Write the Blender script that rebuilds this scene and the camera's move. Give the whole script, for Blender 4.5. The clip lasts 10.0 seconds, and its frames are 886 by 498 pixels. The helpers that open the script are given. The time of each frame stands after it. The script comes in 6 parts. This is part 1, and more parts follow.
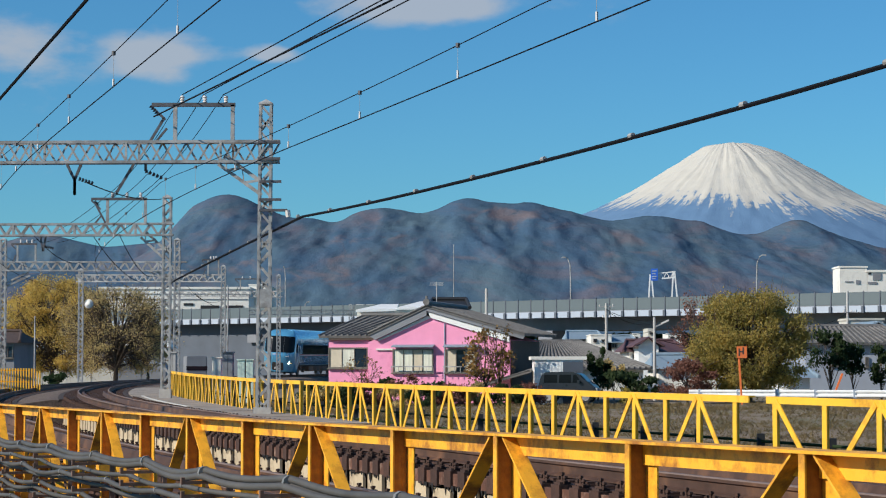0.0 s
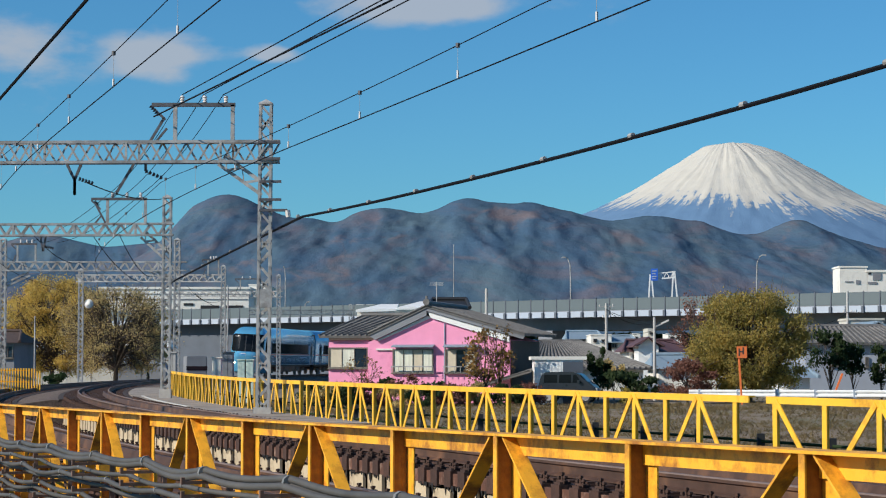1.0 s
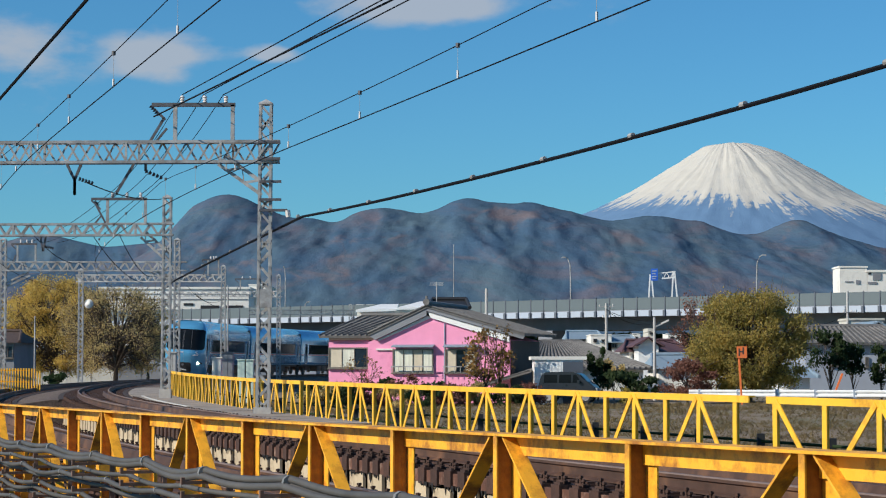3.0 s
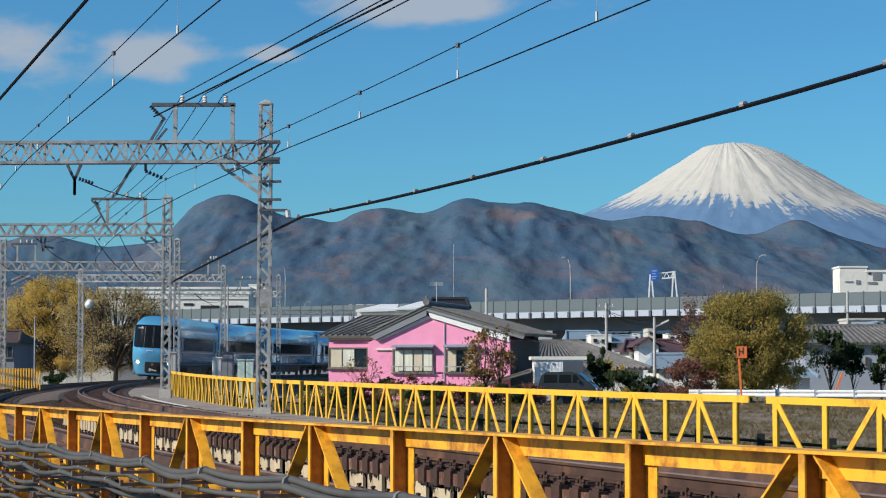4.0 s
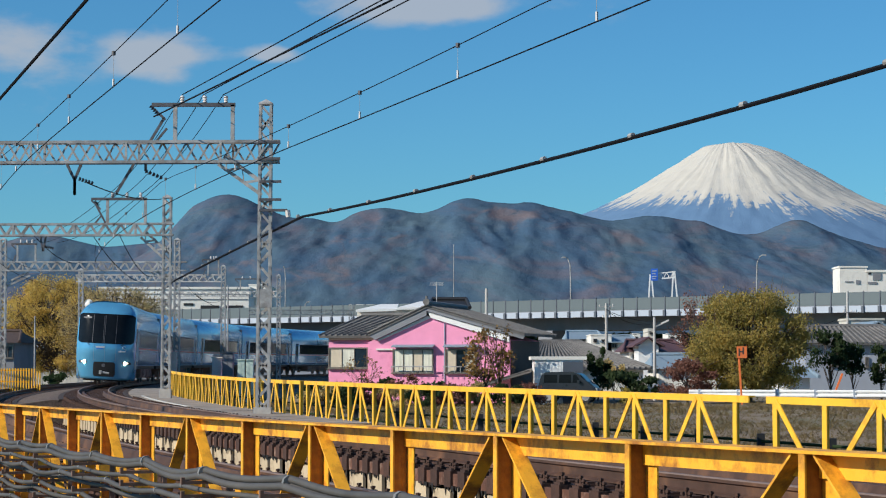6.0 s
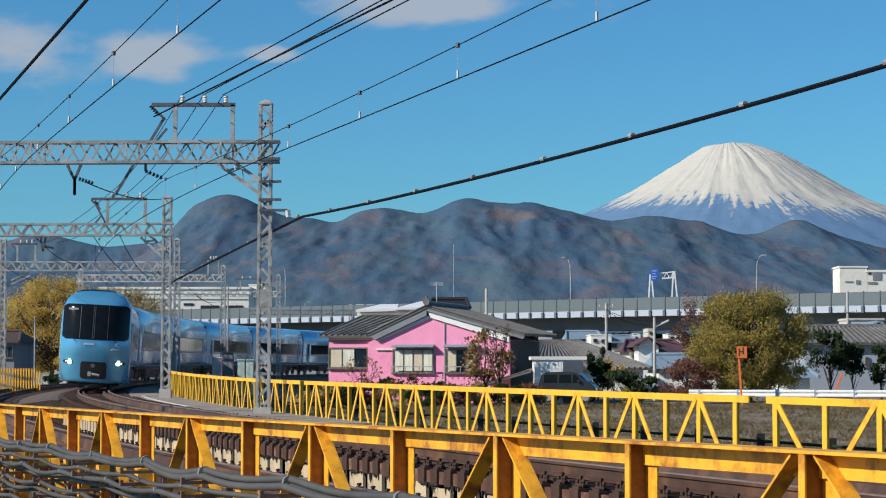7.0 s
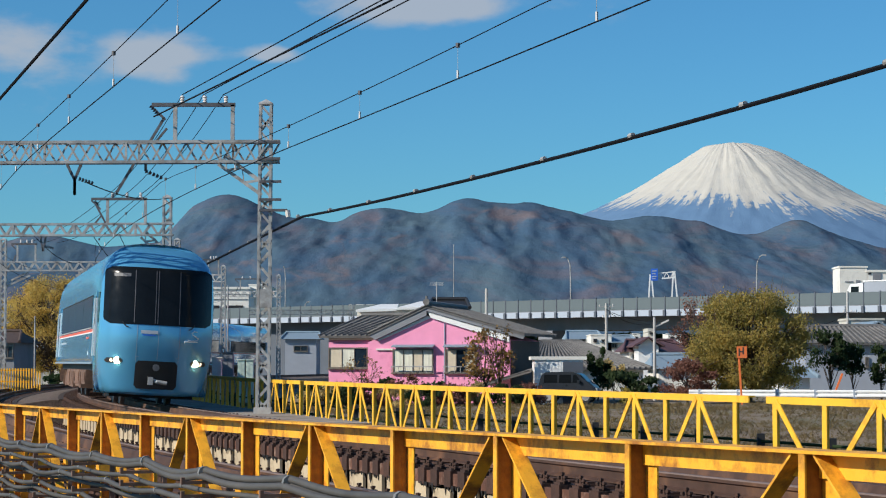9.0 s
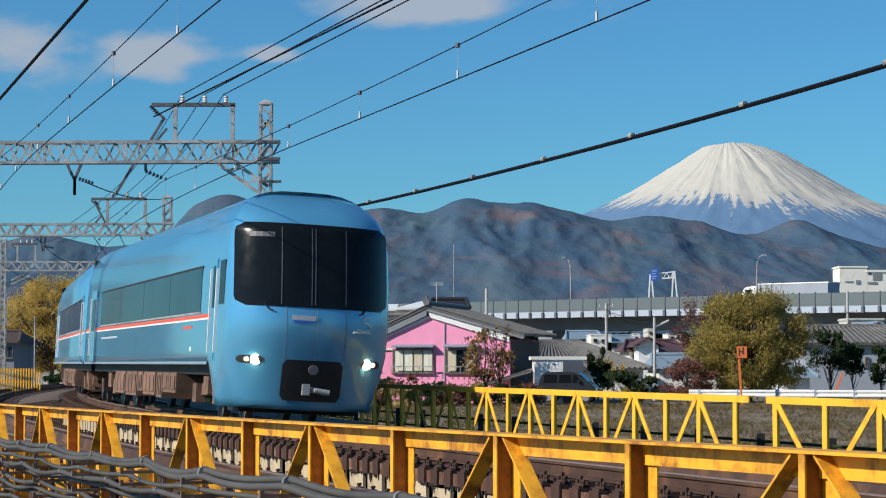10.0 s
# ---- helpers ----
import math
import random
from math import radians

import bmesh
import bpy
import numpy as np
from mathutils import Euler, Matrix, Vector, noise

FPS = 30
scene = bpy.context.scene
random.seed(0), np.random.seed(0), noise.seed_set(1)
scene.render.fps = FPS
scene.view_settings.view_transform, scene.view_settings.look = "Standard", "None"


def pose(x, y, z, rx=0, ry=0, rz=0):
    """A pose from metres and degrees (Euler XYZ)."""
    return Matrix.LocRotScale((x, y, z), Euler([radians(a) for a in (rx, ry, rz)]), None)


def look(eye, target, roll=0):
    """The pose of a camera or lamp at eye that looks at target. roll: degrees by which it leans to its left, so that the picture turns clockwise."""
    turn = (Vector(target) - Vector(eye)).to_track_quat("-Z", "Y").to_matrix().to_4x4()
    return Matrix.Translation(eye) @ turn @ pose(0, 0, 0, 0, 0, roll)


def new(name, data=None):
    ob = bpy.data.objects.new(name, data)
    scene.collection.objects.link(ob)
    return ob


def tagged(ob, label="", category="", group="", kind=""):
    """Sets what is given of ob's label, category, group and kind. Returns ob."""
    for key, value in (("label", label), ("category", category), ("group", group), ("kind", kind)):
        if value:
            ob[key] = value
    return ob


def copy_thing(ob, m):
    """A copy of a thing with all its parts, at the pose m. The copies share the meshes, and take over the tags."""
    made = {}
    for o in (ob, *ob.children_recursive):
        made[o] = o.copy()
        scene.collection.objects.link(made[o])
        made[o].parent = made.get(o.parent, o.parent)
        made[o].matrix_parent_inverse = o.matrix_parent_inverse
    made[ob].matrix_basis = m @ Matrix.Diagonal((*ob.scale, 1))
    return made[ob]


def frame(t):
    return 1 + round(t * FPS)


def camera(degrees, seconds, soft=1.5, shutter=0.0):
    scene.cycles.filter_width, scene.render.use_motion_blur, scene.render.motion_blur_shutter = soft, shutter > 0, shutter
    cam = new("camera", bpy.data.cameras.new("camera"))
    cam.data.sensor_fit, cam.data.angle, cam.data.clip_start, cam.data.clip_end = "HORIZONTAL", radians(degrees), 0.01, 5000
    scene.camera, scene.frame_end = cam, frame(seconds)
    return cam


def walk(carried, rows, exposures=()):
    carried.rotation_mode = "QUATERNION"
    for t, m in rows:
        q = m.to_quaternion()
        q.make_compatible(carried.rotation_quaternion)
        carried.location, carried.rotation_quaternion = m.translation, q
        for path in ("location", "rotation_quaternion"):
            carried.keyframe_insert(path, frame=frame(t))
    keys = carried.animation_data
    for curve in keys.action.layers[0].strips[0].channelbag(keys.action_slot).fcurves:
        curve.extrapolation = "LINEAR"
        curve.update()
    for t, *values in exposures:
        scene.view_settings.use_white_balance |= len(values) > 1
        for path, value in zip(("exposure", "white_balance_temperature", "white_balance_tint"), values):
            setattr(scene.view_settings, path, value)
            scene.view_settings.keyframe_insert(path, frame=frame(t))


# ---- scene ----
EYE_Z = 1.05
cam = camera(23.62, 10.0, soft=1.1)
EYE = pose(0, 0, EYE_Z, 93.07, 0, 0)
walk(cam, [(0.0, EYE), (10.0, EYE)])

# ---- light ----
SUN = Vector((-0.905, -0.425, 0.0)).normalized()
SUN_ELEV = radians(31)
world = bpy.data.worlds.new("sky")
scene.world = world
world.use_nodes = True
wn, wl = world.node_tree.nodes, world.node_tree.links
wn.clear()
sky = wn.new("ShaderNodeTexSky")
sky.sky_type = "NISHITA"
sky.sun_disc = False
sky.sun_elevation = SUN_ELEV
sky.sun_rotation = math.atan2(SUN.x, SUN.y)
sky.air_density, sky.dust_density, sky.ozone_density = 1.0, 0.2, 3.0
tint = wn.new("ShaderNodeMix")
tint.data_type, tint.blend_type = "RGBA", "MULTIPLY"
tint.inputs[0].default_value = 1.0
tint.inputs[7].default_value = (0.365, 0.815, 1.085, 1)
wl.new(sky.outputs[0], tint.inputs[6])
# thin fair-weather cloud low in the sky, by direction
coord = wn.new("ShaderNodeTexCoord")
cmap = wn.new("ShaderNodeMapping")
cmap.inputs["Scale"].default_value = (13.0, 13.0, 30.0)
wl.new(coord.outputs["Generated"], cmap.inputs[0])
cnoise = wn.new("ShaderNodeTexNoise")
cnoise.inputs["Scale"].default_value = 1.6
cnoise.inputs["Detail"].default_value = 7.0
cnoise.inputs["Roughness"].default_value = 0.55
wl.new(cmap.outputs[0], cnoise.inputs[0])


def sky_spot(px, py, rx, rz):
    """A soft patch of cloud cover round a direction (x and z of the unit vector)."""
    sep = wn.new("ShaderNodeSeparateXYZ")
    wl.new(coord.outputs["Generated"], sep.inputs[0])
    out = []
    for src, mid, rad in ((0, px, rx), (2, py, rz)):
        a = wn.new("ShaderNodeMath"); a.operation = "SUBTRACT"; a.inputs[1].default_value = mid
        b = wn.new("ShaderNodeMath"); b.operation = "DIVIDE"; b.inputs[1].default_value = rad
        c = wn.new("ShaderNodeMath"); c.operation = "POWER"; c.inputs[1].default_value = 2.0
        d = wn.new("ShaderNodeMath"); d.operation = "ABSOLUTE"
        wl.new(sep.outputs[src], a.inputs[0]); wl.new(a.outputs[0], b.inputs[0])
        wl.new(b.outputs[0], d.inputs[0]); wl.new(d.outputs[0], c.inputs[0])
        out.append(c)
    s = wn.new("ShaderNodeMath"); s.operation = "ADD"
    wl.new(out[0].outputs[0], s.inputs[0]); wl.new(out[1].outputs[0], s.inputs[1])
    e = wn.new("ShaderNodeMath"); e.operation = "MULTIPLY"; e.inputs[1].default_value = -1.0
    wl.new(s.outputs[0], e.inputs[0])
    x = wn.new("ShaderNodeMath"); x.operation = "EXPONENT"
    wl.new(e.outputs[0], x.inputs[0])
    return x


spots = [sky_spot(-0.194, 0.1425, 0.027, 0.0150), sky_spot(-0.133, 0.1420, 0.032, 0.0125),
         sky_spot(-0.010, 0.168, 0.062, 0.0125), sky_spot(-0.078, 0.1440, 0.016, 0.005)]
total = spots[0]
for sp in spots[1:]:
    add = wn.new("ShaderNodeMath"); add.operation = "ADD"
    wl.new(total.outputs[0], add.inputs[0]); wl.new(sp.outputs[0], add.inputs[1])
    total = add
mul = wn.new("ShaderNodeMath"); mul.operation = "MULTIPLY_ADD"
wl.new(cnoise.outputs[0], mul.inputs[0])
mul.inputs[1].default_value = 1.7
mul.inputs[2].default_value = -0.92
cover = wn.new("ShaderNodeMath"); cover.operation = "ADD"
wl.new(mul.outputs[0], cover.inputs[0])
wl.new(total.outputs[0], cover.inputs[1])
cramp = wn.new("ShaderNodeMapRange")
cramp.interpolation_type = "SMOOTHSTEP"
cramp.inputs[1].default_value, cramp.inputs[2].default_value = 0.26, 0.86
cramp.inputs[4].default_value = 0.74
wl.new(cover.outputs[0], cramp.inputs[0])
cmix = wn.new("ShaderNodeMix")
cmix.data_type = "RGBA"
wl.new(cramp.outputs[0], cmix.inputs[0])
wl.new(tint.outputs[2], cmix.inputs[6])
cmix.inputs[7].default_value = (4.7, 4.95, 5.4, 1)
bg = wn.new("ShaderNodeBackground")
bg.inputs[1].default_value = 0.0905
wl.new(cmix.outputs[2], bg.inputs[0])
wout = wn.new("ShaderNodeOutputWorld")
wl.new(bg.outputs[0], wout.inputs[0])

sun_data = bpy.data.lights.new("sun", "SUN")
sun_data.energy, sun_data.angle, sun_data.color = 5.0, radians(0.5), (1.0, 0.93, 0.82)
sun = new("sun", sun_data)
to_sun = Vector((SUN.x * math.cos(SUN_ELEV), SUN.y * math.cos(SUN_ELEV), math.sin(SUN_ELEV)))
sun.matrix_world = look(to_sun * 50, (0, 0, 0))
scene.view_settings.exposure = 0.13


# ---- materials ----
MATS = {}


def mat(name, color, rough=0.7, metal=0.0, vary=0.25, scale=3.0, bump=0.0, bscale=40.0, dirt=None, dirt_amt=0.0,
        dscale=0.8, coords="Object", rand=0.0, spec=0.5, coat=0.0, stretch=(1, 1, 1), trans=0.0, bdist=0.02):
    """A procedural surface: base colour with two scales of variation, an optional second dirt colour and relief."""
    m = bpy.data.materials.new(name)
    m.use_nodes = True
    n, l = m.node_tree.nodes, m.node_tree.links
    p = n["Principled BSDF"]
    p.inputs["Roughness"].default_value = rough
    p.inputs["Metallic"].default_value = metal
    p.inputs["Specular IOR Level"].default_value = spec
    p.inputs["Coat Weight"].default_value = coat
    p.inputs["Coat Roughness"].default_value = 0.13
    p.inputs["Transmission Weight"].default_value = trans
    tc = n.new("ShaderNodeTexCoord")
    mp = n.new("ShaderNodeMapping")
    mp.inputs["Scale"].default_value = stretch
    l.new(tc.outputs[coords], mp.inputs[0])
    n1 = n.new("ShaderNodeTexNoise")
    n1.inputs["Scale"].default_value = scale
    n1.inputs["Detail"].default_value = 8
    n1.inputs["Roughness"].default_value = 0.65
    l.new(mp.outputs[0], n1.inputs[0])
    r = n.new("ShaderNodeValToRGB")
    lo = [max(0, c * (1 - vary)) for c in color]
    hi = [min(1, c * (1 + vary)) for c in color]
    r.color_ramp.elements[0].position, r.color_ramp.elements[1].position = 0.3, 0.7
    r.color_ramp.elements[0].color, r.color_ramp.elements[1].color = (*lo, 1), (*hi, 1)
    l.new(n1.outputs[0], r.inputs[0])
    last = r.outputs[0]
    if dirt:
        n2 = n.new("ShaderNodeTexNoise")
        n2.inputs["Scale"].default_value = dscale
        n2.inputs["Detail"].default_value = 10
        n2.inputs["Roughness"].default_value = 0.7
        l.new(mp.outputs[0], n2.inputs[0])
        mr = n.new("ShaderNodeMapRange")
        mr.inputs[1].default_value, mr.inputs[2].default_value = 0.62 - 0.3 * dirt_amt, 0.78 - 0.2 * dirt_amt
        l.new(n2.outputs[0], mr.inputs[0])
        mx = n.new("ShaderNodeMix")
        mx.data_type = "RGBA"
        l.new(mr.outputs[0], mx.inputs[0])
        l.new(last, mx.inputs[6])
        mx.inputs[7].default_value = (*dirt, 1)
        last = mx.outputs[2]
    if rand:
        oi = n.new("ShaderNodeObjectInfo")
        hs = n.new("ShaderNodeHueSaturation")
        rm = n.new("ShaderNodeMapRange")
        rm.inputs[3].default_value, rm.inputs[4].default_value = 1 - rand, 1 + rand
        l.new(oi.outputs["Random"], rm.inputs[0])
        l.new(rm.outputs[0], hs.inputs["Value"])
        l.new(last, hs.inputs["Color"])
        last = hs.outputs[0]
    l.new(last, p.inputs["Base Color"])
    rr = n.new("ShaderNodeMapRange")
    rr.inputs[3].default_value, rr.inputs[4].default_value = max(0, rough - 0.1), min(1, rough + 0.1)
    l.new(n1.outputs[0], rr.inputs[0])
    l.new(rr.outputs[0], p.inputs["Roughness"])
    if bump:
        nb = n.new("ShaderNodeTexNoise")
        nb.inputs["Scale"].default_value = bscale
        nb.inputs["Detail"].default_value = 6
        l.new(mp.outputs[0], nb.inputs[0])
        b = n.new("ShaderNodeBump")
        b.inputs["Strength"].default_value = bump
        b.inputs["Distance"].default_value = bdist
        l.new(nb.outputs[0], b.inputs["Height"])
        l.new(b.outputs[0], p.inputs["Normal"])
    MATS[name] = m
    return m


def glow(name, color, strength):
    m = bpy.data.materials.new(name)
    m.use_nodes = True
    p = m.node_tree.nodes["Principled BSDF"]
    p.inputs["Base Color"].default_value = (*color, 1)
    p.inputs["Emission Color"].default_value = (*color, 1)
    p.inputs["Emission Strength"].default_value = strength
    MATS[name] = m
    return m


YELLOW = mat("yellow_paint", (0.88, 0.47, 0.035), 0.45, vary=0.10, scale=2.0, bump=0.1, dirt=(0.30, 0.11, 0.02), dirt_amt=0.25, dscale=1.6)
AMBER = mat("amber_paint", (0.84, 0.40, 0.028), 0.5, vary=0.12, scale=3.0, bump=0.15, dirt=(0.20, 0.055, 0.015), dirt_amt=0.52, dscale=5.0)
# amber paint darkened to stand for shade on the post webs, plus rust stains
SHADERUST = mat("shaded_rusty_amber_paint", (0.52, 0.22, 0.022), 0.6, vary=0.3, scale=4.0, bump=0.2, dirt=(0.15, 0.045, 0.014), dirt_amt=0.75, dscale=2.2, rand=0.25)
STEEL = mat("galvanised_steel", (0.36, 0.36, 0.355), 0.55, 0.15, vary=0.35, scale=2.5, dirt=(0.12, 0.10, 0.09), dirt_amt=0.4, dscale=1.3)
DARKSTEEL = mat("dark_steel", (0.10, 0.10, 0.11), 0.55, 0.3, vary=0.3, scale=6.0)
WIRE = mat("wire", (0.006, 0.007, 0.010), 0.8, 0.0, vary=0.2, spec=0.12)
RAIL = mat("rusty_rail", (0.085, 0.045, 0.031), 0.6, 0.3, vary=0.3, scale=4.0, dirt=(0.25, 0.12, 0.06), dirt_amt=0.4)
RAILTOP = mat("dull_rail_head", (0.17, 0.12, 0.10), 0.7, 0.1, vary=0.25)
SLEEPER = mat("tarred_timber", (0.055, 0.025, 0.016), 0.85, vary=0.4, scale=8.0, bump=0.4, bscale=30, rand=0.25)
TIMBER = mat("weathered_brown_timber", (0.15, 0.082, 0.052), 0.9, vary=0.3, scale=2.0, bump=0.3, stretch=(1, 1, 4), dirt=(0.10, 0.06, 0.045), dirt_amt=0.4)
REDBOARD = mat("red_brown_board", (0.11, 0.046, 0.028), 0.9, vary=0.4, scale=3.0, bump=0.3, dirt=(0.30, 0.20, 0.15), dirt_amt=0.4, dscale=4.0)
CREAM = mat("stained_cream_paint", (0.52, 0.42, 0.28), 0.75, vary=0.15, scale=3.0, dirt=(0.13, 0.08, 0.05), dirt_amt=0.35, dscale=3.0, rand=0.12)
BALLAST = mat("rusty_ballast", (0.13, 0.092, 0.070), 0.95, vary=0.5, scale=14.0, bump=0.8, bscale=18, dirt=(0.07, 0.05, 0.04), dirt_amt=0.4)
DARKBALLAST = mat("oily_ballast", (0.040, 0.026, 0.021), 0.95, vary=0.5, scale=12.0, bump=0.8, bscale=20)
CONCRETE = mat("concrete", (0.42, 0.41, 0.39), 0.9, vary=0.15, scale=1.5, bump=0.2, dirt=(0.24, 0.22, 0.20), dirt_amt=0.35, dscale=0.5)
WHITELINE = mat("white_line", (0.50, 0.49, 0.46), 0.8, vary=0.15, scale=5)
CABLE = mat("grey_cable", (0.066, 0.062, 0.057), 0.6, vary=0.25, scale=4.0, dirt=(0.09, 0.08, 0.07), dirt_amt=0.4)
GROUND = mat("dry_ground", (0.19, 0.145, 0.10), 0.95, vary=0.45, scale=0.9, bump=0.6, bscale=4, dirt=(0.09, 0.10, 0.045), dirt_amt=0.45, dscale=0.25)
TRAINBLUE = mat("pale_blue_metallic_paint", (0.098, 0.355, 0.575), 0.24, 0.28, vary=0.05, scale=0.6, coat=0.9)
GLASSDARK = mat("dark_tinted_glass", (0.008, 0.010, 0.012), 0.13, vary=0.2, spec=0.16)
GLASSSIDE = mat("side_window_glass", (0.012, 0.022, 0.034), 0.08, vary=0.8, spec=0.17, scale=0.7)
BLACK = mat("black_rubber", (0.015, 0.015, 0.016), 0.6, vary=0.3)
UNDER = mat("rusty_underframe", (0.21, 0.12, 0.083), 0.8, vary=0.35, scale=4.0, dirt=(0.07, 0.045, 0.035), dirt_amt=0.4, rand=0.2)
VERMILION = mat("vermilion_stripe", (0.70, 0.09, 0.04), 0.4, vary=0.05)
WHITE = mat("white_paint", (0.78, 0.78, 0.76), 0.5, vary=0.06, scale=2.0)
ROOFGREY = mat("grey_roof_paint", (0.20, 0.27, 0.33), 0.6, vary=0.1)
LAMP = glow("headlamp", (1.0, 0.84, 0.50), 22.0)
PINK = mat("pink_stucco", (0.82, 0.31, 0.48), 0.9, vary=0.07, scale=1.2, bump=0.25, bscale=60, dirt=(0.55, 0.17, 0.30), dirt_amt=0.15, dscale=0.6)
TILE = mat("grey_roof_tile", (0.125, 0.12, 0.115), 0.7, vary=0.3, scale=3.0, rand=0.15, dirt=(0.20, 0.19, 0.18), dirt_amt=0.3)
WOODDARK = mat("dark_brown_wood", (0.07, 0.045, 0.035), 0.75, vary=0.3, scale=4.0)
ALU = mat("bronze_window_frame", (0.20, 0.17, 0.14), 0.45, 0.5, vary=0.15)
CURTAIN = mat("pale_curtain", (0.62, 0.62, 0.52), 0.9, vary=0.2, scale=9.0, stretch=(1, 1, 0.1))
SHUTTER = mat("beige_shutter", (0.55, 0.48, 0.36), 0.7, vary=0.12, scale=3.0)


def hill_material():
    """Distant woods: haze put into the colours as slate blue, with soft mauve-brown autumn patches and a fine canopy
    grain.
    """
    m = bpy.data.materials.new("hazy_wooded_hillside")
    m.use_nodes = True
    n, l = m.node_tree.nodes, m.node_tree.links
    p = n["Principled BSDF"]
    p.inputs["Roughness"].default_value = 1.0
    p.inputs["Specular IOR Level"].default_value = 0.0
    tc = n.new("ShaderNodeTexCoord")
    mp = n.new("ShaderNodeMapping")
    mp.inputs["Scale"].default_value = (1.0, 0.04, 1.7)
    l.new(tc.outputs["Object"], mp.inputs[0])

    def tex(scale, detail, rough=0.55, warp=0.0):
        t = n.new("ShaderNodeTexNoise")
        t.inputs["Scale"].default_value = scale
        t.inputs["Detail"].default_value = detail
        t.inputs["Roughness"].default_value = rough
        t.inputs["Distortion"].default_value = warp
        l.new(mp.outputs[0], t.inputs[0])
        return t

    def blend(fac, lo, hi, a, b):
        r = n.new("ShaderNodeMapRange")
        r.interpolation_type = "SMOOTHSTEP"
        r.inputs[1].default_value, r.inputs[2].default_value = lo, hi
        l.new(fac.outputs[0], r.inputs[0])
        x = n.new("ShaderNodeMix")
        x.data_type = "RGBA"
        l.new(r.outputs[0], x.inputs[0])
        for sock, v in ((6, a), (7, b)):
            if isinstance(v, tuple):
                x.inputs[sock].default_value = (*v, 1)
            else:
                l.new(v, x.inputs[sock])
        return x.outputs[2]

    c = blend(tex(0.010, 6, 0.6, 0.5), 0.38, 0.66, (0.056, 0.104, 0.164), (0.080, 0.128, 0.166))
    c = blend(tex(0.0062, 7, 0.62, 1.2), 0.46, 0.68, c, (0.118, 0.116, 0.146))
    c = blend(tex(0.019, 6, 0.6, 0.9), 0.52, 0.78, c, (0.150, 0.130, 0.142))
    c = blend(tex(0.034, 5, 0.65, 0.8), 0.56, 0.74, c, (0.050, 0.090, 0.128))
    g = n.new("ShaderNodeHueSaturation")
    v = n.new("ShaderNodeMapRange")
    v.inputs[3].default_value, v.inputs[4].default_value = 0.80, 1.20
    l.new(tex(0.16, 4, 0.7).outputs[0], v.inputs[0])
    l.new(v.outputs[0], g.inputs["Value"])
    l.new(c, g.inputs["Color"])
    l.new(g.outputs[0], p.inputs["Base Color"])
    b = n.new("ShaderNodeBump")
    b.inputs["Strength"].default_value = 0.35
    b.inputs["Distance"].default_value = 4.0
    l.new(tex(0.09, 5, 0.65).outputs[0], b.inputs["Height"])
    l.new(b.outputs[0], p.inputs["Normal"])
    return m


HILL = hill_material()
CREAMWALL = mat("cream_wall", (0.52, 0.50, 0.44), 0.85, vary=0.1, scale=0.6, dirt=(0.36, 0.35, 0.32), dirt_amt=0.35, dscale=0.3)
PALEWALL = mat("off_white_wall", (0.73, 0.71, 0.65), 0.85, vary=0.08, scale=0.6, dirt=(0.45, 0.44, 0.41), dirt_amt=0.3, dscale=0.3)
GREYWALL = mat("grey_blue_wall", (0.30, 0.33, 0.38), 0.85, vary=0.08, scale=0.6)
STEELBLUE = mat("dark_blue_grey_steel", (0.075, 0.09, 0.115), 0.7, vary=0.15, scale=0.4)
BARRIER = mat("noise_barrier", (0.092, 0.120, 0.130), 0.5, vary=0.12, scale=0.3)
GIRDER = mat("pale_blue_girder", (0.36, 0.41, 0.48), 0.6, vary=0.1, scale=0.4)
# darker concrete: viaduct undersides carry their shade in it; plain grey elsewhere
SHADECONC = mat("dark_grey_concrete", (0.20, 0.21, 0.23), 0.9, vary=0.2, scale=0.3)
BARK = mat("bark", (0.10, 0.075, 0.055), 0.95, vary=0.4, scale=6.0, bump=0.5)
ORANGE = mat("orange_sign_paint", (0.80, 0.19, 0.05), 0.5, vary=0.08)
BLUESIGN = mat("blue_sign", (0.02, 0.13, 0.62), 0.5, vary=0.06)
MAROON = mat("maroon_roof", (0.09, 0.045, 0.05), 0.7, vary=0.2, scale=2.0)
VANPAINT = mat("dark_grey_car_paint", (0.026, 0.030, 0.036), 0.3, 0.1, vary=0.1, coat=0.3, spec=0.35)
SIGNDIM = mat("dim_display", (0.05, 0.055, 0.07), 0.5, vary=0.5, scale=20)
PALEGREEN = mat("pale_green_paint", (0.50, 0.62, 0.55), 0.6, vary=0.08, scale=2.0)
CLIP = mat("grey_clip", (0.17, 0.17, 0.165), 0.6, vary=0.2)
PATH = mat("dusty_path", (0.27, 0.235, 0.20), 0.95, vary=0.25, scale=2.0, bump=0.3, dirt=(0.13, 0.10, 0.08), dirt_amt=0.4)
PORCELAIN = mat("porcelain", (0.62, 0.58, 0.55), 0.35, vary=0.1)


# ---- building tools ----
def bm_box(bm, x0, x1, y0, y1, z0, z1, m=None):
    vs = [bm.verts.new((x, y, z)) for x in (x0, x1) for y in (y0, y1) for z in (z0, z1)]
    if m is not None:
        for v in vs:
            v.co = m @ v.co
    for f in ((0, 1, 3, 2), (4, 6, 7, 5), (0, 4, 5, 1), (2, 3, 7, 6), (0, 2, 6, 4), (1, 5, 7, 3)):
        bm.faces.new([vs[i] for i in f])
    return vs


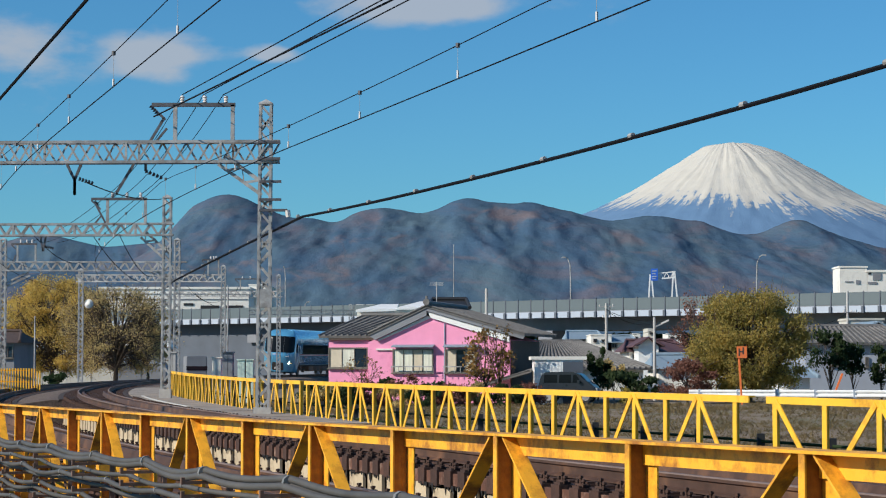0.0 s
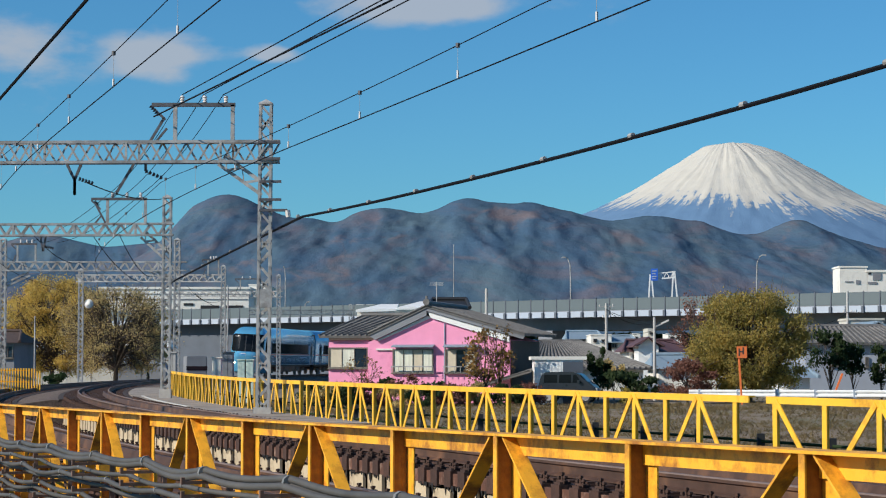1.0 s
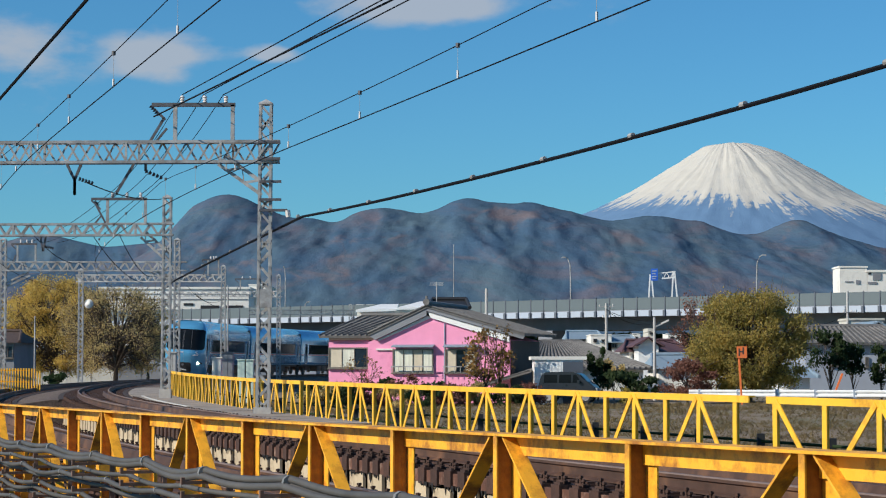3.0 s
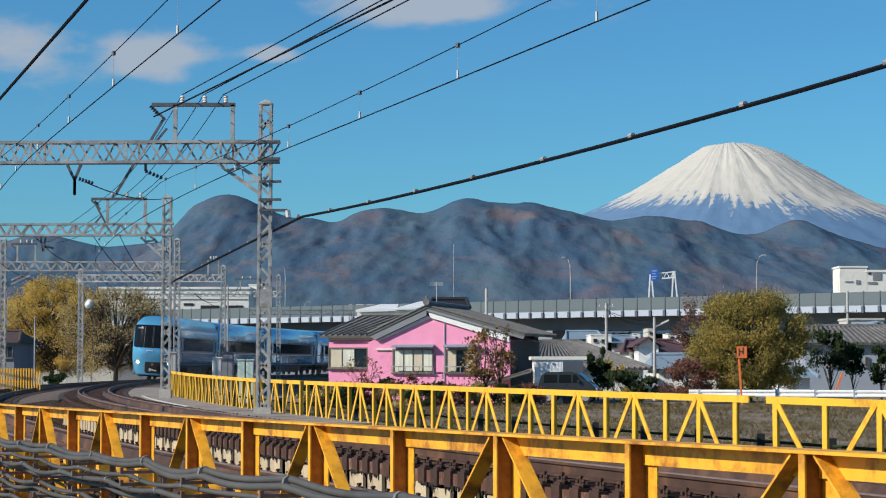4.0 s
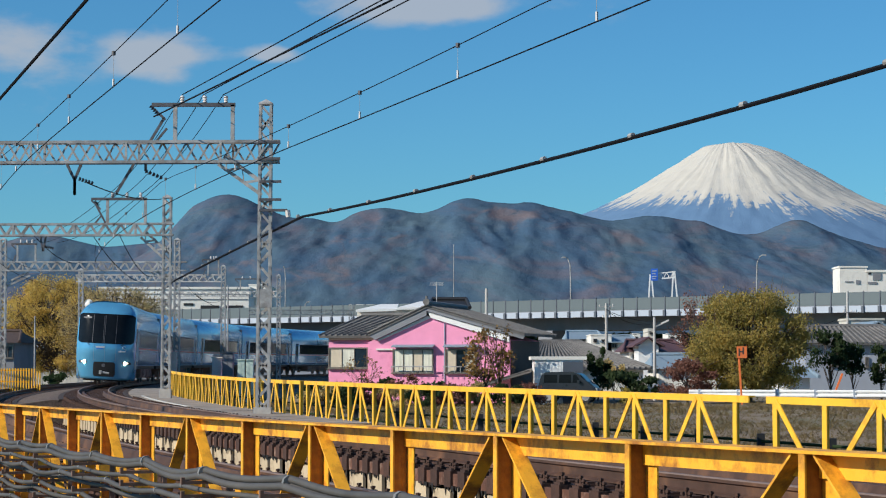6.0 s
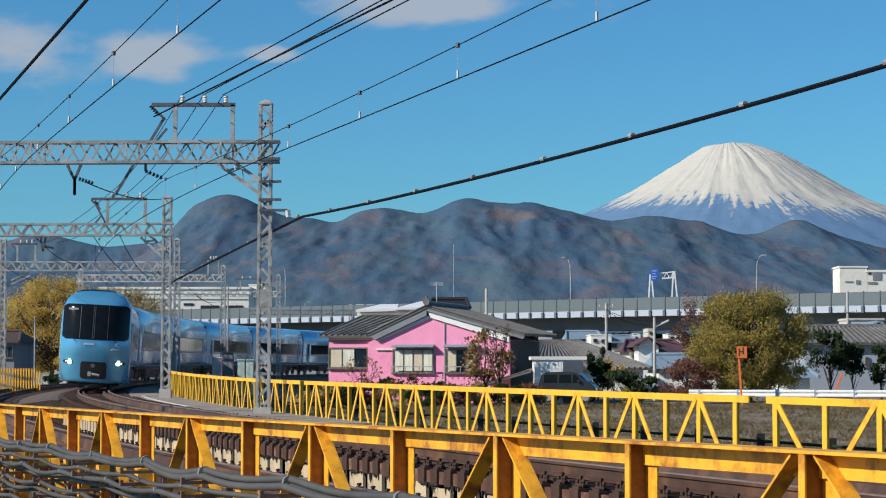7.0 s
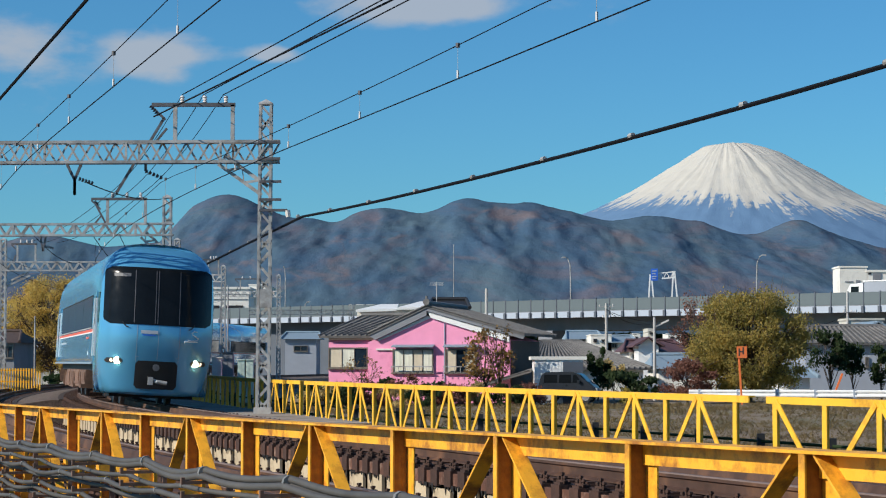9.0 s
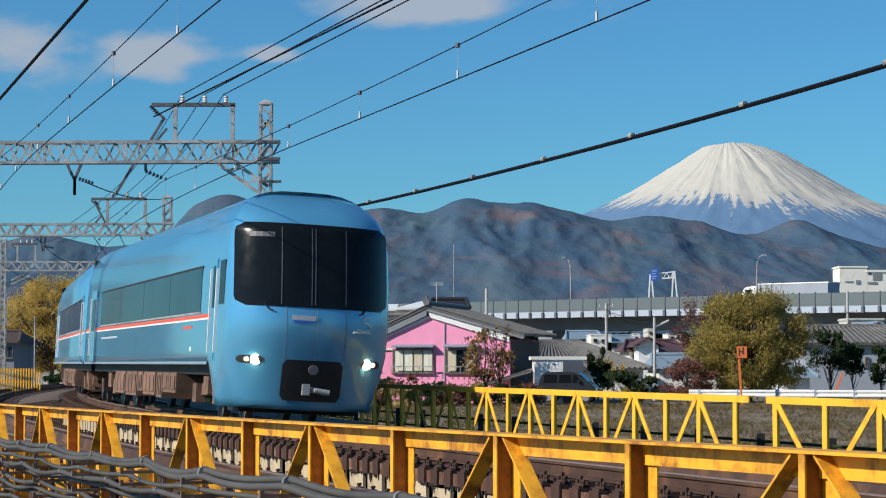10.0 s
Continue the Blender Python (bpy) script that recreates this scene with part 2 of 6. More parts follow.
def bm_beam(bm, a, b, w, h=None, up=(0, 0, 1)):
    """A square bar from a to b, w wide and h deep."""
    a, b = Vector(a), Vector(b)
    h = h or w
    d = (b - a)
    if d.length < 1e-6:
        return
    x = d.normalized()
    u = Vector(up)
    if abs(x.dot(u)) > 0.98:
        u = Vector((0, 1, 0))
    y = u.cross(x).normalized()
    z = x.cross(y)
    m = Matrix((x, y, z)).transposed().to_4x4()
    m.translation = a
    bm_box(bm, 0, d.length, -w / 2, w / 2, -h / 2, h / 2, m)


def bm_tube(bm, pts, r, n=8, r2=None):
    """A round tube along points; the radius runs from r to r2."""
    pts = [Vector(p) for p in pts]
    r2 = r if r2 is None else r2
    rings = []
    for i, p in enumerate(pts):
        d = (pts[min(i + 1, len(pts) - 1)] - pts[max(i - 1, 0)]).normalized()
        u = Vector((0, 0, 1)) if abs(d.z) < 0.95 else Vector((1, 0, 0))
        a = d.cross(u).normalized()
        b = a.cross(d)
        rr = r + (r2 - r) * i / max(1, len(pts) - 1)
        rings.append([bm.verts.new(p + (a * math.cos(k * 2 * math.pi / n) + b * math.sin(k * 2 * math.pi / n)) * rr) for k in range(n)])
    for i in range(len(rings) - 1):
        for k in range(n):
            bm.faces.new((rings[i][k], rings[i][(k + 1) % n], rings[i + 1][(k + 1) % n], rings[i + 1][k]))
    bm.faces.new(rings[0][::-1])
    bm.faces.new(rings[-1])


def bm_prism(bm, poly, d, m=None):
    """A polygon in x, z pushed d deep along y."""
    a = [bm.verts.new((x, 0, z)) for x, z in poly]
    b = [bm.verts.new((x, d, z)) for x, z in poly]
    if m is not None:
        for v in a + b:
            v.co = m @ v.co
    n = len(poly)
    bm.faces.new(a)
    bm.faces.new(b[::-1])
    for i in range(n):
        bm.faces.new((a[i], b[i], b[(i + 1) % n], a[(i + 1) % n]))


def finish(bm, name, material, smooth=False):
    bmesh.ops.recalc_face_normals(bm, faces=bm.faces)
    me = bpy.data.meshes.new(name)
    bm.to_mesh(me)
    bm.free()
    me.materials.append(material)
    if smooth:
        for p in me.polygons:
            p.use_smooth = True
    return me


def part(name, bm, material, parent=None, label="", smooth=False, m=None):
    ob = new(name, finish(bm, name, material, smooth))
    if parent is not None:
        ob.parent = parent
    if m is not None:
        ob.matrix_basis = m
    return tagged(ob, label)


def thing(name, label, category, m=None, group="", kind=""):
    e = new(name)
    e.empty_display_size = 0.2
    if m is not None:
        e.matrix_basis = m
    return tagged(e, label, category, group, kind)


def box_part(name, dims, material, parent, label="", m=None):
    bm = bmesh.new()
    bm_box(bm, *dims)
    return part(name, bm, material, parent, label, False, m)


# ---- the line of the railway: one curve round a centre ----
CX, CY, RAD = 299.03, 131.51, 316.41


def on_line(s, off=0.0, z=0.0):
    """The point at arc length s (growing towards the camera) and off metres inside the curve."""
    a = s / RAD
    return Vector((CX - (RAD - off) * math.cos(a), CY - (RAD - off) * math.sin(a), z))


def line_pose(s, off=0.0, z=0.0):
    """x along the line towards the camera, y to the inside of the curve."""
    a = s / RAD
    m = Matrix(((math.sin(a), math.cos(a), 0), (-math.cos(a), math.sin(a), 0), (0, 0, 1))).to_4x4()
    m.translation = on_line(s, off, z)
    return m


def along(s0, s1, step):
    n = max(1, int(round(abs(s1 - s0) / step)))
    return [s0 + (s1 - s0) * i / n for i in range(n + 1)]


def bm_sweep(bm, s0, s1, step, profile, closed=True):
    """A profile of (off, z) points swept along the line."""
    rings = []
    for s in along(s0, s1, step):
        rings.append([bm.verts.new(on_line(s, o, z)) for o, z in profile])
    n = len(profile)
    for a, b in zip(rings, rings[1:]):
        for k in range(n if closed else n - 1):
            bm.faces.new((a[k], a[(k + 1) % n], b[(k + 1) % n], b[k]))
    if closed:
        bm.faces.new(rings[0])
        bm.faces.new(rings[-1][::-1])


# ---- ground ----
def ground_z(x, y):
    """Lie of the land: low beside the bridge, a bank up to the village, flat beyond."""
    z = -0.95
    d = math.hypot(x - CX, y - CY)
    inside = RAD - d
    if inside > 2.5:
        rise = min(1.0, max(0.0, (y - 55) / 38.0))
        z = -2.3 + 1.35 * rise * rise * (3 - 2 * rise)
    elif y < 75:
        z = -2.3 + 1.35 * min(1.0, max(0.0, (y - 60) / 15.0))
    return z


def build_ground():
    me = bpy.data.meshes.new("ground")
    xs = sorted(set([-4000, -2000, -900, -400, -200, -120] + list(range(-80, 82, 2)) + [120, 200, 400, 900, 2000, 4000]))
    ys = sorted(set([-300, -120, -60, -30] + list(range(-16, 132, 2)) + [140, 160, 200, 300, 500, 900, 1600, 2600, 3600, 4800]))
    vs = []
    for y in ys:
        for x in xs:
            z = ground_z(x, y)
            if -16 <= y <= 130 and abs(x) <= 80:
                z += 0.10 * noise.noise(Vector((x * 0.23, y * 0.23, 0))) + 0.05 * noise.noise(Vector((x * 0.9, y * 0.9, 3)))
            vs.append((x, y, z))
    w = len(xs)
    fs = [(j * w + i, j * w + i + 1, (j + 1) * w + i + 1, (j + 1) * w + i) for j in range(len(ys) - 1) for i in range(w - 1)]
    me.from_pydata(vs, [], fs)
    me.materials.append(GROUND)
    for p in me.polygons:
        p.use_smooth = True
    return tagged(new("ground", me), "dry brown grassy ground running out to the hills", "ground", kind="structure")


build_ground()


# ---- distance ----
def ridge(name, crest, y_mid, depth, x0, x1, material, label, rough, step=4.5, seed=1.0):
    """A range of hills below a crest height crest(x), with spurs and gullies running down towards the camera."""
    me = bpy.data.meshes.new(name)
    nx = int((x1 - x0) / step)
    ny = 90
    vs = []
    for j in range(ny + 1):
        v = j / ny
        y = y_mid - depth + 1.4 * depth * v
        c = min(1.0, v / 0.714)
        fall = c ** 0.85 if v <= 0.714 else max(0.0, 1 - ((v - 0.714) / 0.286) * 1.2)
        for i in range(nx + 1):
            x = x0 + (x1 - x0) * i / nx
            k = 1 - c if v <= 0.714 else 0.0
            wx = x + 30 * k * noise.noise(Vector((x / 160, y / 260, seed)))
            soft = (crest(wx - 130) + crest(wx - 65) + crest(wx) + crest(wx + 65) + crest(wx + 130)) / 5
            h = (crest(wx) * (1 - min(1.0, 1.6 * k)) + soft * min(1.0, 1.6 * k)) * (1 - 0.12 * k)
            spur = noise.ridged_multi_fractal(Vector((wx / 135 + seed, y / 900, seed * 2)), 1.05, 2.1, 6, 1.0, 2.0) - 1.1
            fine = noise.fractal(Vector((x / 26, y / 40, seed)), 0.9, 2.0, 5)
            edge = min(1.0, k * 5)
            z = h * fall * (1 + 0.088 * spur * edge) + rough * fine * (0.8 + edge)
            vs.append((x, y, max(-3.0, z)))
    w = nx + 1
    fs = [(j * w + i, j * w + i + 1, (j + 1) * w + i + 1, (j + 1) * w + i) for j in range(ny) for i in range(nx)]
    me.from_pydata(vs, [], fs)
    me.materials.append(material)
    for p in me.polygons:
        p.use_smooth = True
    return tagged(new(name, me), label, "mountain", kind="structure")


def hx(px, y):
    return (px - 784) / 3750 * y


def hz(py, y):
    return (642 - py) / 3750 * y + EYE_Z


D1, D2 = 2900.0, 3300.0


def step_(a, b, v):
    q = min(1.0, max(0.0, (v - a) / (b - a)))
    return q * q * (3 - 2 * q)


HUMPS = [(402, 50, 84, 66), (470, 10, 34, 40), (552, 6, 50, 34), (594, -9, 26, 26), (680, 26, 80, 70), (825, 42, 58, 58), (895, 18, 40, 40), (948, 30, 44, 54), (1020, 12, 40, 44),
         (1162, 24, 66, 58), (1242, 18, 46, 50), (1408, 30, 48, 54), (1480, 6, 30, 60)]


def main_crest(x):
    px = x / D1 * 3750 + 784
    base = 250 - 25 * step_(1000, 1330, px) - 22 * step_(1420, 1600, px) - 90 * (1 - step_(215, 350, px))
    h = base + sum(b * math.exp(-((px - c) / (l if px < c else r)) ** 2) for c, b, l, r in HUMPS)
    return h * D1 / 3750


def left_crest(x):
    px = x / D2 * 3750 + 784
    return (205 + 16 * math.exp(-((px - 70) / 90) ** 2) + 14 * math.exp(-((px - 255) / 70) ** 2) + 8 * math.sin(px / 47)) * D2 / 3750


ridge("mountain_range", main_crest, D1, 1000, -640, 760, HILL, "wooded mountain range in haze blue-grey and autumn brown", 1.6)
ridge("far_hills", left_crest, D2, 250, -1100, -200, HILL, "distant haze-blue hills behind the railway", 1.4, seed=7.0)


def snow_material():
    m = bpy.data.materials.new("snowy_volcano")
    m.use_nodes = True
    n, l = m.node_tree.nodes, m.node_tree.links
    p = n["Principled BSDF"]
    p.inputs["Roughness"].default_value = 0.9
    p.inputs["Specular IOR Level"].default_value = 0.1
    geo = n.new("ShaderNodeTexCoord")
    sep = n.new("ShaderNodeSeparateXYZ")
    l.new(geo.outputs["Object"], sep.inputs[0])

    def calc(op, a, b=None, c=None):
        x = n.new("ShaderNodeMath")
        x.operation = op
        for i, v in enumerate((a, b, c)):
            if v is None:
                continue
            if isinstance(v, (int, float)):
                x.inputs[i].default_value = v
            else:
                l.new(v, x.inputs[i])
        return x.outputs[0]

    ang = calc("ARCTAN2", sep.outputs[0], sep.outputs[1])
    comb = n.new("ShaderNodeCombineXYZ")
    l.new(calc("MULTIPLY", ang, 30.0), comb.inputs[0])
    l.new(calc("MULTIPLY", sep.outputs[2], 0.02), comb.inputs[2])

    def grain(vec, scale, detail, rough, warp=0.0):
        x = n.new("ShaderNodeTexNoise")
        x.inputs["Scale"].default_value = scale
        x.inputs["Detail"].default_value = detail
        x.inputs["Roughness"].default_value = rough
        x.inputs["Distortion"].default_value = warp
        l.new(vec, x.inputs[0])
        return x.outputs[0]

    streak = grain(comb.outputs[0], 1.0, 8, 0.72, 0.5)
    wide = grain(comb.outputs[0], 0.25, 3, 0.5)
    mottle = grain(geo.outputs["Object"], 0.06, 6, 0.7)
    # snow lies above a ragged line with tongues and bare ribs, lower on the east flank
    line = calc("MULTIPLY_ADD", streak, 165.0, calc("MULTIPLY_ADD", wide, 70.0, calc("MULTIPLY", mottle, 70.0)))
    h = calc("MULTIPLY_ADD", sep.outputs[0], 0.085, calc("ADD", sep.outputs[2], calc("SUBTRACT", line, 124.0)))
    r = n.new("ShaderNodeMapRange")
    r.inputs[1].default_value, r.inputs[2].default_value = 333.0, 346.0
    l.new(h, r.inputs[0])
    # faint blue-grey ribs streak the snow
    rib = n.new("ShaderNodeMapRange")
    rib.inputs[1].default_value, rib.inputs[2].default_value = 0.50, 0.72
    rib.inputs[4].default_value = 0.20
    l.new(calc("MULTIPLY_ADD", mottle, 0.4, calc("MULTIPLY", streak, 0.72)), rib.inputs[0])
    sm = n.new("ShaderNodeMix"); sm.data_type = "RGBA"
    l.new(rib.outputs[0], sm.inputs[0])
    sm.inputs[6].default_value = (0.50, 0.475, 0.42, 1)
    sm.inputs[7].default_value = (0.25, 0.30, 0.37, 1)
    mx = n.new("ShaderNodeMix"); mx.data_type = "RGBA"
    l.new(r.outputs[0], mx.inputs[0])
    # bare slopes carry the distance haze as blue in their colour
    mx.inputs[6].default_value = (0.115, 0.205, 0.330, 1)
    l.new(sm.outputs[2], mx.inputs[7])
    l.new(mx.outputs[2], p.inputs["Base Color"])
    b = n.new("ShaderNodeBump")
    b.inputs["Strength"].default_value = 0.22
    b.inputs["Distance"].default_value = 5.0
    l.new(streak, b.inputs["Height"])
    l.new(b.outputs[0], p.inputs["Normal"])
    return m


def volcano():
    yv = 4450.0
    k = yv / 3750
    top = (642 - 256) * k
    flat = 42

    # drop below the rim: a straight western flank, an eastern one with a soft shoulder
    def west(q):
        return 0.67 - 0.03 * step_(0, 60, q) - 0.08 * step_(60, 110, q) - 0.16 * step_(130, 210, q)

    def east(q):
        return 0.28 + 0.30 * step_(15, 85, q) - 0.19 * step_(165, 245, q)

    falls = []
    for f in (west, east):
        acc, col = 0.0, [0.0]
        for q in range(760):
            acc += max(0.22, f(q + 0.5))
            col.append(acc)
        falls.append(col)
    me = bpy.data.meshes.new("snow_capped_volcano")
    vs, fs = [], []
    nr, na = 110, 420
    for j in range(nr + 1):
        r = 700 * k * (j / nr) ** 1.5
        for i in range(na):
            a = 2 * math.pi * i / na
            q = max(0.0, r / k - flat)
            w = step_(-0.75, 0.75, math.sin(a))
            drop = falls[0][int(q)] * (1 - w) + falls[1][int(q)] * w
            z = top - drop * k
            gul = noise.fractal(Vector((math.cos(a) * 9, math.sin(a) * 9, r / 260)), 0.85, 2.1, 6)
            z += gul * min(2.6, r * 0.02) + 1.4 * noise.fractal(Vector((math.cos(a) * r / 30, math.sin(a) * r / 30, 2)), 0.9, 2.0, 4)
            if q == 0:
                z -= (6 * (1 - r / (flat * k)) ** 0.5 if r < flat * k else 0) + 5 * max(0.0, -math.sin(a)) * min(1.0, r / (flat * k))
            else:
                z -= 5 * max(0.0, -math.sin(a))
            vs.append((math.sin(a) * r, math.cos(a) * r, z))
    for j in range(nr):
        for i in range(na):
            fs.append((j * na + i, j * na + (i + 1) % na, (j + 1) * na + (i + 1) % na, (j + 1) * na + i))
    me.from_pydata(vs, [], fs)
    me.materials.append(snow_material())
    for p in me.polygons:
        p.use_smooth = True
    ob = new("snow_capped_volcano", me)
    ob.location = (hx(1288, yv), yv, EYE_Z)
    return tagged(ob, "snow-capped volcano with haze-blue lower slopes behind the range", "mountain", kind="structure")


volcano()


# ---- railway bed, tracks ----
S_FAR, S_NEAR, S_BRIDGE = -110.0, 150.0, 62.0
NEAR_OFF = -3.95


def build_bed():
    bm = bmesh.new()
    bm_sweep(bm, S_FAR, S_BRIDGE, 3.0, [(4.0, -0.98), (2.9, -0.28), (1.6, -0.17), (-1.5, -0.17), (-2.6, -0.31), (-5.4, -0.31), (-6.8, -0.98)])
    tagged(part("railway_ballast", bm, BALLAST), "brown ballast bed under the curving tracks", "ballast", kind="structure")
    # a darker ballast strip under each track
    bm = bmesh.new()
    for o, z in ((0.0, -0.155), (NEAR_OFF, -0.295)):
        bm_sweep(bm, S_FAR, S_BRIDGE, 3.0, [(o - 1.35, z - 0.09), (o + 1.35, z - 0.09), (o + 1.28, z), (o - 1.28, z)])
    tagged(part("oily_ballast", bm, DARKBALLAST), "dark brown ballast strips between the sleepers", "ballast", kind="structure")
    # deck girders of the bridge under both tracks
    bm = bmesh.new()
    for o in (0.0, NEAR_OFF):
        for dx in (-0.75, 0.75):
            bm_sweep(bm, S_BRIDGE, S_NEAR, 2.0, [(o + dx - 0.2, -0.42), (o + dx + 0.2, -0.42), (o + dx + 0.2, -0.5), (o + dx + 0.03, -0.52),
                                                   (o + dx + 0.03, -1.7), (o + dx - 0.03, -1.7), (o + dx - 0.03, -0.52), (o + dx - 0.2, -0.5)])
    tagged(part("bridge_girders", bm, TIMBER), "rusty brown bridge girders under the tracks", "bridge", kind="structure")
    bm = bmesh.new()
    # plank walkways beside the rails
    for o, w in ((-5.6, 0.7), (1.95, 0.6)):
        bm_sweep(bm, S_BRIDGE, S_NEAR, 2.0, [(o - w / 2, -0.36), (o + w / 2, -0.36), (o + w / 2, -0.42), (o - w / 2, -0.42)])
    bm_sweep(bm, S_BRIDGE, S_NEAR, 2.0, [(NEAR_OFF + 0.62, -0.30), (NEAR_OFF + 1.0, -0.30), (NEAR_OFF + 1.0, -0.319), (NEAR_OFF + 0.62, -0.319)])
    bm_sweep(bm, S_BRIDGE, S_NEAR, 2.0, [(NEAR_OFF - 0.34, -0.30), (NEAR_OFF + 0.34, -0.30), (NEAR_OFF + 0.34, -0.319), (NEAR_OFF - 0.34, -0.319)])
    tagged(part("walkway", bm, TIMBER), "weathered brown plank walkway along the bridge", "walkway", kind="structure")


build_bed()


def build_track(off, dz):
    tr = thing("railway_track", "rusty steel rails on dark timber sleepers", "railway track", pose(0, 0, dz), group="railway tracks")
    for g in (-0.56, 0.56):
        bm = bmesh.new()
        o = off + g
        bm_sweep(bm, S_FAR, S_NEAR, 2.0, [(o - 0.035, -0.012), (o + 0.035, -0.012), (o + 0.035, -0.04), (o + 0.01, -0.055), (o + 0.01, -0.13),
                                          (o + 0.065, -0.15), (o + 0.065, -0.165), (o - 0.065, -0.165), (o - 0.065, -0.15), (o - 0.01, -0.13), (o - 0.01, -0.055), (o - 0.035, -0.04)])
        r = part("rail", bm, RAIL, tr)
        bm = bmesh.new()
        bm_sweep(bm, S_FAR, S_NEAR, 2.0, [(o - 0.032, -0.012), (o - 0.022, 0.0), (o + 0.022, 0.0), (o + 0.032, -0.012)], closed=True)
        part("rail_head", bm, RAILTOP, r, "polished running surface")
    # guard rails inside
    for g in (-0.38, 0.38):
        bm = bmesh.new()
        o = off + g
        bm_sweep(bm, S_BRIDGE - 10, S_NEAR, 2.0, [(o - 0.03, -0.02), (o + 0.03, -0.02), (o + 0.06, -0.165), (o - 0.06, -0.165)])
        part("guard_rail", bm, RAIL, tr)
    # sleepers with hook bolts
    bm = bmesh.new()
    bm_box(bm, -0.11, 0.11, -1.2, 1.2, -0.37, -0.18)
    for yy in (-1.12, -0.82, -0.36, 0.36, 0.82, 1.12):
        if abs(yy) > 1:
            for bx, tilt, top in ((-0.062, -0.012, -0.108), (0.06, 0.012, -0.100), (0.0, 0.0, -0.066)):
                bm_tube(bm, [(bx, yy, -0.175), (bx + tilt, yy, top + 0.01)], 0.018, 6, 0.015)
                bm_tube(bm, [(bx, yy, -0.165), (bx + tilt * 0.5, yy, -0.135)], 0.036, 6)
                bm_tube(bm, [(bx + tilt, yy, top - 0.018), (bx + tilt, yy, top + 0.006)], 0.027, 6)
        bm_box(bm, -0.08, 0.08, yy - 0.06, yy + 0.06, -0.18, -0.155)
    me = finish(bm, "sleeper", SLEEPER)
    for s in along(S_BRIDGE, 131, 0.45):
        ob = new("sleeper", me)
        ob.parent = tr
        ob.matrix_basis = line_pose(s + random.uniform(-0.015, 0.015), off, random.uniform(-0.008, 0.008)) @ pose(0, 0, 0, 0, 0, random.uniform(-0.5, 0.5))
    bm = bmesh.new()
    for s in along(S_FAR, S_BRIDGE - 0.6, 0.6):
        bm_box(bm, -0.11, 0.11, -1.1, 1.1, -0.30, -0.15, line_pose(s, off))
    for side in (-1, 1):
        spacer = bmesh.new()
        o = off + side * 1.15
        bm_sweep(spacer, S_BRIDGE, 131, 2.0, [(o - 0.02, -0.215), (o + 0.02, -0.215), (o + 0.02, -0.36), (o - 0.02, -0.36)])
        part("spacer_board", spacer, REDBOARD, tr, "brown spacer board between the sleepers")
    tagged(part("sleeper_bed", bm, SLEEPER, tr), kind="stuff")
    return tr


build_track(0.0, 0.0)
build_track(NEAR_OFF, -0.14)


def build_panels():
    """Cream painted plates below the sleeper ends of the far track."""
    t = thing("bridge_side_plates", "stained cream painted plates along the bridge girder", "bridge plates")
    bm = bmesh.new()
    bm_box(bm, -0.30, 0.30, -0.02, 0.02, -0.95, -0.385)
    bm_box(bm, -0.30, 0.30, -0.06, 0.02, -0.95, -0.92)
    me = finish(bm, "plate", CREAM)
    for s in along(S_BRIDGE + 2, 128, 0.84):
        ob = new("plate", me)
        ob.parent = t
        ob.matrix_basis = line_pose(s, -1.16 + random.uniform(-0.015, 0.015), random.uniform(-0.03, 0.03))
    # tarry runs and frayed packing hanging over the plates
    bm = bmesh.new()
    for s in along(S_BRIDGE + 2, 128, 0.10):
        ln = abs(random.gauss(0.0, 0.05)) + 0.01
        w = random.uniform(0.010, 0.028)
        if random.random() < 0.35:
            continue
        o = -1.19 + random.uniform(-0.01, 0.01)
        q = on_line(s + random.uniform(-0.03, 0.03), o, -0.385 - ln)
        bm_tube(bm, [on_line(s, o, -0.35), on_line(s, o, -0.385 - ln * 0.5), q], w, 5, 0.004)
    tagged(part("tar_drip", bm, BLACK, t, "black tarry drips over the plates"), kind="stuff")
    # girder behind, its dark colour standing for the shade in the gaps
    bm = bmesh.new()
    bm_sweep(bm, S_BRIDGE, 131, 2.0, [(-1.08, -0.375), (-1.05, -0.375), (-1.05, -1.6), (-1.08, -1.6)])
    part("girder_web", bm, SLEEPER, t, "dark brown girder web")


build_panels()


# ---- railings ----
FAR_RAIL_OFF = 2.85


def far_top(s):
    return 0.645 + 0.0035 * max(0.0, 80 - s)


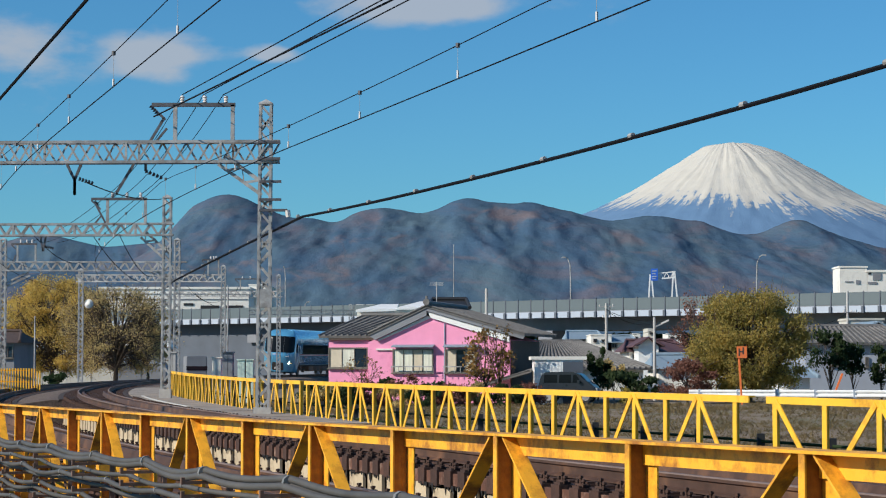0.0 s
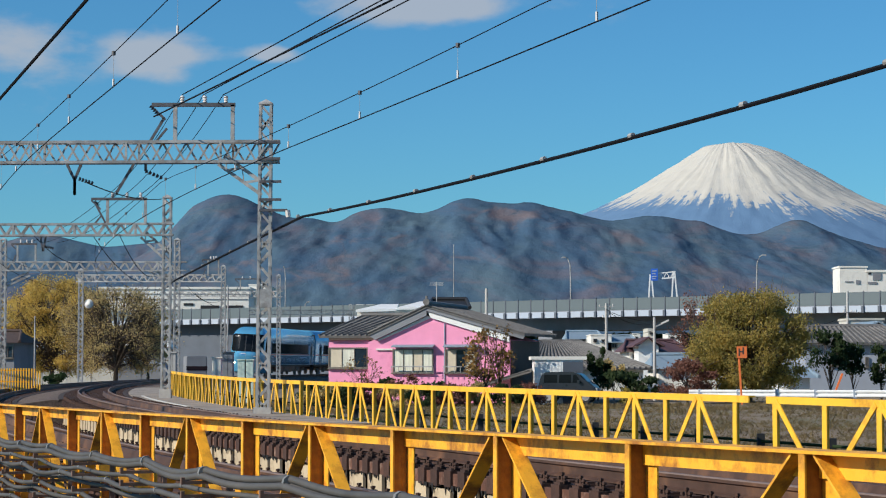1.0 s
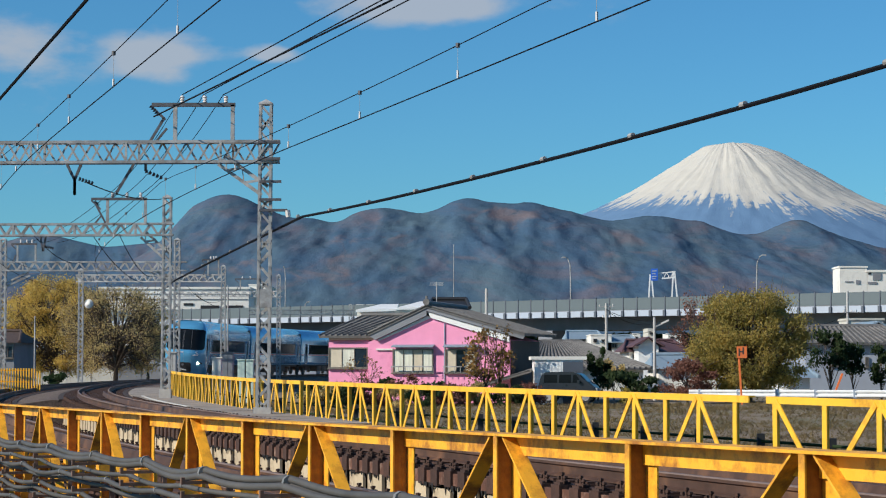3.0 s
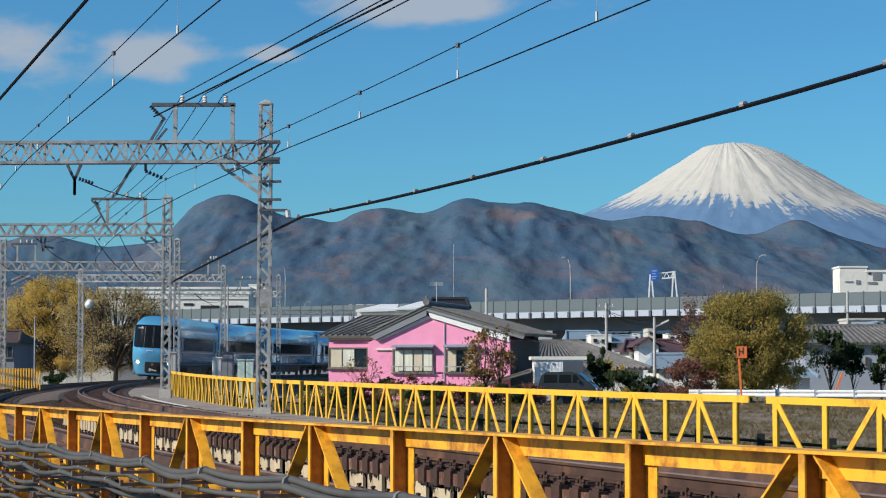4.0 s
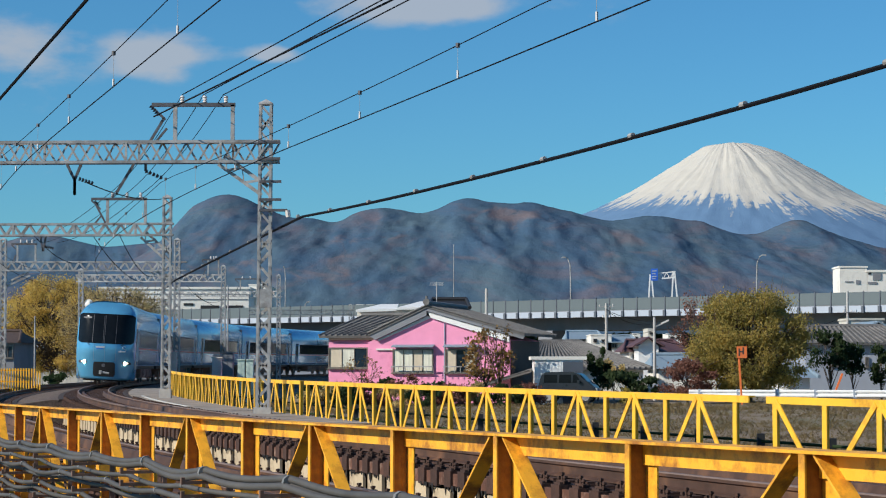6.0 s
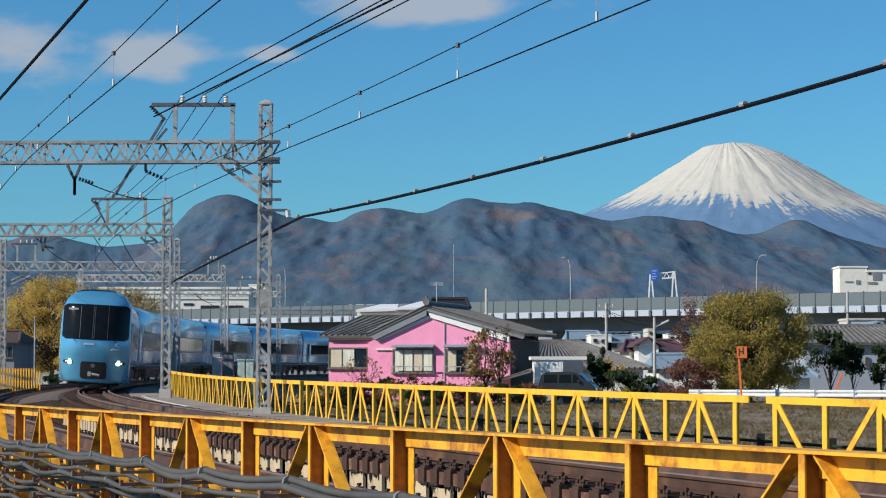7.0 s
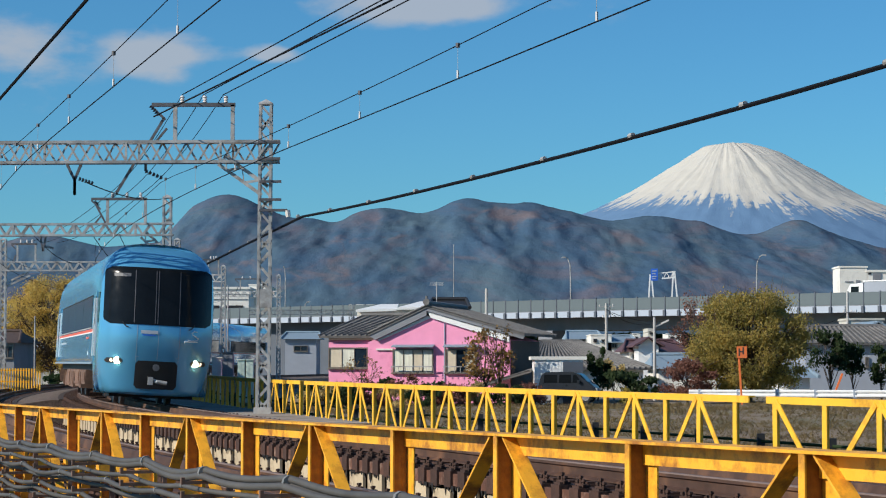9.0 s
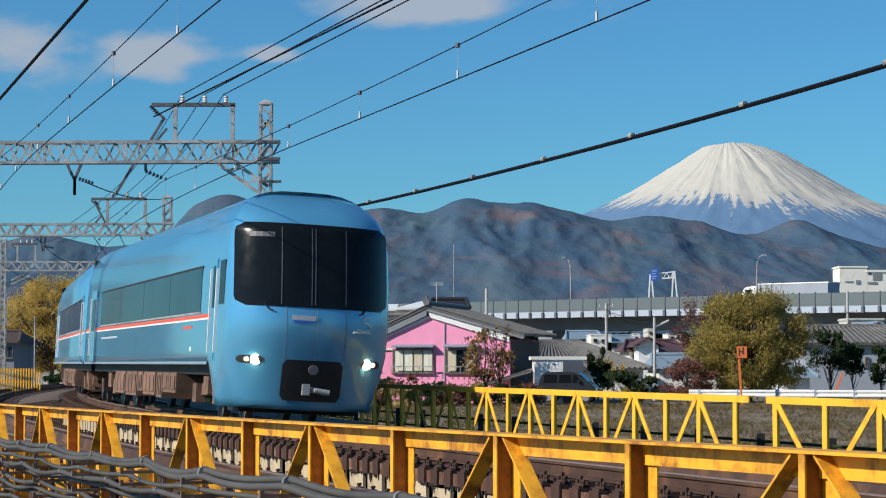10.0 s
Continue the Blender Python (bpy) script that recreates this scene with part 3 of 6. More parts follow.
def far_railing(s0, s1, first, panel=2.03, zb=-1.03):
    """first: where the first apex of the bracing stands; heights are from the top rail down."""
    rl = thing("truss_railing", "bright yellow steel truss railing on the far side of the bridge", "railing", group="bridge railings")
    o = FAR_RAIL_OFF

    def sweep(nm, prof):
        bm = bmesh.new()
        rings = [[bm.verts.new(on_line(s, o + a, far_top(s) + b)) for a, b in prof] for s in along(s0, s1, 1.0)]
        n = len(prof)
        for a, b in zip(rings, rings[1:]):
            for k in range(n):
                bm.faces.new((a[k], a[(k + 1) % n], b[(k + 1) % n], b[k]))
        bm.faces.new(rings[0]); bm.faces.new(rings[-1][::-1])
        part(nm, bm, YELLOW, rl)

    sweep("top_rail", [(-0.05, -0.085), (-0.05, 0), (0.05, 0), (0.05, -0.02), (-0.03, -0.02), (-0.03, -0.085)])
    sweep("bottom_rail", [(-0.04, zb), (-0.04, zb + 0.07), (0.04, zb + 0.07), (0.04, zb)])
    pm = bmesh.new()
    bm_box(pm, -0.052, 0.052, -0.045, -0.030, zb + 0.07, -0.02)
    bm_box(pm, -0.045, -0.033, -0.03, 0.04, zb + 0.07, -0.02)
    post_me = finish(pm, "post", YELLOW)
    dm = {}
    for sgn in (-1, 1):
        b = bmesh.new()
        bm_beam(b, (0.05 * sgn, -0.055, -0.05), (panel * 0.45 * sgn, -0.055, zb + 0.03), 0.080, 0.014, up=(0, 1, 0))
        dm[sgn] = finish(b, "brace", YELLOW)
    i = math.ceil((s0 - first) / (panel / 2))
    while first + i * panel / 2 <= s1 + 1e-6:
        s = first + i * panel / 2
        m = line_pose(s, o, far_top(s)) @ pose(0, 0, 0, random.uniform(-0.4, 0.4), random.uniform(-0.4, 0.4), 0)
        ob = new("post", post_me)
        ob.parent = rl
        ob.matrix_basis = m
        if i % 2 == 0:
            for sgn in (-1, 1):
                if s0 - 0.1 <= s + sgn * panel * 0.45 <= s1 + 0.1:
                    ob = new("brace", dm[sgn])
                    ob.parent = rl
                    ob.matrix_basis = m
        i += 1
    return rl


far_railing(50.6, 85.4, 82.3)
far_railing(85.85, 108.65, 89.11, 2.017)
far_railing(109.1, 124.7, 109.3, 2.35)

NEAR_RAIL_OFF = -6.25


def near_top(s):
    return 0.624 + (s - 110.3) * 0.0088


def near_railing():
    rl = thing("plate_railing", "weathered amber-yellow steel railing with H posts and splayed braces", "railing", group="bridge railings")
    o = NEAR_RAIL_OFF
    bm = bmesh.new()
    rings = []
    prof = [(-0.070, 0.0), (0.06, 0.0), (0.06, -0.012), (0.012, -0.012), (0.012, -0.096), (0.004, -0.096), (0.004, -0.012), (-0.070, -0.012)]
    for s in along(80, 136, 1.0):
        rings.append([bm.verts.new(on_line(s, o + a, near_top(s) + b)) for a, b in prof])
    for a, b in zip(rings, rings[1:]):
        for k in range(len(prof)):
            bm.faces.new((a[k], a[(k + 1) % 8], b[(k + 1) % 8], b[k]))
    part("top_rail", bm, AMBER, rl)
    pm = bmesh.new()
    h = -0.41
    bm_box(pm, -0.010, 0.030, -0.067, -0.059, -1.0, -0.013)
    bm_box(pm, 0.0, 0.10, 0.018, 0.025, -1.0, -0.013)
    bm_box(pm, -0.04, 0.085, -0.095, 0.05, h - 0.14, h)
    bm_box(pm, 0.0, 0.03, -0.120, -0.095, h - 0.09, h - 0.06)
    post_me = finish(pm, "post", AMBER)
    # post web in the shade-darkened copy of the amber paint
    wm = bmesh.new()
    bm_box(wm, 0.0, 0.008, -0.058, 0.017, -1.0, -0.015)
    web_me = finish(wm, "web", SHADERUST)
    bmd = {}
    for sgn in (-1, 1):
        b = bmesh.new()
        bm_beam(b, (0.07 * sgn, -0.02, -0.015), (1.22 * sgn, -0.02, -0.98), 0.076, 0.010)
        bmd[sgn] = finish(b, "brace", AMBER)
    return rl, post_me, web_me, bmd


def place_near_railing():
    rl, post_me, web_me, bmd = near_railing()
    for n in range(-22, 16):
        s = 110.29 + 1.46 * n - (0.0102 * n * n if n > 0 else 0)
        ob = new("post", post_me)
        ob.parent = rl
        ob.matrix_basis = line_pose(s, NEAR_RAIL_OFF, near_top(s))
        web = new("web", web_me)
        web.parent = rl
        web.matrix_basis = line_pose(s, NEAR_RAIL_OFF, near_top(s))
        if n % 2:
            for sgn in (-1, 1):
                ob = new("brace", bmd[sgn])
                ob.parent = rl
                ob.matrix_basis = line_pose(s, NEAR_RAIL_OFF, near_top(s))


place_near_railing()


# ---- cable runs on the near side ----
def cable_run(off, z, r, wav, ph, s0=98, s1=130):
    t = thing("cable", "thick grey cable draped along brackets beside the bridge", "cable", group="cables along the bridge")
    strands = ((0.0, 0.45, 0.0), (0.5, -0.45, 1.3), (-0.5, -0.45, 2.6)) if r > 0.03 else ((0.0, 0.0, 0.0),)
    for a, b, c in strands:
        bm = bmesh.new()
        pts = []
        for s in along(s0, s1, 0.16):
            sag = abs(math.sin(math.pi * (s + ph) / 1.55))
            tw = 0.25 * math.sin(s * 0.9 + c)
            pts.append(on_line(s, off + 0.02 * math.sin(s * 1.3 + ph) + (a + tw) * r, z + (s - 110) * 0.0095 - wav * sag * (1 + 0.3 * math.sin(s * 0.7 + ph * 5)) + 0.008 * math.sin(s * 2.1 + ph * 3) + (b + tw * 0.5) * r))
        bm_tube(bm, pts, r if len(strands) == 1 else r * 0.62, 8)
        part("strand", bm, CABLE, t, smooth=True)
    for i in range(int((s1 - s0) / 1.55)):
        s = (int(s0 / 1.55) + 1 + i) * 1.55 - ph
        if s0 < s < s1:
            bm = bmesh.new()
            p = on_line(s, off + 0.02 * math.sin(s * 1.3 + ph), z + (s - 110) * 0.0095 + 0.008 * math.sin(s * 2.1 + ph * 3))
            q = line_pose(s).to_3x3() @ Vector((1, 0, 0))
            bm_tube(bm, [p - q * 0.015, p + q * 0.015], r * 1.14, 10)
            part("clip", bm, CLIP, t, "grey cable clip")


def edge_girder():
    """Dark girder plate added as a backing for the gaps between the cables."""
    t = thing("edge_girder", "dark brown girder plate added as a backing behind the cables", "girder")
    bm = bmesh.new()
    rings = []
    for s in along(98, 128, 1.0):
        zt = 0.06 + (s - 110) * 0.0095
        rings.append([bm.verts.new(on_line(s, o, z)) for o, z in ((-6.19, zt), (-6.13, zt), (-6.13, -1.6), (-6.19, -1.6))])
    for a, b in zip(rings, rings[1:]):
        for k in range(4):
            bm.faces.new((a[k], a[(k + 1) % 4], b[(k + 1) % 4], b[k]))
    bm.faces.new(rings[0]); bm.faces.new(rings[-1][::-1])
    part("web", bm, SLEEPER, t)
    for s in along(98.5, 127.5, 1.46):
        bm = bmesh.new()
        bm_box(bm, -0.03, 0.03, -0.06, 0.0, -1.5, 0.04 + (s - 110) * 0.0095, line_pose(s, -6.195))
        part("stiffener", bm, UNDER, t)


edge_girder()
for i, (o, z, r, w) in enumerate(((-6.72, 0.322, 0.034, 0.030), (-6.74, 0.225, 0.016, 0.022), (-6.80, 0.175, 0.018, 0.030), (-6.72, 0.115, 0.015, 0.020), (-6.82, 0.06, 0.017, 0.028),
                                  (-6.78, 0.0, 0.018, 0.028), (-6.74, -0.06, 0.016, 0.022), (-6.82, -0.12, 0.018, 0.028), (-6.74, -0.19, 0.016, 0.022), (-6.80, -0.27, 0.018, 0.028))):
    cable_run(o, z, r, w, i * 0.41)


def cable_rack():
    t = thing("cable_rack", "rusty steel brackets carrying the cables", "bracket")
    bm = bmesh.new()
    bm_box(bm, -0.02, 0.02, 0.0, 0.03, -0.6, 0.30)
    upright = finish(bm, "upright", UNDER)
    bm = bmesh.new()
    bm_box(bm, -0.015, 0.015, -0.28, 0.0, -0.02, 0.0)
    bm_box(bm, -0.015, 0.015, -0.28, -0.26, 0.0, 0.02)
    arm = finish(bm, "arm", UNDER)
    for i in range(20):
        s = 99.2 + i * 1.55
        m = line_pose(s, -6.60, -0.01 + (s - 110) * 0.0095)
        post = new("upright", upright)
        post.parent = t
        post.matrix_basis = m
        for z in (0.28, 0.20, 0.09, -0.03, -0.15, -0.30):
            ob = new("arm", arm)
            ob.parent = post
            ob.matrix_basis = pose(0, 0, z)


cable_rack()


# ---- overhead line ----
def mast(x, y, z0, z1, w=0.30, label="grey steel lattice mast beside the track", lean=0.0):
    t = thing("lattice_mast", label, "mast", pose(x, y, z0, 0, lean, 0), group="overhead line masts")
    h = z1 - z0
    for dx in (-1, 1):
        for dy in (-1, 1):
            bm = bmesh.new()
            bm_beam(bm, (dx * w / 2, dy * w / 2, 0), (dx * w / 2 * 0.92, dy * w / 2 * 0.92, h), 0.06)
            part("corner_post", bm, STEEL, t)
    n = int(h / (w * 1.15))
    lz = h / n
    for fx, fy in ((0, -1), (0, 1), (-1, 0), (1, 0)):
        bm = bmesh.new()
        for i in range(n):
            sg = 1 if i % 2 else -1
            a, b = -sg * w / 2, sg * w / 2
            if fx == 0:
                bm_beam(bm, (a, fy * w / 2, i * lz), (b, fy * w / 2, (i + 1) * lz), 0.012, 0.05)
                bm_beam(bm, (b, fy * w / 2, i * lz), (a, fy * w / 2, (i + 1) * lz), 0.012, 0.05) if i % 3 == 0 else None
            else:
                bm_beam(bm, (fx * w / 2, a, i * lz), (fx * w / 2, b, (i + 1) * lz), 0.012, 0.035)
        part("lacing", bm, STEEL, t)
    bm = bmesh.new()
    bm_box(bm, -w * 0.6, w * 0.6, -w * 0.6, w * 0.6, h - 0.02, h + 0.02)
    top = bm.verts.new((0, 0, h + 0.12))
    ring = [bm.verts.new((a * w * 0.6, b * w * 0.6, h + 0.02)) for a, b in ((-1, -1), (1, -1), (1, 1), (-1, 1))]
    for i in range(4):
        bm.faces.new((ring[i], ring[(i + 1) % 4], top))
    part("cap", bm, STEEL, t)
    bm = bmesh.new()
    bm_box(bm, -w * 0.75, w * 0.75, -w * 0.75, w * 0.75, -0.6, 0.12)
    part("footing", bm, CONCRETE, t, "concrete footing")
    return t


def gantry(a, b, depth, w, panel, bar=0.046, shift=0.5, label="grey steel lattice beam spanning the tracks"):
    """A lattice cross beam from a to b (both on its top chord)."""
    t = thing("lattice_beam", label, "gantry beam", group="overhead line beams")
    a, b = Vector(a), Vector(b)
    d = (b - a)
    ln = d.length
    x = d.normalized()
    y = Vector((0, 0, 1)).cross(x).normalized()
    dn = Vector((0, 0, -depth))
    for sy in (-1, 1):
        for k, nm in ((0, "top_chord"), (1, "bottom_chord")):
            bm = bmesh.new()
            bm_beam(bm, a + y * sy * w / 2 + dn * k, b + y * sy * w / 2 + dn * k, 0.05, 0.065)
            part(nm, bm, STEEL, t)
        bm = bmesh.new()
        n = max(2, int(round(ln / panel)))
        for i in range(n):
            sh = 0.0 if sy < 0 else shift
            p0 = a + x * (ln * (i + sh) / (n + 0.5)) + y * sy * w / 2
            p1 = a + x * (ln * (i + sh + 0.5) / (n + 0.5)) + y * sy * w / 2
            p2 = a + x * (ln * min(1, (i + sh + 1) / (n + 0.5))) + y * sy * w / 2
            bm_beam(bm, p0, p1 + dn, 0.012, bar)
            bm_beam(bm, p1 + dn, p2, 0.012, bar)
            if i % 4 == 2:
                bm_beam(bm, p0, p0 + dn, 0.05)
        part("lattice", bm, STEEL, t)
    bm = bmesh.new()
    n = max(2, int(round(ln / panel)))
    for i in range(n):
        sg = 1 if i % 2 else -1
        bm_beam(bm, a + x * (ln * i / n) + y * sg * w / 2, a + x * (ln * (i + 1) / n) - y * sg * w / 2, 0.035, 0.014)
    part("plan_bracing", bm, STEEL, t)
    return t


def knee(p_mast, p_beam, sep=0.25):
    t = thing("knee_brace", "grey lattice knee brace between mast and beam", "brace", group="knee braces")
    p, q = Vector(p_mast), Vector(p_beam)
    n = (q - p).normalized().cross(Vector((0, 1, 0))) * -sep
    for o in (n * 0, n):
        bm = bmesh.new()
        bm_beam(bm, p + o, q + o, 0.08)
        part("chord", bm, STEEL, t)
    bm = bmesh.new()
    for i in range(5):
        u, v = i / 5, (i + 1) / 5
        a, b = p.lerp(q, u) + (n if i % 2 else n * 0), p.lerp(q, v) + (n * 0 if i % 2 else n)
        bm_beam(bm, a, b, 0.02, 0.06)
    part("lacing", bm, STEEL, t)


def insulator_frame(x0, x1, y, zb, zt, over=0.55):
    t = thing("insulator_frame", "dark steel frame with porcelain insulators on top of the beam", "frame", group="insulator frames")
    for nm, a, b in (("upright", (x0, y, zb), (x0, y, zt)), ("upright", (x1, y, zb), (x1, y, zt)), ("crossbar", (x0 - over, y, zt), (x1 + 0.06, y, zt)),
                     ("stay", (x0 - over + 0.1, y, zb), (x0 - over * 0.35, y, zt - 0.55)), ("stay", (x0 - over, y, zt - 0.05), (x0 - over + 0.32, y, zt - 0.35))):
        bm = bmesh.new()
        bm_beam(bm, a, b, 0.09 if nm != "stay" else 0.05)
        part(nm, bm, DARKSTEEL if nm != "upright" else STEEL, t)
    xs = [x0 + 0.16, x0 + 0.16 + (x1 - x0 - 0.32) * 0.5 + 0.02, x1 - 0.16]
    for x in xs:
        bm = bmesh.new()
        bm_tube(bm, [(x, y, zt + 0.03), (x, y, zt + 0.06)], 0.04, 10)
        for k in range(3):
            bm_tube(bm, [(x, y, zt + 0.06 + k * 0.055), (x, y, zt + 0.105 + k * 0.055)], 0.06, 10, 0.035)
        part("insulator", bm, PORCELAIN, t, "pale porcelain insulator")
    return t


def wire(name, pts, r, label, group="overhead wires", sag=0.0):
    bm = bmesh.new()
    bm_tube(bm, pts, r, 6)
    return tagged(part(name, bm, WIRE, None), label, "wire", group)


def line_wire(name, off, zf, r, label, s0=-60, s1=135, step=2.0):
    return wire(name, [on_line(s, off(s) if callable(off) else off, zf(s)) for s in along(s0, s1, step)], r, label)


def hang(p, q, r=0.012, label="slack dark cable between masts", sag=0.5, n=14, name="hanging_cable"):
    p, q = Vector(p), Vector(q)
    pts = [p.lerp(q, i / n) - Vector((0, 0, sag * 4 * (i / n) * (1 - i / n))) for i in range(n + 1)]
    return wire(name, pts, r, label)


def at(px, py, d):
    return Vector((hx(px, d), d, hz(py, d)))


# masts: place, distance, foot and head
mast(hx(466, 49.4), 49.4, hz(730, 49.4), hz(183, 49.4), 0.27, lean=0.35)
mast(hx(294, 71.4), 71.4, hz(695, 71.4), hz(350, 71.4), 0.26, lean=0.2)
mast(hx(313, 104), 104, -0.9, hz(425, 104), 0.26)
mast(hx(395, 133), 133, -0.9, hz(472, 133), 0.26)
mast(hx(493, 162), 162, -0.9, hz(488, 162), 0.26)
mast(hx(143, 137), 137, -0.9, hz(478, 137), 0.28)
mast(hx(5, 104), 104, -0.9, hz(425, 104), 0.26)
mast(hx(-190, 49.0), 49.0, -0.9, hz(183, 49.0), 0.27)
mast(hx(-130, 71.0), 71.0, -0.9, hz(350, 71.0), 0.26)
mast(hx(620, 230), 230, -0.9, hz(540, 230), 0.3)
gantry(at(-200, 253, 49.0), at(494, 250, 49.4), 0.47, 0.30, 0.565)
gantry(at(-140, 398, 71.0), at(306, 396, 71.4), 0.38, 0.28, 0.53, 0.065, 0.0)
gantry(at(0, 464, 104), at(330, 464, 104), 0.42, 0.28, 0.57, 0.065, 0.0)
gantry(at(135, 487, 135), at(398, 487, 133), 0.42, 0.28, 0.57, 0.065, 0.0)
gantry(at(310, 516, 164), at(500, 516, 162), 0.42, 0.28, 0.57, 0.065, 0.0)
gantry(at(440, 549, 226), at(625, 549, 230), 0.5, 0.3, 0.6)
knee(at(462, 345, 49.4), at(385, 290, 49.4))
knee(at(290, 458, 71.4), at(248, 420, 71.4))
knee(at(5, 503, 104), at(50, 482, 104), 0.18)
knee(at(300, 500, 104), at(262, 480, 104), 0.18)
insulator_frame(hx(308, 49.3), hx(410, 49.3), 49.3, hz(250, 49.3), hz(184, 49.3))
insulator_frame(hx(189, 71.2), hx(256, 71.2), 71.2, hz(397, 71.2), hz(352, 71.2))
insulator_frame(hx(30, 104), hx(62, 104), 104, hz(464, 104), hz(432, 104), 0.3)
insulator_frame(hx(368, 133), hx(330, 133) + 2.0, 133, hz(487, 133), hz(460, 133), 0.4)
insulator_frame(hx(425, 162), hx(460, 162), 162, hz(516, 162), hz(494, 162), 0.4)


# brackets on the nearest mast
def mast_arms():
    t = thing("mast_bracket", "short dark steel brackets bolted to the mast", "bracket")
    for py, x0, x1 in ((372, 458, 508), (321, 458, 497), (353, 458, 497), (250, 455, 495), (280, 455, 495)):
        bm = bmesh.new()
        bm_beam(bm, at(x0, py, 49.2), at(x1, py, 49.2), 0.06)
        part("arm", bm, DARKSTEEL, t)
    bm = bmesh.new()
    bm_tube(bm, [at(508, 372, 49.2), at(510, 384, 49.2)], 0.06, 8)
    part("insulator", bm, PORCELAIN, t)
    bm = bmesh.new()
    bm_box(bm, hx(460, 49.1), hx(482, 49.1), 48.98, 49.1, hz(545, 49.1), hz(512, 49.1))
    part("cable_box", bm, STEEL, t)


mast_arms()

# the wires along the line
def feeder_z(s):
    """Height of the feeder: a long sag over the bridge, a steeper one behind the nearest mast."""
    if s > 85.2:
        return 4.112 + 0.00098 * (s - 100.5) ** 2 + 0.000017 * max(0.0, s - 100.5) ** 3
    return 3.93 + 0.00072 * (s - 62.5) ** 2


line_wire("feeder_cable", 2.75, feeder_z, 0.030, "thick black feeder cable along the line", 30, 130, 0.9)
for s in along(62, 122, 3.4):
    bm = bmesh.new()
    bm_tube(bm, [on_line(s - 0.06, 2.75, feeder_z(s) + 0.03), on_line(s + 0.06, 2.75, feeder_z(s) + 0.03)], 0.038, 8)
    tagged(part("cable_clamp", bm, STEEL), "small steel clamp on the feeder cable", "clamp", "cable clamps")


def messenger_z(s, near):
    if near:
        return 5.435 + 0.0021 * (((s - 82.2) % 27.0) - 13.0) ** 2 if s > 82.2 else 5.45 + 0.0009 * ((s - 82.2) % 27.0 - 13.5) ** 2
    return 5.088 + 0.00125 * ((s - 83.2) % 27.0 - 13.5) ** 2


def contact_z(s, near):
    return 4.99 + 0.0012 * max(0.0, s - 95.5) ** 2 if near else 4.715 + 0.0008 * max(0.0, s - 99) ** 2


for off in (0.0, -3.75):
    line_wire("contact_wire", off, lambda s: contact_z(s, off < -1), 0.009, "copper contact wire over the track", 10, 135)
    line_wire("messenger_wire", off, lambda s: messenger_z(s, off < -1), 0.007, "messenger wire carrying the contact wire", 10, 135)
    for k in range(-9, 5):
        s = 101.45 + 4.5 * k + (0.15 if off < -1 else 0)
        zc, zm = contact_z(s, off < -1), messenger_z(s, off < -1)
        t = thing("dropper", "thin dropper hanging between messenger and contact wire", "dropper", group="droppers")
        bm = bmesh.new()
        bm_tube(bm, [on_line(s, off, zc), on_line(s, off, zm)], 0.003, 5)
        part("rod", bm, STEEL, t)
        bm = bmesh.new()
        bm_tube(bm, [on_line(s, off, zm - 0.03), on_line(s, off, zm + 0.03)], 0.030, 8)
        part("clamp", bm, DARKSTEEL, t)
        bm = bmesh.new()
        bm_tube(bm, [on_line(s, off, zc + 0.01), on_line(s, off, zc + 0.11)], 0.018, 6)
        part("insulator", bm, PORCELAIN, t)
HV = "dark high-voltage wire over the tracks"
for (xa, xb), far in (((320, 622), 192), ((358, 668), 222), ((393, 715), 250)):
    p, q = at(xa, 166, 49.3), at(xb, 0, 35.0)
    wire("high_voltage_wire", [p, q, q + (q - p) * 0.8], 0.012, HV)
    hang(p, at(far, 342, 71.2), 0.010, HV, 0.25, name="high_voltage_wire")
    hang(at(far, 342, 71.2), at(far - 150, 430, 104), 0.010, HV, 0.3, name="high_voltage_wire")
p, q = at(270, 205, 49.3), at(685, 0, 34.0)
wire("earth_wire", [p, q, q + (q - p) * 0.8], 0.018, "black earth wire strung from the insulator frame")
p, q = at(0, 168, 13.5), at(145, 0, 11)
wire("feeder_wire", [p - (q - p) * 12, p, q, q + (q - p) * 1.5], 0.010, "black feeder wire beside the near track")
SLACK = "slack dark cable between the gantries"
for a, b, sg in ((at(150, 322, 49.3), at(285, 352, 71), 0.15), (at(60, 418, 71), at(140, 465, 104), 0.3), (at(165, 420, 71), at(250, 500, 104), 0.3),
                 (at(210, 415, 71), at(270, 490, 104), 0.4), (at(345, 520, 133), at(420, 540, 162), 0.5), (at(330, 505, 133), at(395, 530, 150), 0.6)):
    hang(a, b, 0.014, SLACK, sg)


def steady_arm(pts, string, d):
    """A drop bracket under a beam with a string of dark insulators."""
    t = thing("steady_arm", "dark steel drop bracket with an insulator string", "bracket", group="steady arms")
    for (a, b), (c, e) in zip(pts, pts[1:]):
        bm = bmesh.new()
        bm_beam(bm, at(a, b, d), at(c, e, d), 0.06)
        part("arm", bm, DARKSTEEL, t)
    (a, b), (c, e) = string
    for k in range(5):
        u, v = k / 5, (k + 0.6) / 5
        bm = bmesh.new()
        bm_tube(bm, [at(a, b, d).lerp(at(c, e, d), u), at(a, b, d).lerp(at(c, e, d), v)], 0.055, 8, 0.03)
        part("insulator", bm, DARKSTEEL, t)


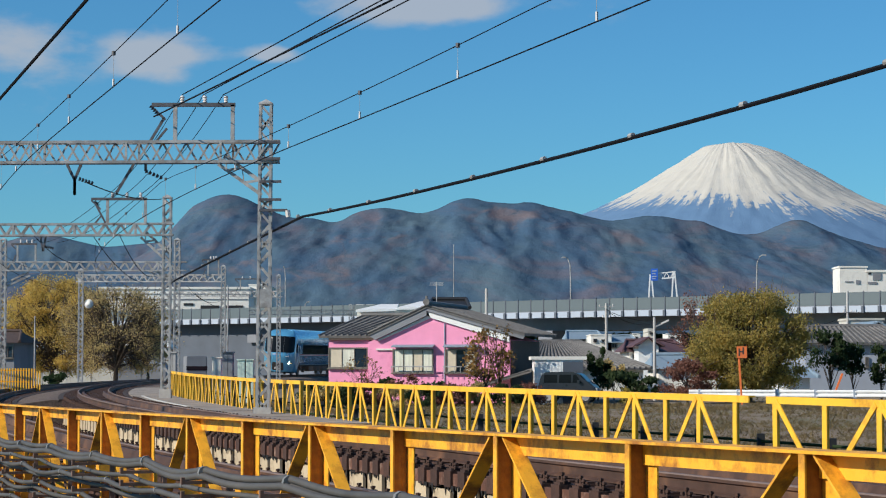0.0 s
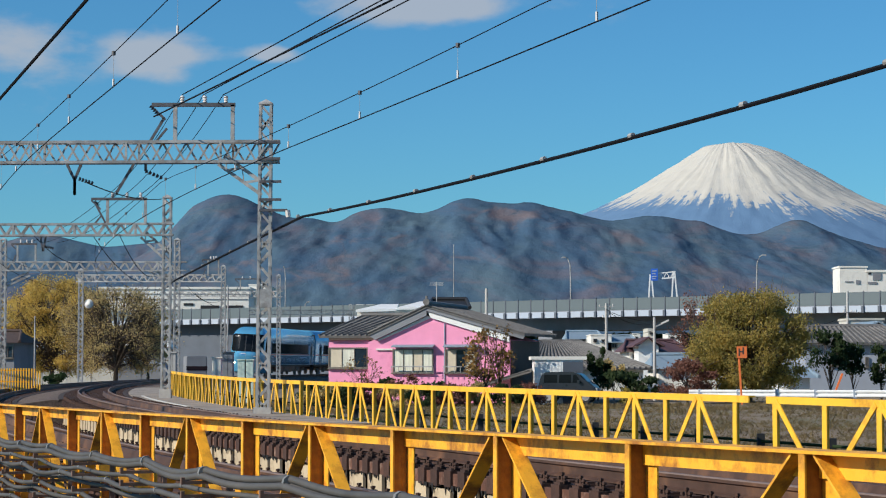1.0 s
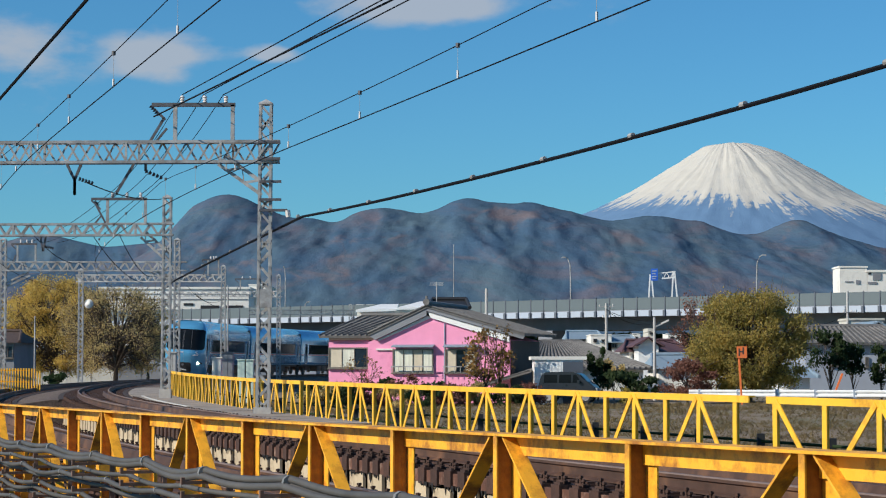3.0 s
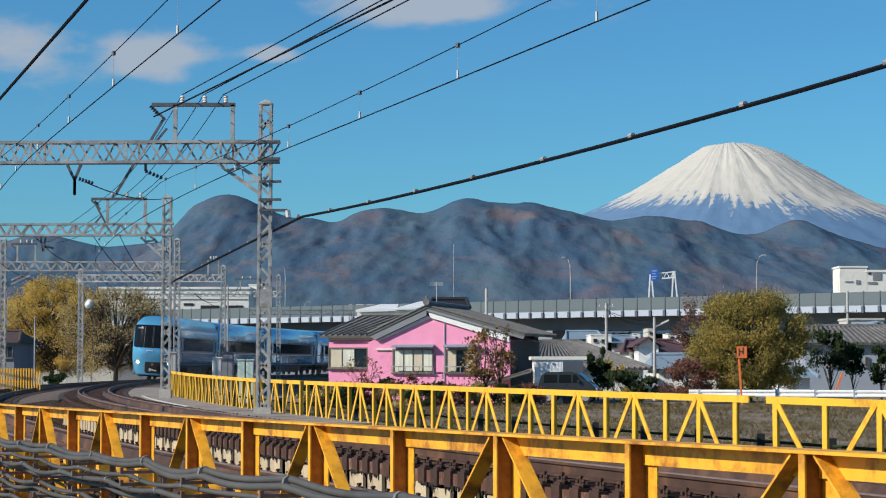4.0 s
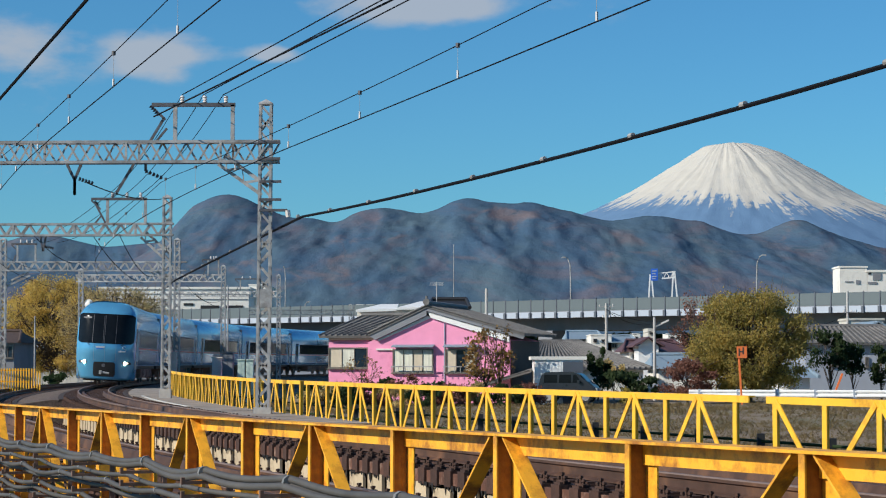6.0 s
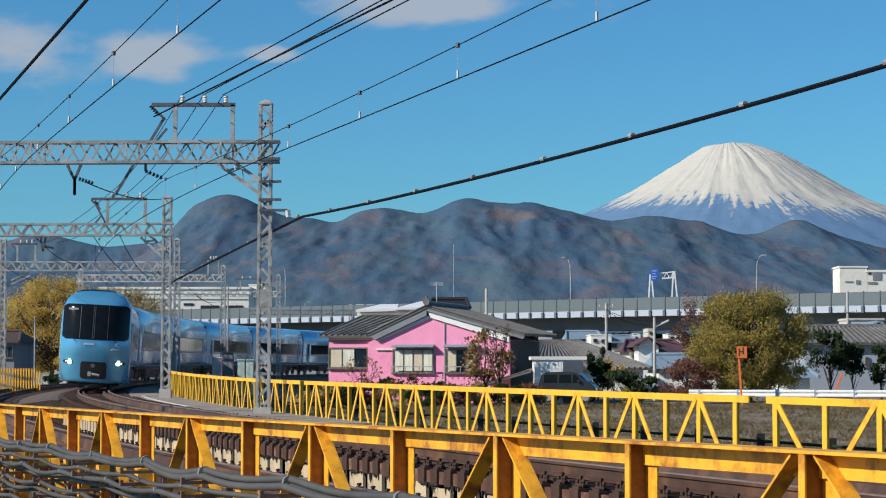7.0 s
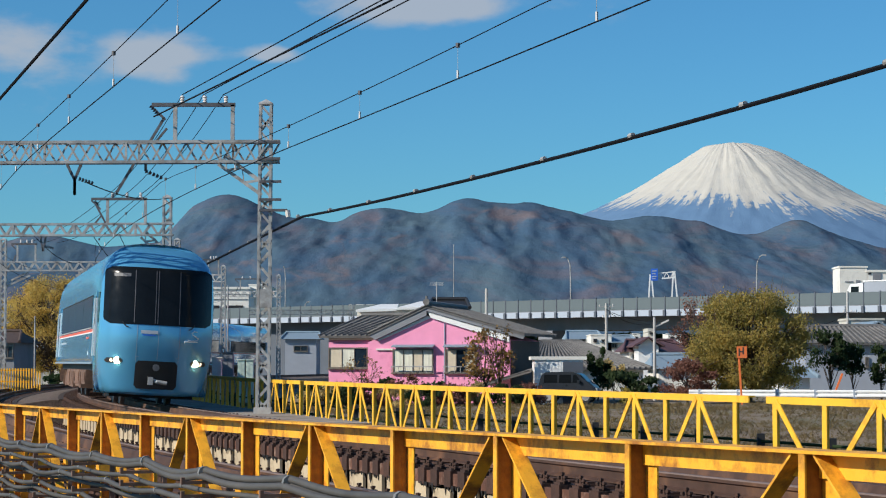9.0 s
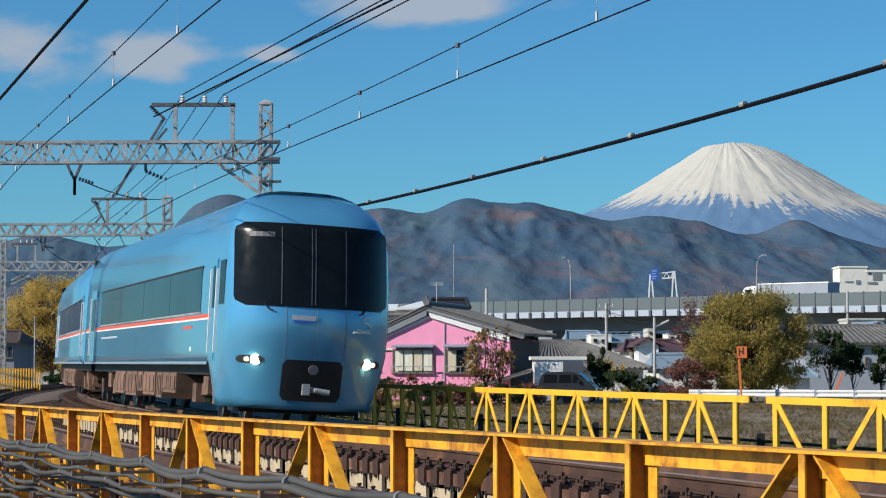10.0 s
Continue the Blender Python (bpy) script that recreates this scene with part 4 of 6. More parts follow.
steady_arm([(115, 288), (130, 318), (130, 345), (130, 318), (142, 288)], ((138, 316), (165, 325)), 49.3)
steady_arm([(256, 290), (256, 302)], ((256, 302), (288, 316)), 49.3)
steady_arm([(236, 288), (205, 340)], ((205, 340), (196, 350)), 49.3)
steady_arm([(262, 252), (288, 208), (270, 192)], ((264, 186), (280, 204)), 49.3)
steady_arm([(70, 418), (75, 445), (80, 418)], ((78, 436), (95, 440)), 71.2)
steady_arm([(186, 396), (168, 362)], ((166, 356), (174, 364)), 71.2)


# ---- the train ----
def section(zb, hw=1.385, zs=2.72, zt=3.92, n=11):
    """Half outline of the body from the sill up over the roof, mirrored."""
    right = [(hw - 0.03, zb), (hw, zb + 0.15), (hw, 0.6 * zb + 0.64), (hw, 0.3 * zb + 1.12), (hw, 1.6), (hw, 1.9), (hw, 2.2), (hw, 2.5), (hw - 0.01, zs)]
    for k in range(1, n + 1):
        a = k / n * math.pi / 2
        right.append(((hw - 0.01) * math.cos(a) ** 0.62 if k < n else 0.0, zs + (zt - zs) * math.sin(a) ** 0.85))
    left = [(-y, z) for y, z in right[:-1]][::-1]
    bottom = [(-(hw - 0.03) * (1 - k / 4), zb) for k in range(1, 8)]
    return right + left + bottom


def nose_x(y, z):
    """Depth of the front face behind the tip."""
    q = min(1.0, abs(y) / 1.345)
    x = -0.32 - 0.62 * q ** 3.2
    if z > 1.75:
        x -= 0.13 * (z - 1.75) + 0.05 * (z - 1.75) ** 2
    if z > 3.2:
        x -= 1.9 * (z - 3.2) ** 1.6
    if z < 1.5:
        x -= 0.26 * (1.5 - z)
    return x


def grid_face(bm, y0, y1, z0, z1, ny, nz, out, fx=nose_x, rnd=0.0):
    """A patch of the front face, a little proud of it, with rounded corners."""
    rows = []
    for j in range(nz + 1):
        z = z0 + (z1 - z0) * j / nz
        row = []
        e = 0.0
        if rnd:
            t = min(z - z0, z1 - z)
            if t < rnd:
                e = rnd - math.sqrt(max(0.0, rnd * rnd - (rnd - t) ** 2))
        for i in range(ny + 1):
            y = y0 + e + (y1 - y0 - 2 * e) * i / ny
            row.append(bm.verts.new((fx(y, z) + out, y, z)))
        rows.append(row)
    for a, b in zip(rows, rows[1:]):
        for i in range(ny):
            bm.faces.new((a[i], a[i + 1], b[i + 1], b[i]))


def belly(z):
    """The apron below the lamps draws in a little."""
    return 1.0 - 0.20 * max(0.0, 1.1 - z) ** 1.3


def car_body(t, length, cab):
    bm = bmesh.new()
    rings = []
    base = section(0.95)
    low = section(0.27)
    if cab == 1:
        rings.append([(nose_x(y, z), y * 0.971 * belly(z), z) for y, z in low])
        for u in (0.35, 0.7, 1.0):
            rings.append([(nose_x(y, z) * (1 - u) - 1.75 * u, y * (0.971 + 0.018 * u) * (belly(z) * (1 - u) + u), z) for y, z in low])
        mid = section(0.60)
        rings.append([(-2.05, y * 0.995, z) for y, z in mid])
        rings.append([(-2.45, y, z) for y, z in base])
    else:
        rings.append([(-0.25, y * 0.98, z) for y, z in base])
        rings.append([(-0.30, y, z) for y, z in base])
    rings.append([(-length + 0.30, y, z) for y, z in base])
    rings.append([(-length + 0.25, y * 0.98, z) for y, z in base])
    vr = [[bm.verts.new(p) for p in r] for r in rings]
    n = len(base)
    for a, b in zip(vr, vr[1:]):
        for k in range(n):
            bm.faces.new((a[k], a[(k + 1) % n], b[(k + 1) % n], b[k]))
    if cab == 1:
        prev = vr[0]
        for r in (0.96, 0.91, 0.84, 0.75, 0.63, 0.5, 0.36, 0.2):
            ring = []
            for y, z in low:
                yy, zz = y * r * 0.971 * belly(z), 1.9 + (z - 1.9) * r
                ring.append(bm.verts.new((nose_x(yy, zz), yy, zz)))
            for k in range(n):
                bm.faces.new((prev[k], prev[(k + 1) % n], ring[(k + 1) % n], ring[k]))
            prev = ring
        c = bm.verts.new((nose_x(0, 1.9), 0, 1.9))
        for k in range(n):
            bm.faces.new((prev[k], prev[(k + 1) % n], c))
    else:
        bm.faces.new(vr[0])
    bm.faces.new(vr[-1])
    b = part("body", bm, TRAINBLUE, t, smooth=True)
    me = b.data
    for p in me.polygons:
        c = p.center
        if (c.x < -length + 0.31) or (cab != 1 and c.x > -0.31):
            p.use_smooth = False
    return b


def flank(x):
    """Half width of the body at x; it draws in towards the cab front."""
    pts = ((-99.0, 1.385), (-2.45, 1.385), (-2.05, 1.378), (-1.75, 1.370), (-0.94, 1.345))
    for (a, p), (b, q) in zip(pts, pts[1:]):
        if x <= b:
            return p + (q - p) * (x - a) / (b - a)
    return 1.345


def side_panel(name, body, x0, x1, z0, z1, side, material, out=0.006, label=""):
    bm = bmesh.new()
    vs = bm_box(bm, x0, x1, -0.004, out, z0, z1)
    for v in vs:
        v.co.y = side * ((flank(v.co.x) if body.get('cab') else 1.385) + v.co.y)
    return part(name, bm, material, body, label)


def bogie(t, x):
    b = bmesh.new()
    bm_box(b, x - 1.5, x + 1.5, -1.02, -0.90, 0.42, 0.62)
    bm_box(b, x - 1.5, x + 1.5, 0.90, 1.02, 0.42, 0.62)
    bm_box(b, x - 0.25, x + 0.25, -1.1, 1.1, 0.45, 0.85)
    for dx in (-1.05, 1.05):
        bm_box(b, x + dx - 0.2, x + dx + 0.2, -1.12, -0.95, 0.28, 0.62)
        bm_box(b, x + dx - 0.2, x + dx + 0.2, 0.95, 1.12, 0.28, 0.62)
    bg_ = part("bogie", b, UNDER, t, "rusty brown bogie")
    for dx in (-1.05, 1.05):
        for y in (-0.56, 0.56):
            w = bmesh.new()
            bm_tube(w, [(x + dx, y - 0.06, 0.43), (x + dx, y + 0.06, 0.43)], 0.43, 20)
            part("wheel", w, DARKSTEEL, bg_)


def build_car(cab, length=20.0):
    """cab: 1 with a driving cab in front, 0 a middle car, -1 the last car."""
    names = {1: "pale blue leading train car with dark windscreen and lit headlamps",
             0: "pale blue express train car with dark ribbon windows", -1: "pale blue rear car of the express train"}
    t = thing("train_car", names[cab], "train car", group="cars of the express train")
    body = car_body(t, length, cab)
    if cab == 1:
        body['cab'] = 1
    # ribbon windows, doors, stripe
    for side in (-1, 1):
        if cab == 1:
            wins = [(-17.5, -3.4)]
            doors = [(-2.35, -1.95), (-19.4, -18.4)]
        else:
            wins = [(-17.3, -2.8)]
            doors = [(-2.3, -1.4), (-19.0, -18.1)]
        for a, b in wins:
            w = side_panel("window_band", body, a, b, 1.86, 2.62, side, GLASSSIDE, 0.008, "dark ribbon window")
            k = max(3, int((b - a) / 3.4))
            for i in range(1, k):
                xx = a + (b - a) * i / k
                side_panel("mullion", w if cab != 1 else body, xx - 0.03, xx + 0.03, 1.86, 2.62, side, GLASSDARK, 0.010)
            side_panel("window_rim", body, a - 0.06, b + 0.06, 2.62, 2.66, side, BLACK, 0.010)
            side_panel("window_rim", body, a - 0.06, b + 0.06, 1.83, 1.86, side, STEEL, 0.010)
        for a, b in doors:
            d = side_panel("door", body, a, b, 1.02, 2.72, side, TRAINBLUE, 0.012, "pale blue plug door")
            if b - a > 0.6:
                side_panel("door_window", d if cab != 1 else body, a + 0.22, b - 0.22, 1.75, 2.5, side, GLASSDARK, 0.018)
            else:
                side_panel("door_window", d if cab != 1 else body, a + 0.12, b - 0.12, 1.9, 2.6, side, GLASSDARK, 0.018)
            for e in (a - 0.06, b + 0.06):
                side_panel("handrail", body, e - 0.018, e + 0.018, 1.15, 2.55, side, WHITE, 0.03, "pale handrail")
        runs = [(-length + 0.3, -2.45), (-2.45, -1.9)] if cab == 1 else [(-length + 0.3, -0.3)]
        for a, b in runs:
            side_panel("red_stripe", body, a, b, 1.745, 1.81, side, VERMILION, 0.005, "vermilion stripe")
            side_panel("white_stripe", body, a, b, 1.715, 1.745, side, WHITE, 0.005, "thin white stripe")
        side_panel("sill", body, -length + 0.3, -2.45 if cab == 1 else -0.3, 0.95, 1.0, side, ROOFGREY, 0.012)
        if cab == 1:
            side_panel("cab_window", body, -1.72, -1.32, 1.95, 2.68, side, GLASSDARK, 0.006, "narrow dark cab window")
            side_panel("lettering", body, -17.2, -14.4, 1.53, 1.575, side, GIRDER, 0.004, "row of illegible white lettering")
            side_panel("emblem", body, -5.2, -4.2, 1.58, 1.63, side, VERMILION, 0.004, "small red emblem")
            side_panel("notice", body, -4.35, -4.2, 1.18, 1.26, side, WHITE, 0.004)
    # roof gear
    for a, b in ((-8.5, -5.5), (-15.0, -12.0)) if cab != 1 else ((-9.5, -7.0), (-15.5, -13.0)):
        bm = bmesh.new()
        bm_box(bm, a, b, -0.6, 0.6, 3.72, 3.885)
        part("roof_unit", bm, TRAINBLUE, t, "low roof unit")
    # underfloor boxes
    bm = bmesh.new()
    bm_box(bm, -length + 0.6, -2.4 if cab == 1 else -0.6, -1.15, 1.15, 0.78, 0.97)
    part("underframe", bm, BLACK, t)
    rnd = random.Random(5 + cab)
    x = -6.3
    while x > -length + 6.2:
        wd = rnd.choice((0.7, 1.1, 1.6))
        for side in (-1, 1):
            bm = bmesh.new()
            zb = rnd.uniform(0.28, 0.45)
            bm_box(bm, x - wd, x, side * 0.55 if side > 0 else -1.28, 1.28 if side > 0 else -0.55, zb, 0.80)
            for k in range(3):
                yy = side * 1.28
                bm_box(bm, x - wd + 0.08 + k * (wd - 0.1) / 3, x - wd + 0.08 + k * (wd - 0.1) / 3 + (wd - 0.1) / 3 - 0.08, min(yy, yy + side * 0.02), max(yy, yy + side * 0.02), zb + 0.07, 0.74)
            part("equipment_box", bm, UNDER, t, "brown underfloor equipment box")
        x -= wd + rnd.uniform(0.08, 0.25)
    bogie(t, -4.1 if cab == 1 else -3.2)
    bogie(t, -length + 3.2)
    if cab != 1:
        bm = bmesh.new()
        bm_box(bm, -0.25, 0.30, -1.25, 1.25, 0.95, 3.55)
        part("gangway", bm, BLACK, t, "black gangway bellows")
    else:
        # front face
        bm = bmesh.new()
        grid_face(bm, -1.285, 1.285, 1.93, 3.30, 26, 18, 0.014, rnd=0.16)
        ws = part("windscreen", bm, GLASSDARK, t, "wide dark windscreen", True)
        for y in (-0.59, -0.10, -0.04, 0.47):
            bm = bmesh.new()
            grid_face(bm, y - 0.009, y + 0.009, 1.97, 3.23, 1, 10, 0.022)
            part("pillar", bm, DARKSTEEL, ws, "dark grey window pillar")
        bm = bmesh.new()
        grid_face(bm, -1.08, -0.70, 3.06, 3.14, 4, 1, 0.018)
        part("destination_sign", bm, SIGNDIM, ws, "faint illegible destination sign")
        bm = bmesh.new()
        for y0, y1, z0, z1 in ((-0.508, -0.496, 1.05, 1.93), (0.496, 0.508, 1.05, 1.93), (-0.006, 0.006, 1.10, 1.93), (-0.5, 0.5, 1.16, 1.172)):
            grid_face(bm, y0, y1, z0, z1, 1, 8, 0.006)
        part("door_seam", bm, ROOFGREY, t, "thin seams of the front gangway door")
        bm = bmesh.new()
        grid_face(bm, -0.50, 0.50, 0.42, 1.08, 10, 8, 0.010, rnd=0.06)
        hatch = part("coupler_opening", bm, BLACK, t, "black coupler opening")
        bm = bmesh.new()
        bm_tube(bm, [(-0.40, -0.12, 0.62), (-0.28, 0.02, 0.60), (-0.27, 0.25, 0.57)], 0.05, 10)
        bm_box(bm, -0.30, -0.24, -0.2, -0.08, 0.52, 0.70)
        part("coupler", bm, STEEL, hatch, "pale steel coupler")
        bm = bmesh.new()
        bm_tube(bm, [(-0.35, -0.02, 0.93), (-0.29, -0.02, 0.93)], 0.08, 14)
        part("coupler_eye", bm, DARKSTEEL, hatch)
        bm = bmesh.new()
        grid_face(bm, -0.42, -0.02, 1.72, 1.80, 4, 1, 0.008)
        part("front_lettering", bm, GIRDER, t, "illegible white lettering bar")
        bm = bmesh.new()
        grid_face(bm, -0.38, -0.07, 1.675, 1.705, 4, 1, 0.008)
        part("front_badge", bm, BLUESIGN, t, "small dark blue badge")
        bm = bmesh.new()
        sw = [(0.70, 1.62), (0.80, 1.60), (0.93, 1.62), (0.96, 1.66), (0.90, 1.70), (0.82, 1.74), (0.80, 1.79), (0.85, 1.83), (0.92, 1.82)]
        bm_tube(bm, [(nose_x(y, z) + 0.004, y, z) for y, z in sw], 0.016, 6)
        bm_tube(bm, [(nose_x(y, 1.575) + 0.004, y, 1.575 + 0.012 * math.sin(y * 40)) for y in (0.62, 0.70, 0.78, 0.86, 0.95)], 0.020, 6, 0.010)
        part("front_emblem", bm, WHITE, t, "small white swirl emblem")
        for sd in (-1, 1):
            bm = bmesh.new()
            grid_face(bm, min(sd * 0.80, sd * 1.20), max(sd * 0.80, sd * 1.20), 1.00, 1.12, 10, 3, 0.010, rnd=0.05)
            hl = part("headlamp_housing", bm, BLACK, t, "dark headlamp housing")
            for yy in (0.92, 1.05):
                bm = bmesh.new()
                px_ = nose_x(sd * yy, 1.06)
                bm_tube(bm, [(px_ - 0.02, sd * yy, 1.06), (px_ + 0.035, sd * yy, 1.06)], 0.082 if yy < 1 else 0.045, 14)
                part("headlamp", bm, LAMP if yy < 1 else PORCELAIN, hl, "lit warm white headlamp" if yy < 1 else "pale unlit lamp lens")
            bm = bmesh.new()
            bm_tube(bm, [(nose_x(sd * 0.85, 1.95) + 0.02, sd * 0.85, 1.98), (nose_x(sd * 0.85, 1.9) + 0.05, sd * 0.78, 1.88), (nose_x(0.7, 1.9) + 0.03, sd * 0.72, 1.86)], 0.014, 6)
            part("wiper", bm, BLACK, t, "short black wiper arm")
        bm = bmesh.new()
        bm_box(bm, -2.1, -1.9, 0.35, 0.50, 3.68, 3.90)
        part("aerial", bm, DARKSTEEL, t)
        # added black block, standing for the dark space under the nose
        bm = bmesh.new()
        bm_box(bm, -2.4, -1.45, -1.0, 1.0, 0.2, 0.75)
        part("front_guard", bm, BLACK, t, "black block filling the dark space behind the skirt")
    return t


CARS = [(build_car(1, 20.6), 0.0)]
first = build_car(0)
CARS.append((first, 20.6))
for i in range(3):
    CARS.append((copy_thing(first, Matrix()), 20.6 + 20.0 * (i + 1)))
CARS.append((build_car(-1), 100.6))


# ---- the village ----
def leaf_material(name, cols, rough=0.7):
    """Leaves whose colour differs from clump to clump."""
    m = bpy.data.materials.new(name)
    m.use_nodes = True
    n, l = m.node_tree.nodes, m.node_tree.links
    p = n["Principled BSDF"]
    p.inputs["Roughness"].default_value = rough
    p.inputs["Specular IOR Level"].default_value = 0.25
    g = n.new("ShaderNodeNewGeometry")
    tc = n.new("ShaderNodeTexCoord")
    nz = n.new("ShaderNodeTexNoise")
    nz.inputs["Scale"].default_value = 1.1
    nz.inputs["Detail"].default_value = 3
    l.new(tc.outputs["Object"], nz.inputs[0])
    ad = n.new("ShaderNodeMath"); ad.operation = "MULTIPLY_ADD"
    ad.inputs[1].default_value = 0.35
    l.new(g.outputs["Random Per Island"], ad.inputs[0])
    st = n.new("ShaderNodeMapRange")
    st.inputs[1].default_value, st.inputs[2].default_value = 0.3, 0.7
    st.inputs[4].default_value = 0.65
    l.new(nz.outputs[0], st.inputs[0])
    l.new(st.outputs[0], ad.inputs[2])
    r = n.new("ShaderNodeValToRGB")
    while len(r.color_ramp.elements) < len(cols):
        r.color_ramp.elements.new(0.5)
    for i, c in enumerate(cols):
        r.color_ramp.elements[i].position = i / (len(cols) - 1)
        r.color_ramp.elements[i].color = (*c, 1)
    l.new(ad.outputs[0], r.inputs[0])
    l.new(r.outputs[0], p.inputs["Base Color"])
    tr = n.new("ShaderNodeBsdfTranslucent")
    l.new(r.outputs[0], tr.inputs[0])
    ms = n.new("ShaderNodeMixShader")
    ms.inputs[0].default_value = 0.5
    l.new(p.outputs[0], ms.inputs[1])
    l.new(tr.outputs[0], ms.inputs[2])
    l.new(ms.outputs[0], n["Material Output"].inputs[0])
    return m


LEAF_GOLD = leaf_material("golden_green_leaves", [(0.203, 0.181, 0.058), (0.304, 0.254, 0.072), (0.42, 0.319, 0.087), (0.507, 0.37, 0.094)])
LEAF_AMBER = leaf_material("amber_leaves", [(0.445, 0.329, 0.099), (0.56, 0.412, 0.116), (0.659, 0.478, 0.132), (0.742, 0.544, 0.165)])
LEAF_OLIVE = leaf_material("olive_leaves", [(0.39, 0.309, 0.146), (0.488, 0.374, 0.163), (0.569, 0.439, 0.195), (0.683, 0.536, 0.244)])
LEAF_GREEN = leaf_material("dark_green_leaves", [(0.025, 0.045, 0.02), (0.05, 0.08, 0.03), (0.04, 0.06, 0.025)])
LEAF_RED = leaf_material("dull_red_leaves", [(0.187, 0.079, 0.065), (0.274, 0.13, 0.094), (0.158, 0.094, 0.072)])
LEAF_ORANGE = leaf_material("orange_leaves", [(0.30, 0.15, 0.045), (0.17, 0.105, 0.05), (0.36, 0.22, 0.06), (0.13, 0.09, 0.05)])
GRASS = leaf_material("dry_grass", [(0.13, 0.125, 0.05), (0.24, 0.18, 0.09), (0.17, 0.125, 0.065), (0.36, 0.28, 0.16)], 0.9)


def tree(x, y, z, height, rx, rz, cz, leaves, material, label, leaf=0.13, trunk=0.12, seed=1, lumps=26, bare=0.0, clump=(0.20, 0.38)):
    """A trunk, limbs and a crown of many small leaves gathered in clumps."""
    rnd = random.Random(seed)
    t = thing("tree", label, "tree", pose(x, y, z))
    bm = bmesh.new()
    bm_tube(bm, [(0, 0, -0.1), (0.05, 0.02, height * 0.2), (-0.04, 0.05, height * 0.45), (0.03, 0, height * 0.8)], trunk, 8, trunk * 0.3)
    part("trunk", bm, BARK, t, smooth=True)
    clumps = []
    for i in range(lumps):
        a, u = rnd.uniform(0, 2 * math.pi), rnd.uniform(-0.85, 0.95)
        rr = math.sqrt(max(0.05, 1 - u * u)) * rnd.uniform(0.45, 1.0)
        clumps.append((Vector((math.cos(a) * rr * rx, math.sin(a) * rr * rx * 0.85, cz + u * rz)), rnd.uniform(*clump)))
    bm = bmesh.new()
    for c, r in clumps[::1]:
        st = Vector((0, 0, height * rnd.uniform(0.15, 0.5)))
        md = st.lerp(c, 0.5) + Vector((rnd.uniform(-0.2, 0.2), rnd.uniform(-0.2, 0.2), rnd.uniform(0, 0.3)))
        bm_tube(bm, [st, md, c], trunk * 0.35, 5, trunk * 0.08)
        for k in range(3 + int(bare * 8)):
            e = c + Vector((rnd.gauss(0, 1), rnd.gauss(0, 1), rnd.gauss(0.3, 1))) * rx * 0.16
            bm_tube(bm, [md.lerp(c, rnd.uniform(0.3, 1)), e], trunk * 0.12, 4, trunk * 0.03)
    tagged(part("branchwork", bm, BARK, t), kind="stuff")
    verts, faces = [], []
    for i in range(leaves):
        c, r = clumps[rnd.randrange(len(clumps))]
        d = Vector((rnd.gauss(0, 1), rnd.gauss(0, 1), rnd.gauss(0, 0.8)))
        d = d.normalized() * (abs(rnd.gauss(0.75, 0.3)))
        p = c + Vector((d.x * rx * r, d.y * rx * r, d.z * rz * r * 1.15))
        s = leaf * rnd.uniform(0.6, 1.4)
        q = Euler((rnd.uniform(0, 6.3), rnd.uniform(0, 6.3), rnd.uniform(0, 6.3))).to_matrix()
        b = len(verts)
        for cx_, cy_ in ((-0.5, -0.5), (0.5, -0.35), (0.6, 0.5), (-0.4, 0.45)):
            verts.append(tuple(p + q @ Vector((cx_ * s, cy_ * s * 0.8, 0.12 * s * cx_))))
        faces.append((b, b + 1, b + 2, b + 3))
    me = bpy.data.meshes.new("crown")
    me.from_pydata(verts, [], faces)
    me.materials.append(material)
    cr = new("crown", me)
    cr.parent = t
    return t


def ground_at(x, y):
    return ground_z(x, y) - 0.02


DH = 105.0


def hpx(px, d=DH):
    return hx(px, d)


def hpy(py, d=DH):
    return hz(py, d)


def window(parent, px0, px1, py0, py1, d, panes=4, glass=None, frame=None, back=None, depth=0.10):
    """Sliding window standing proud of a wall at distance d, with panes, frame and sill."""
    x0, x1, z0, z1 = hx(px0, d), hx(px1, d), hz(py1, d), hz(py0, d)
    frame = frame or ALU
    bm = bmesh.new()
    w = 0.06
    for a in ((x0, x1, z0, z0 + w), (x0, x1, z1 - w, z1), (x0, x0 + w, z0 + w, z1 - w), (x1 - w, x1, z0 + w, z1 - w)):
        bm_box(bm, a[0], a[1], d - depth, d + 0.02, a[2], a[3])
    win = part("window", bm, frame, parent, "bronze framed sliding window")
    n = panes
    for i in range(n):
        a, b = x0 + w + (x1 - x0 - 2 * w) * i / n, x0 + w + (x1 - x0 - 2 * w) * (i + 1) / n
        bm = bmesh.new()
        bm_box(bm, a + 0.02, b - 0.02, d - 0.055, d - 0.045, z0 + w, z1 - w)
        part("pane", bm, (glass[i % len(glass)] if glass else GLASSSIDE), win)
        if i:
            bm = bmesh.new()
            bm_box(bm, a - 0.02, a + 0.02, d - 0.085, d - 0.04, z0 + w, z1 - w)
            part("mullion", bm, frame, win)
    bm = bmesh.new()
    bm_box(bm, x0 - 0.06, x1 + 0.06, d - depth - 0.06, d, z0 - 0.05, z0)
    part("sill", bm, frame, win)
    return win


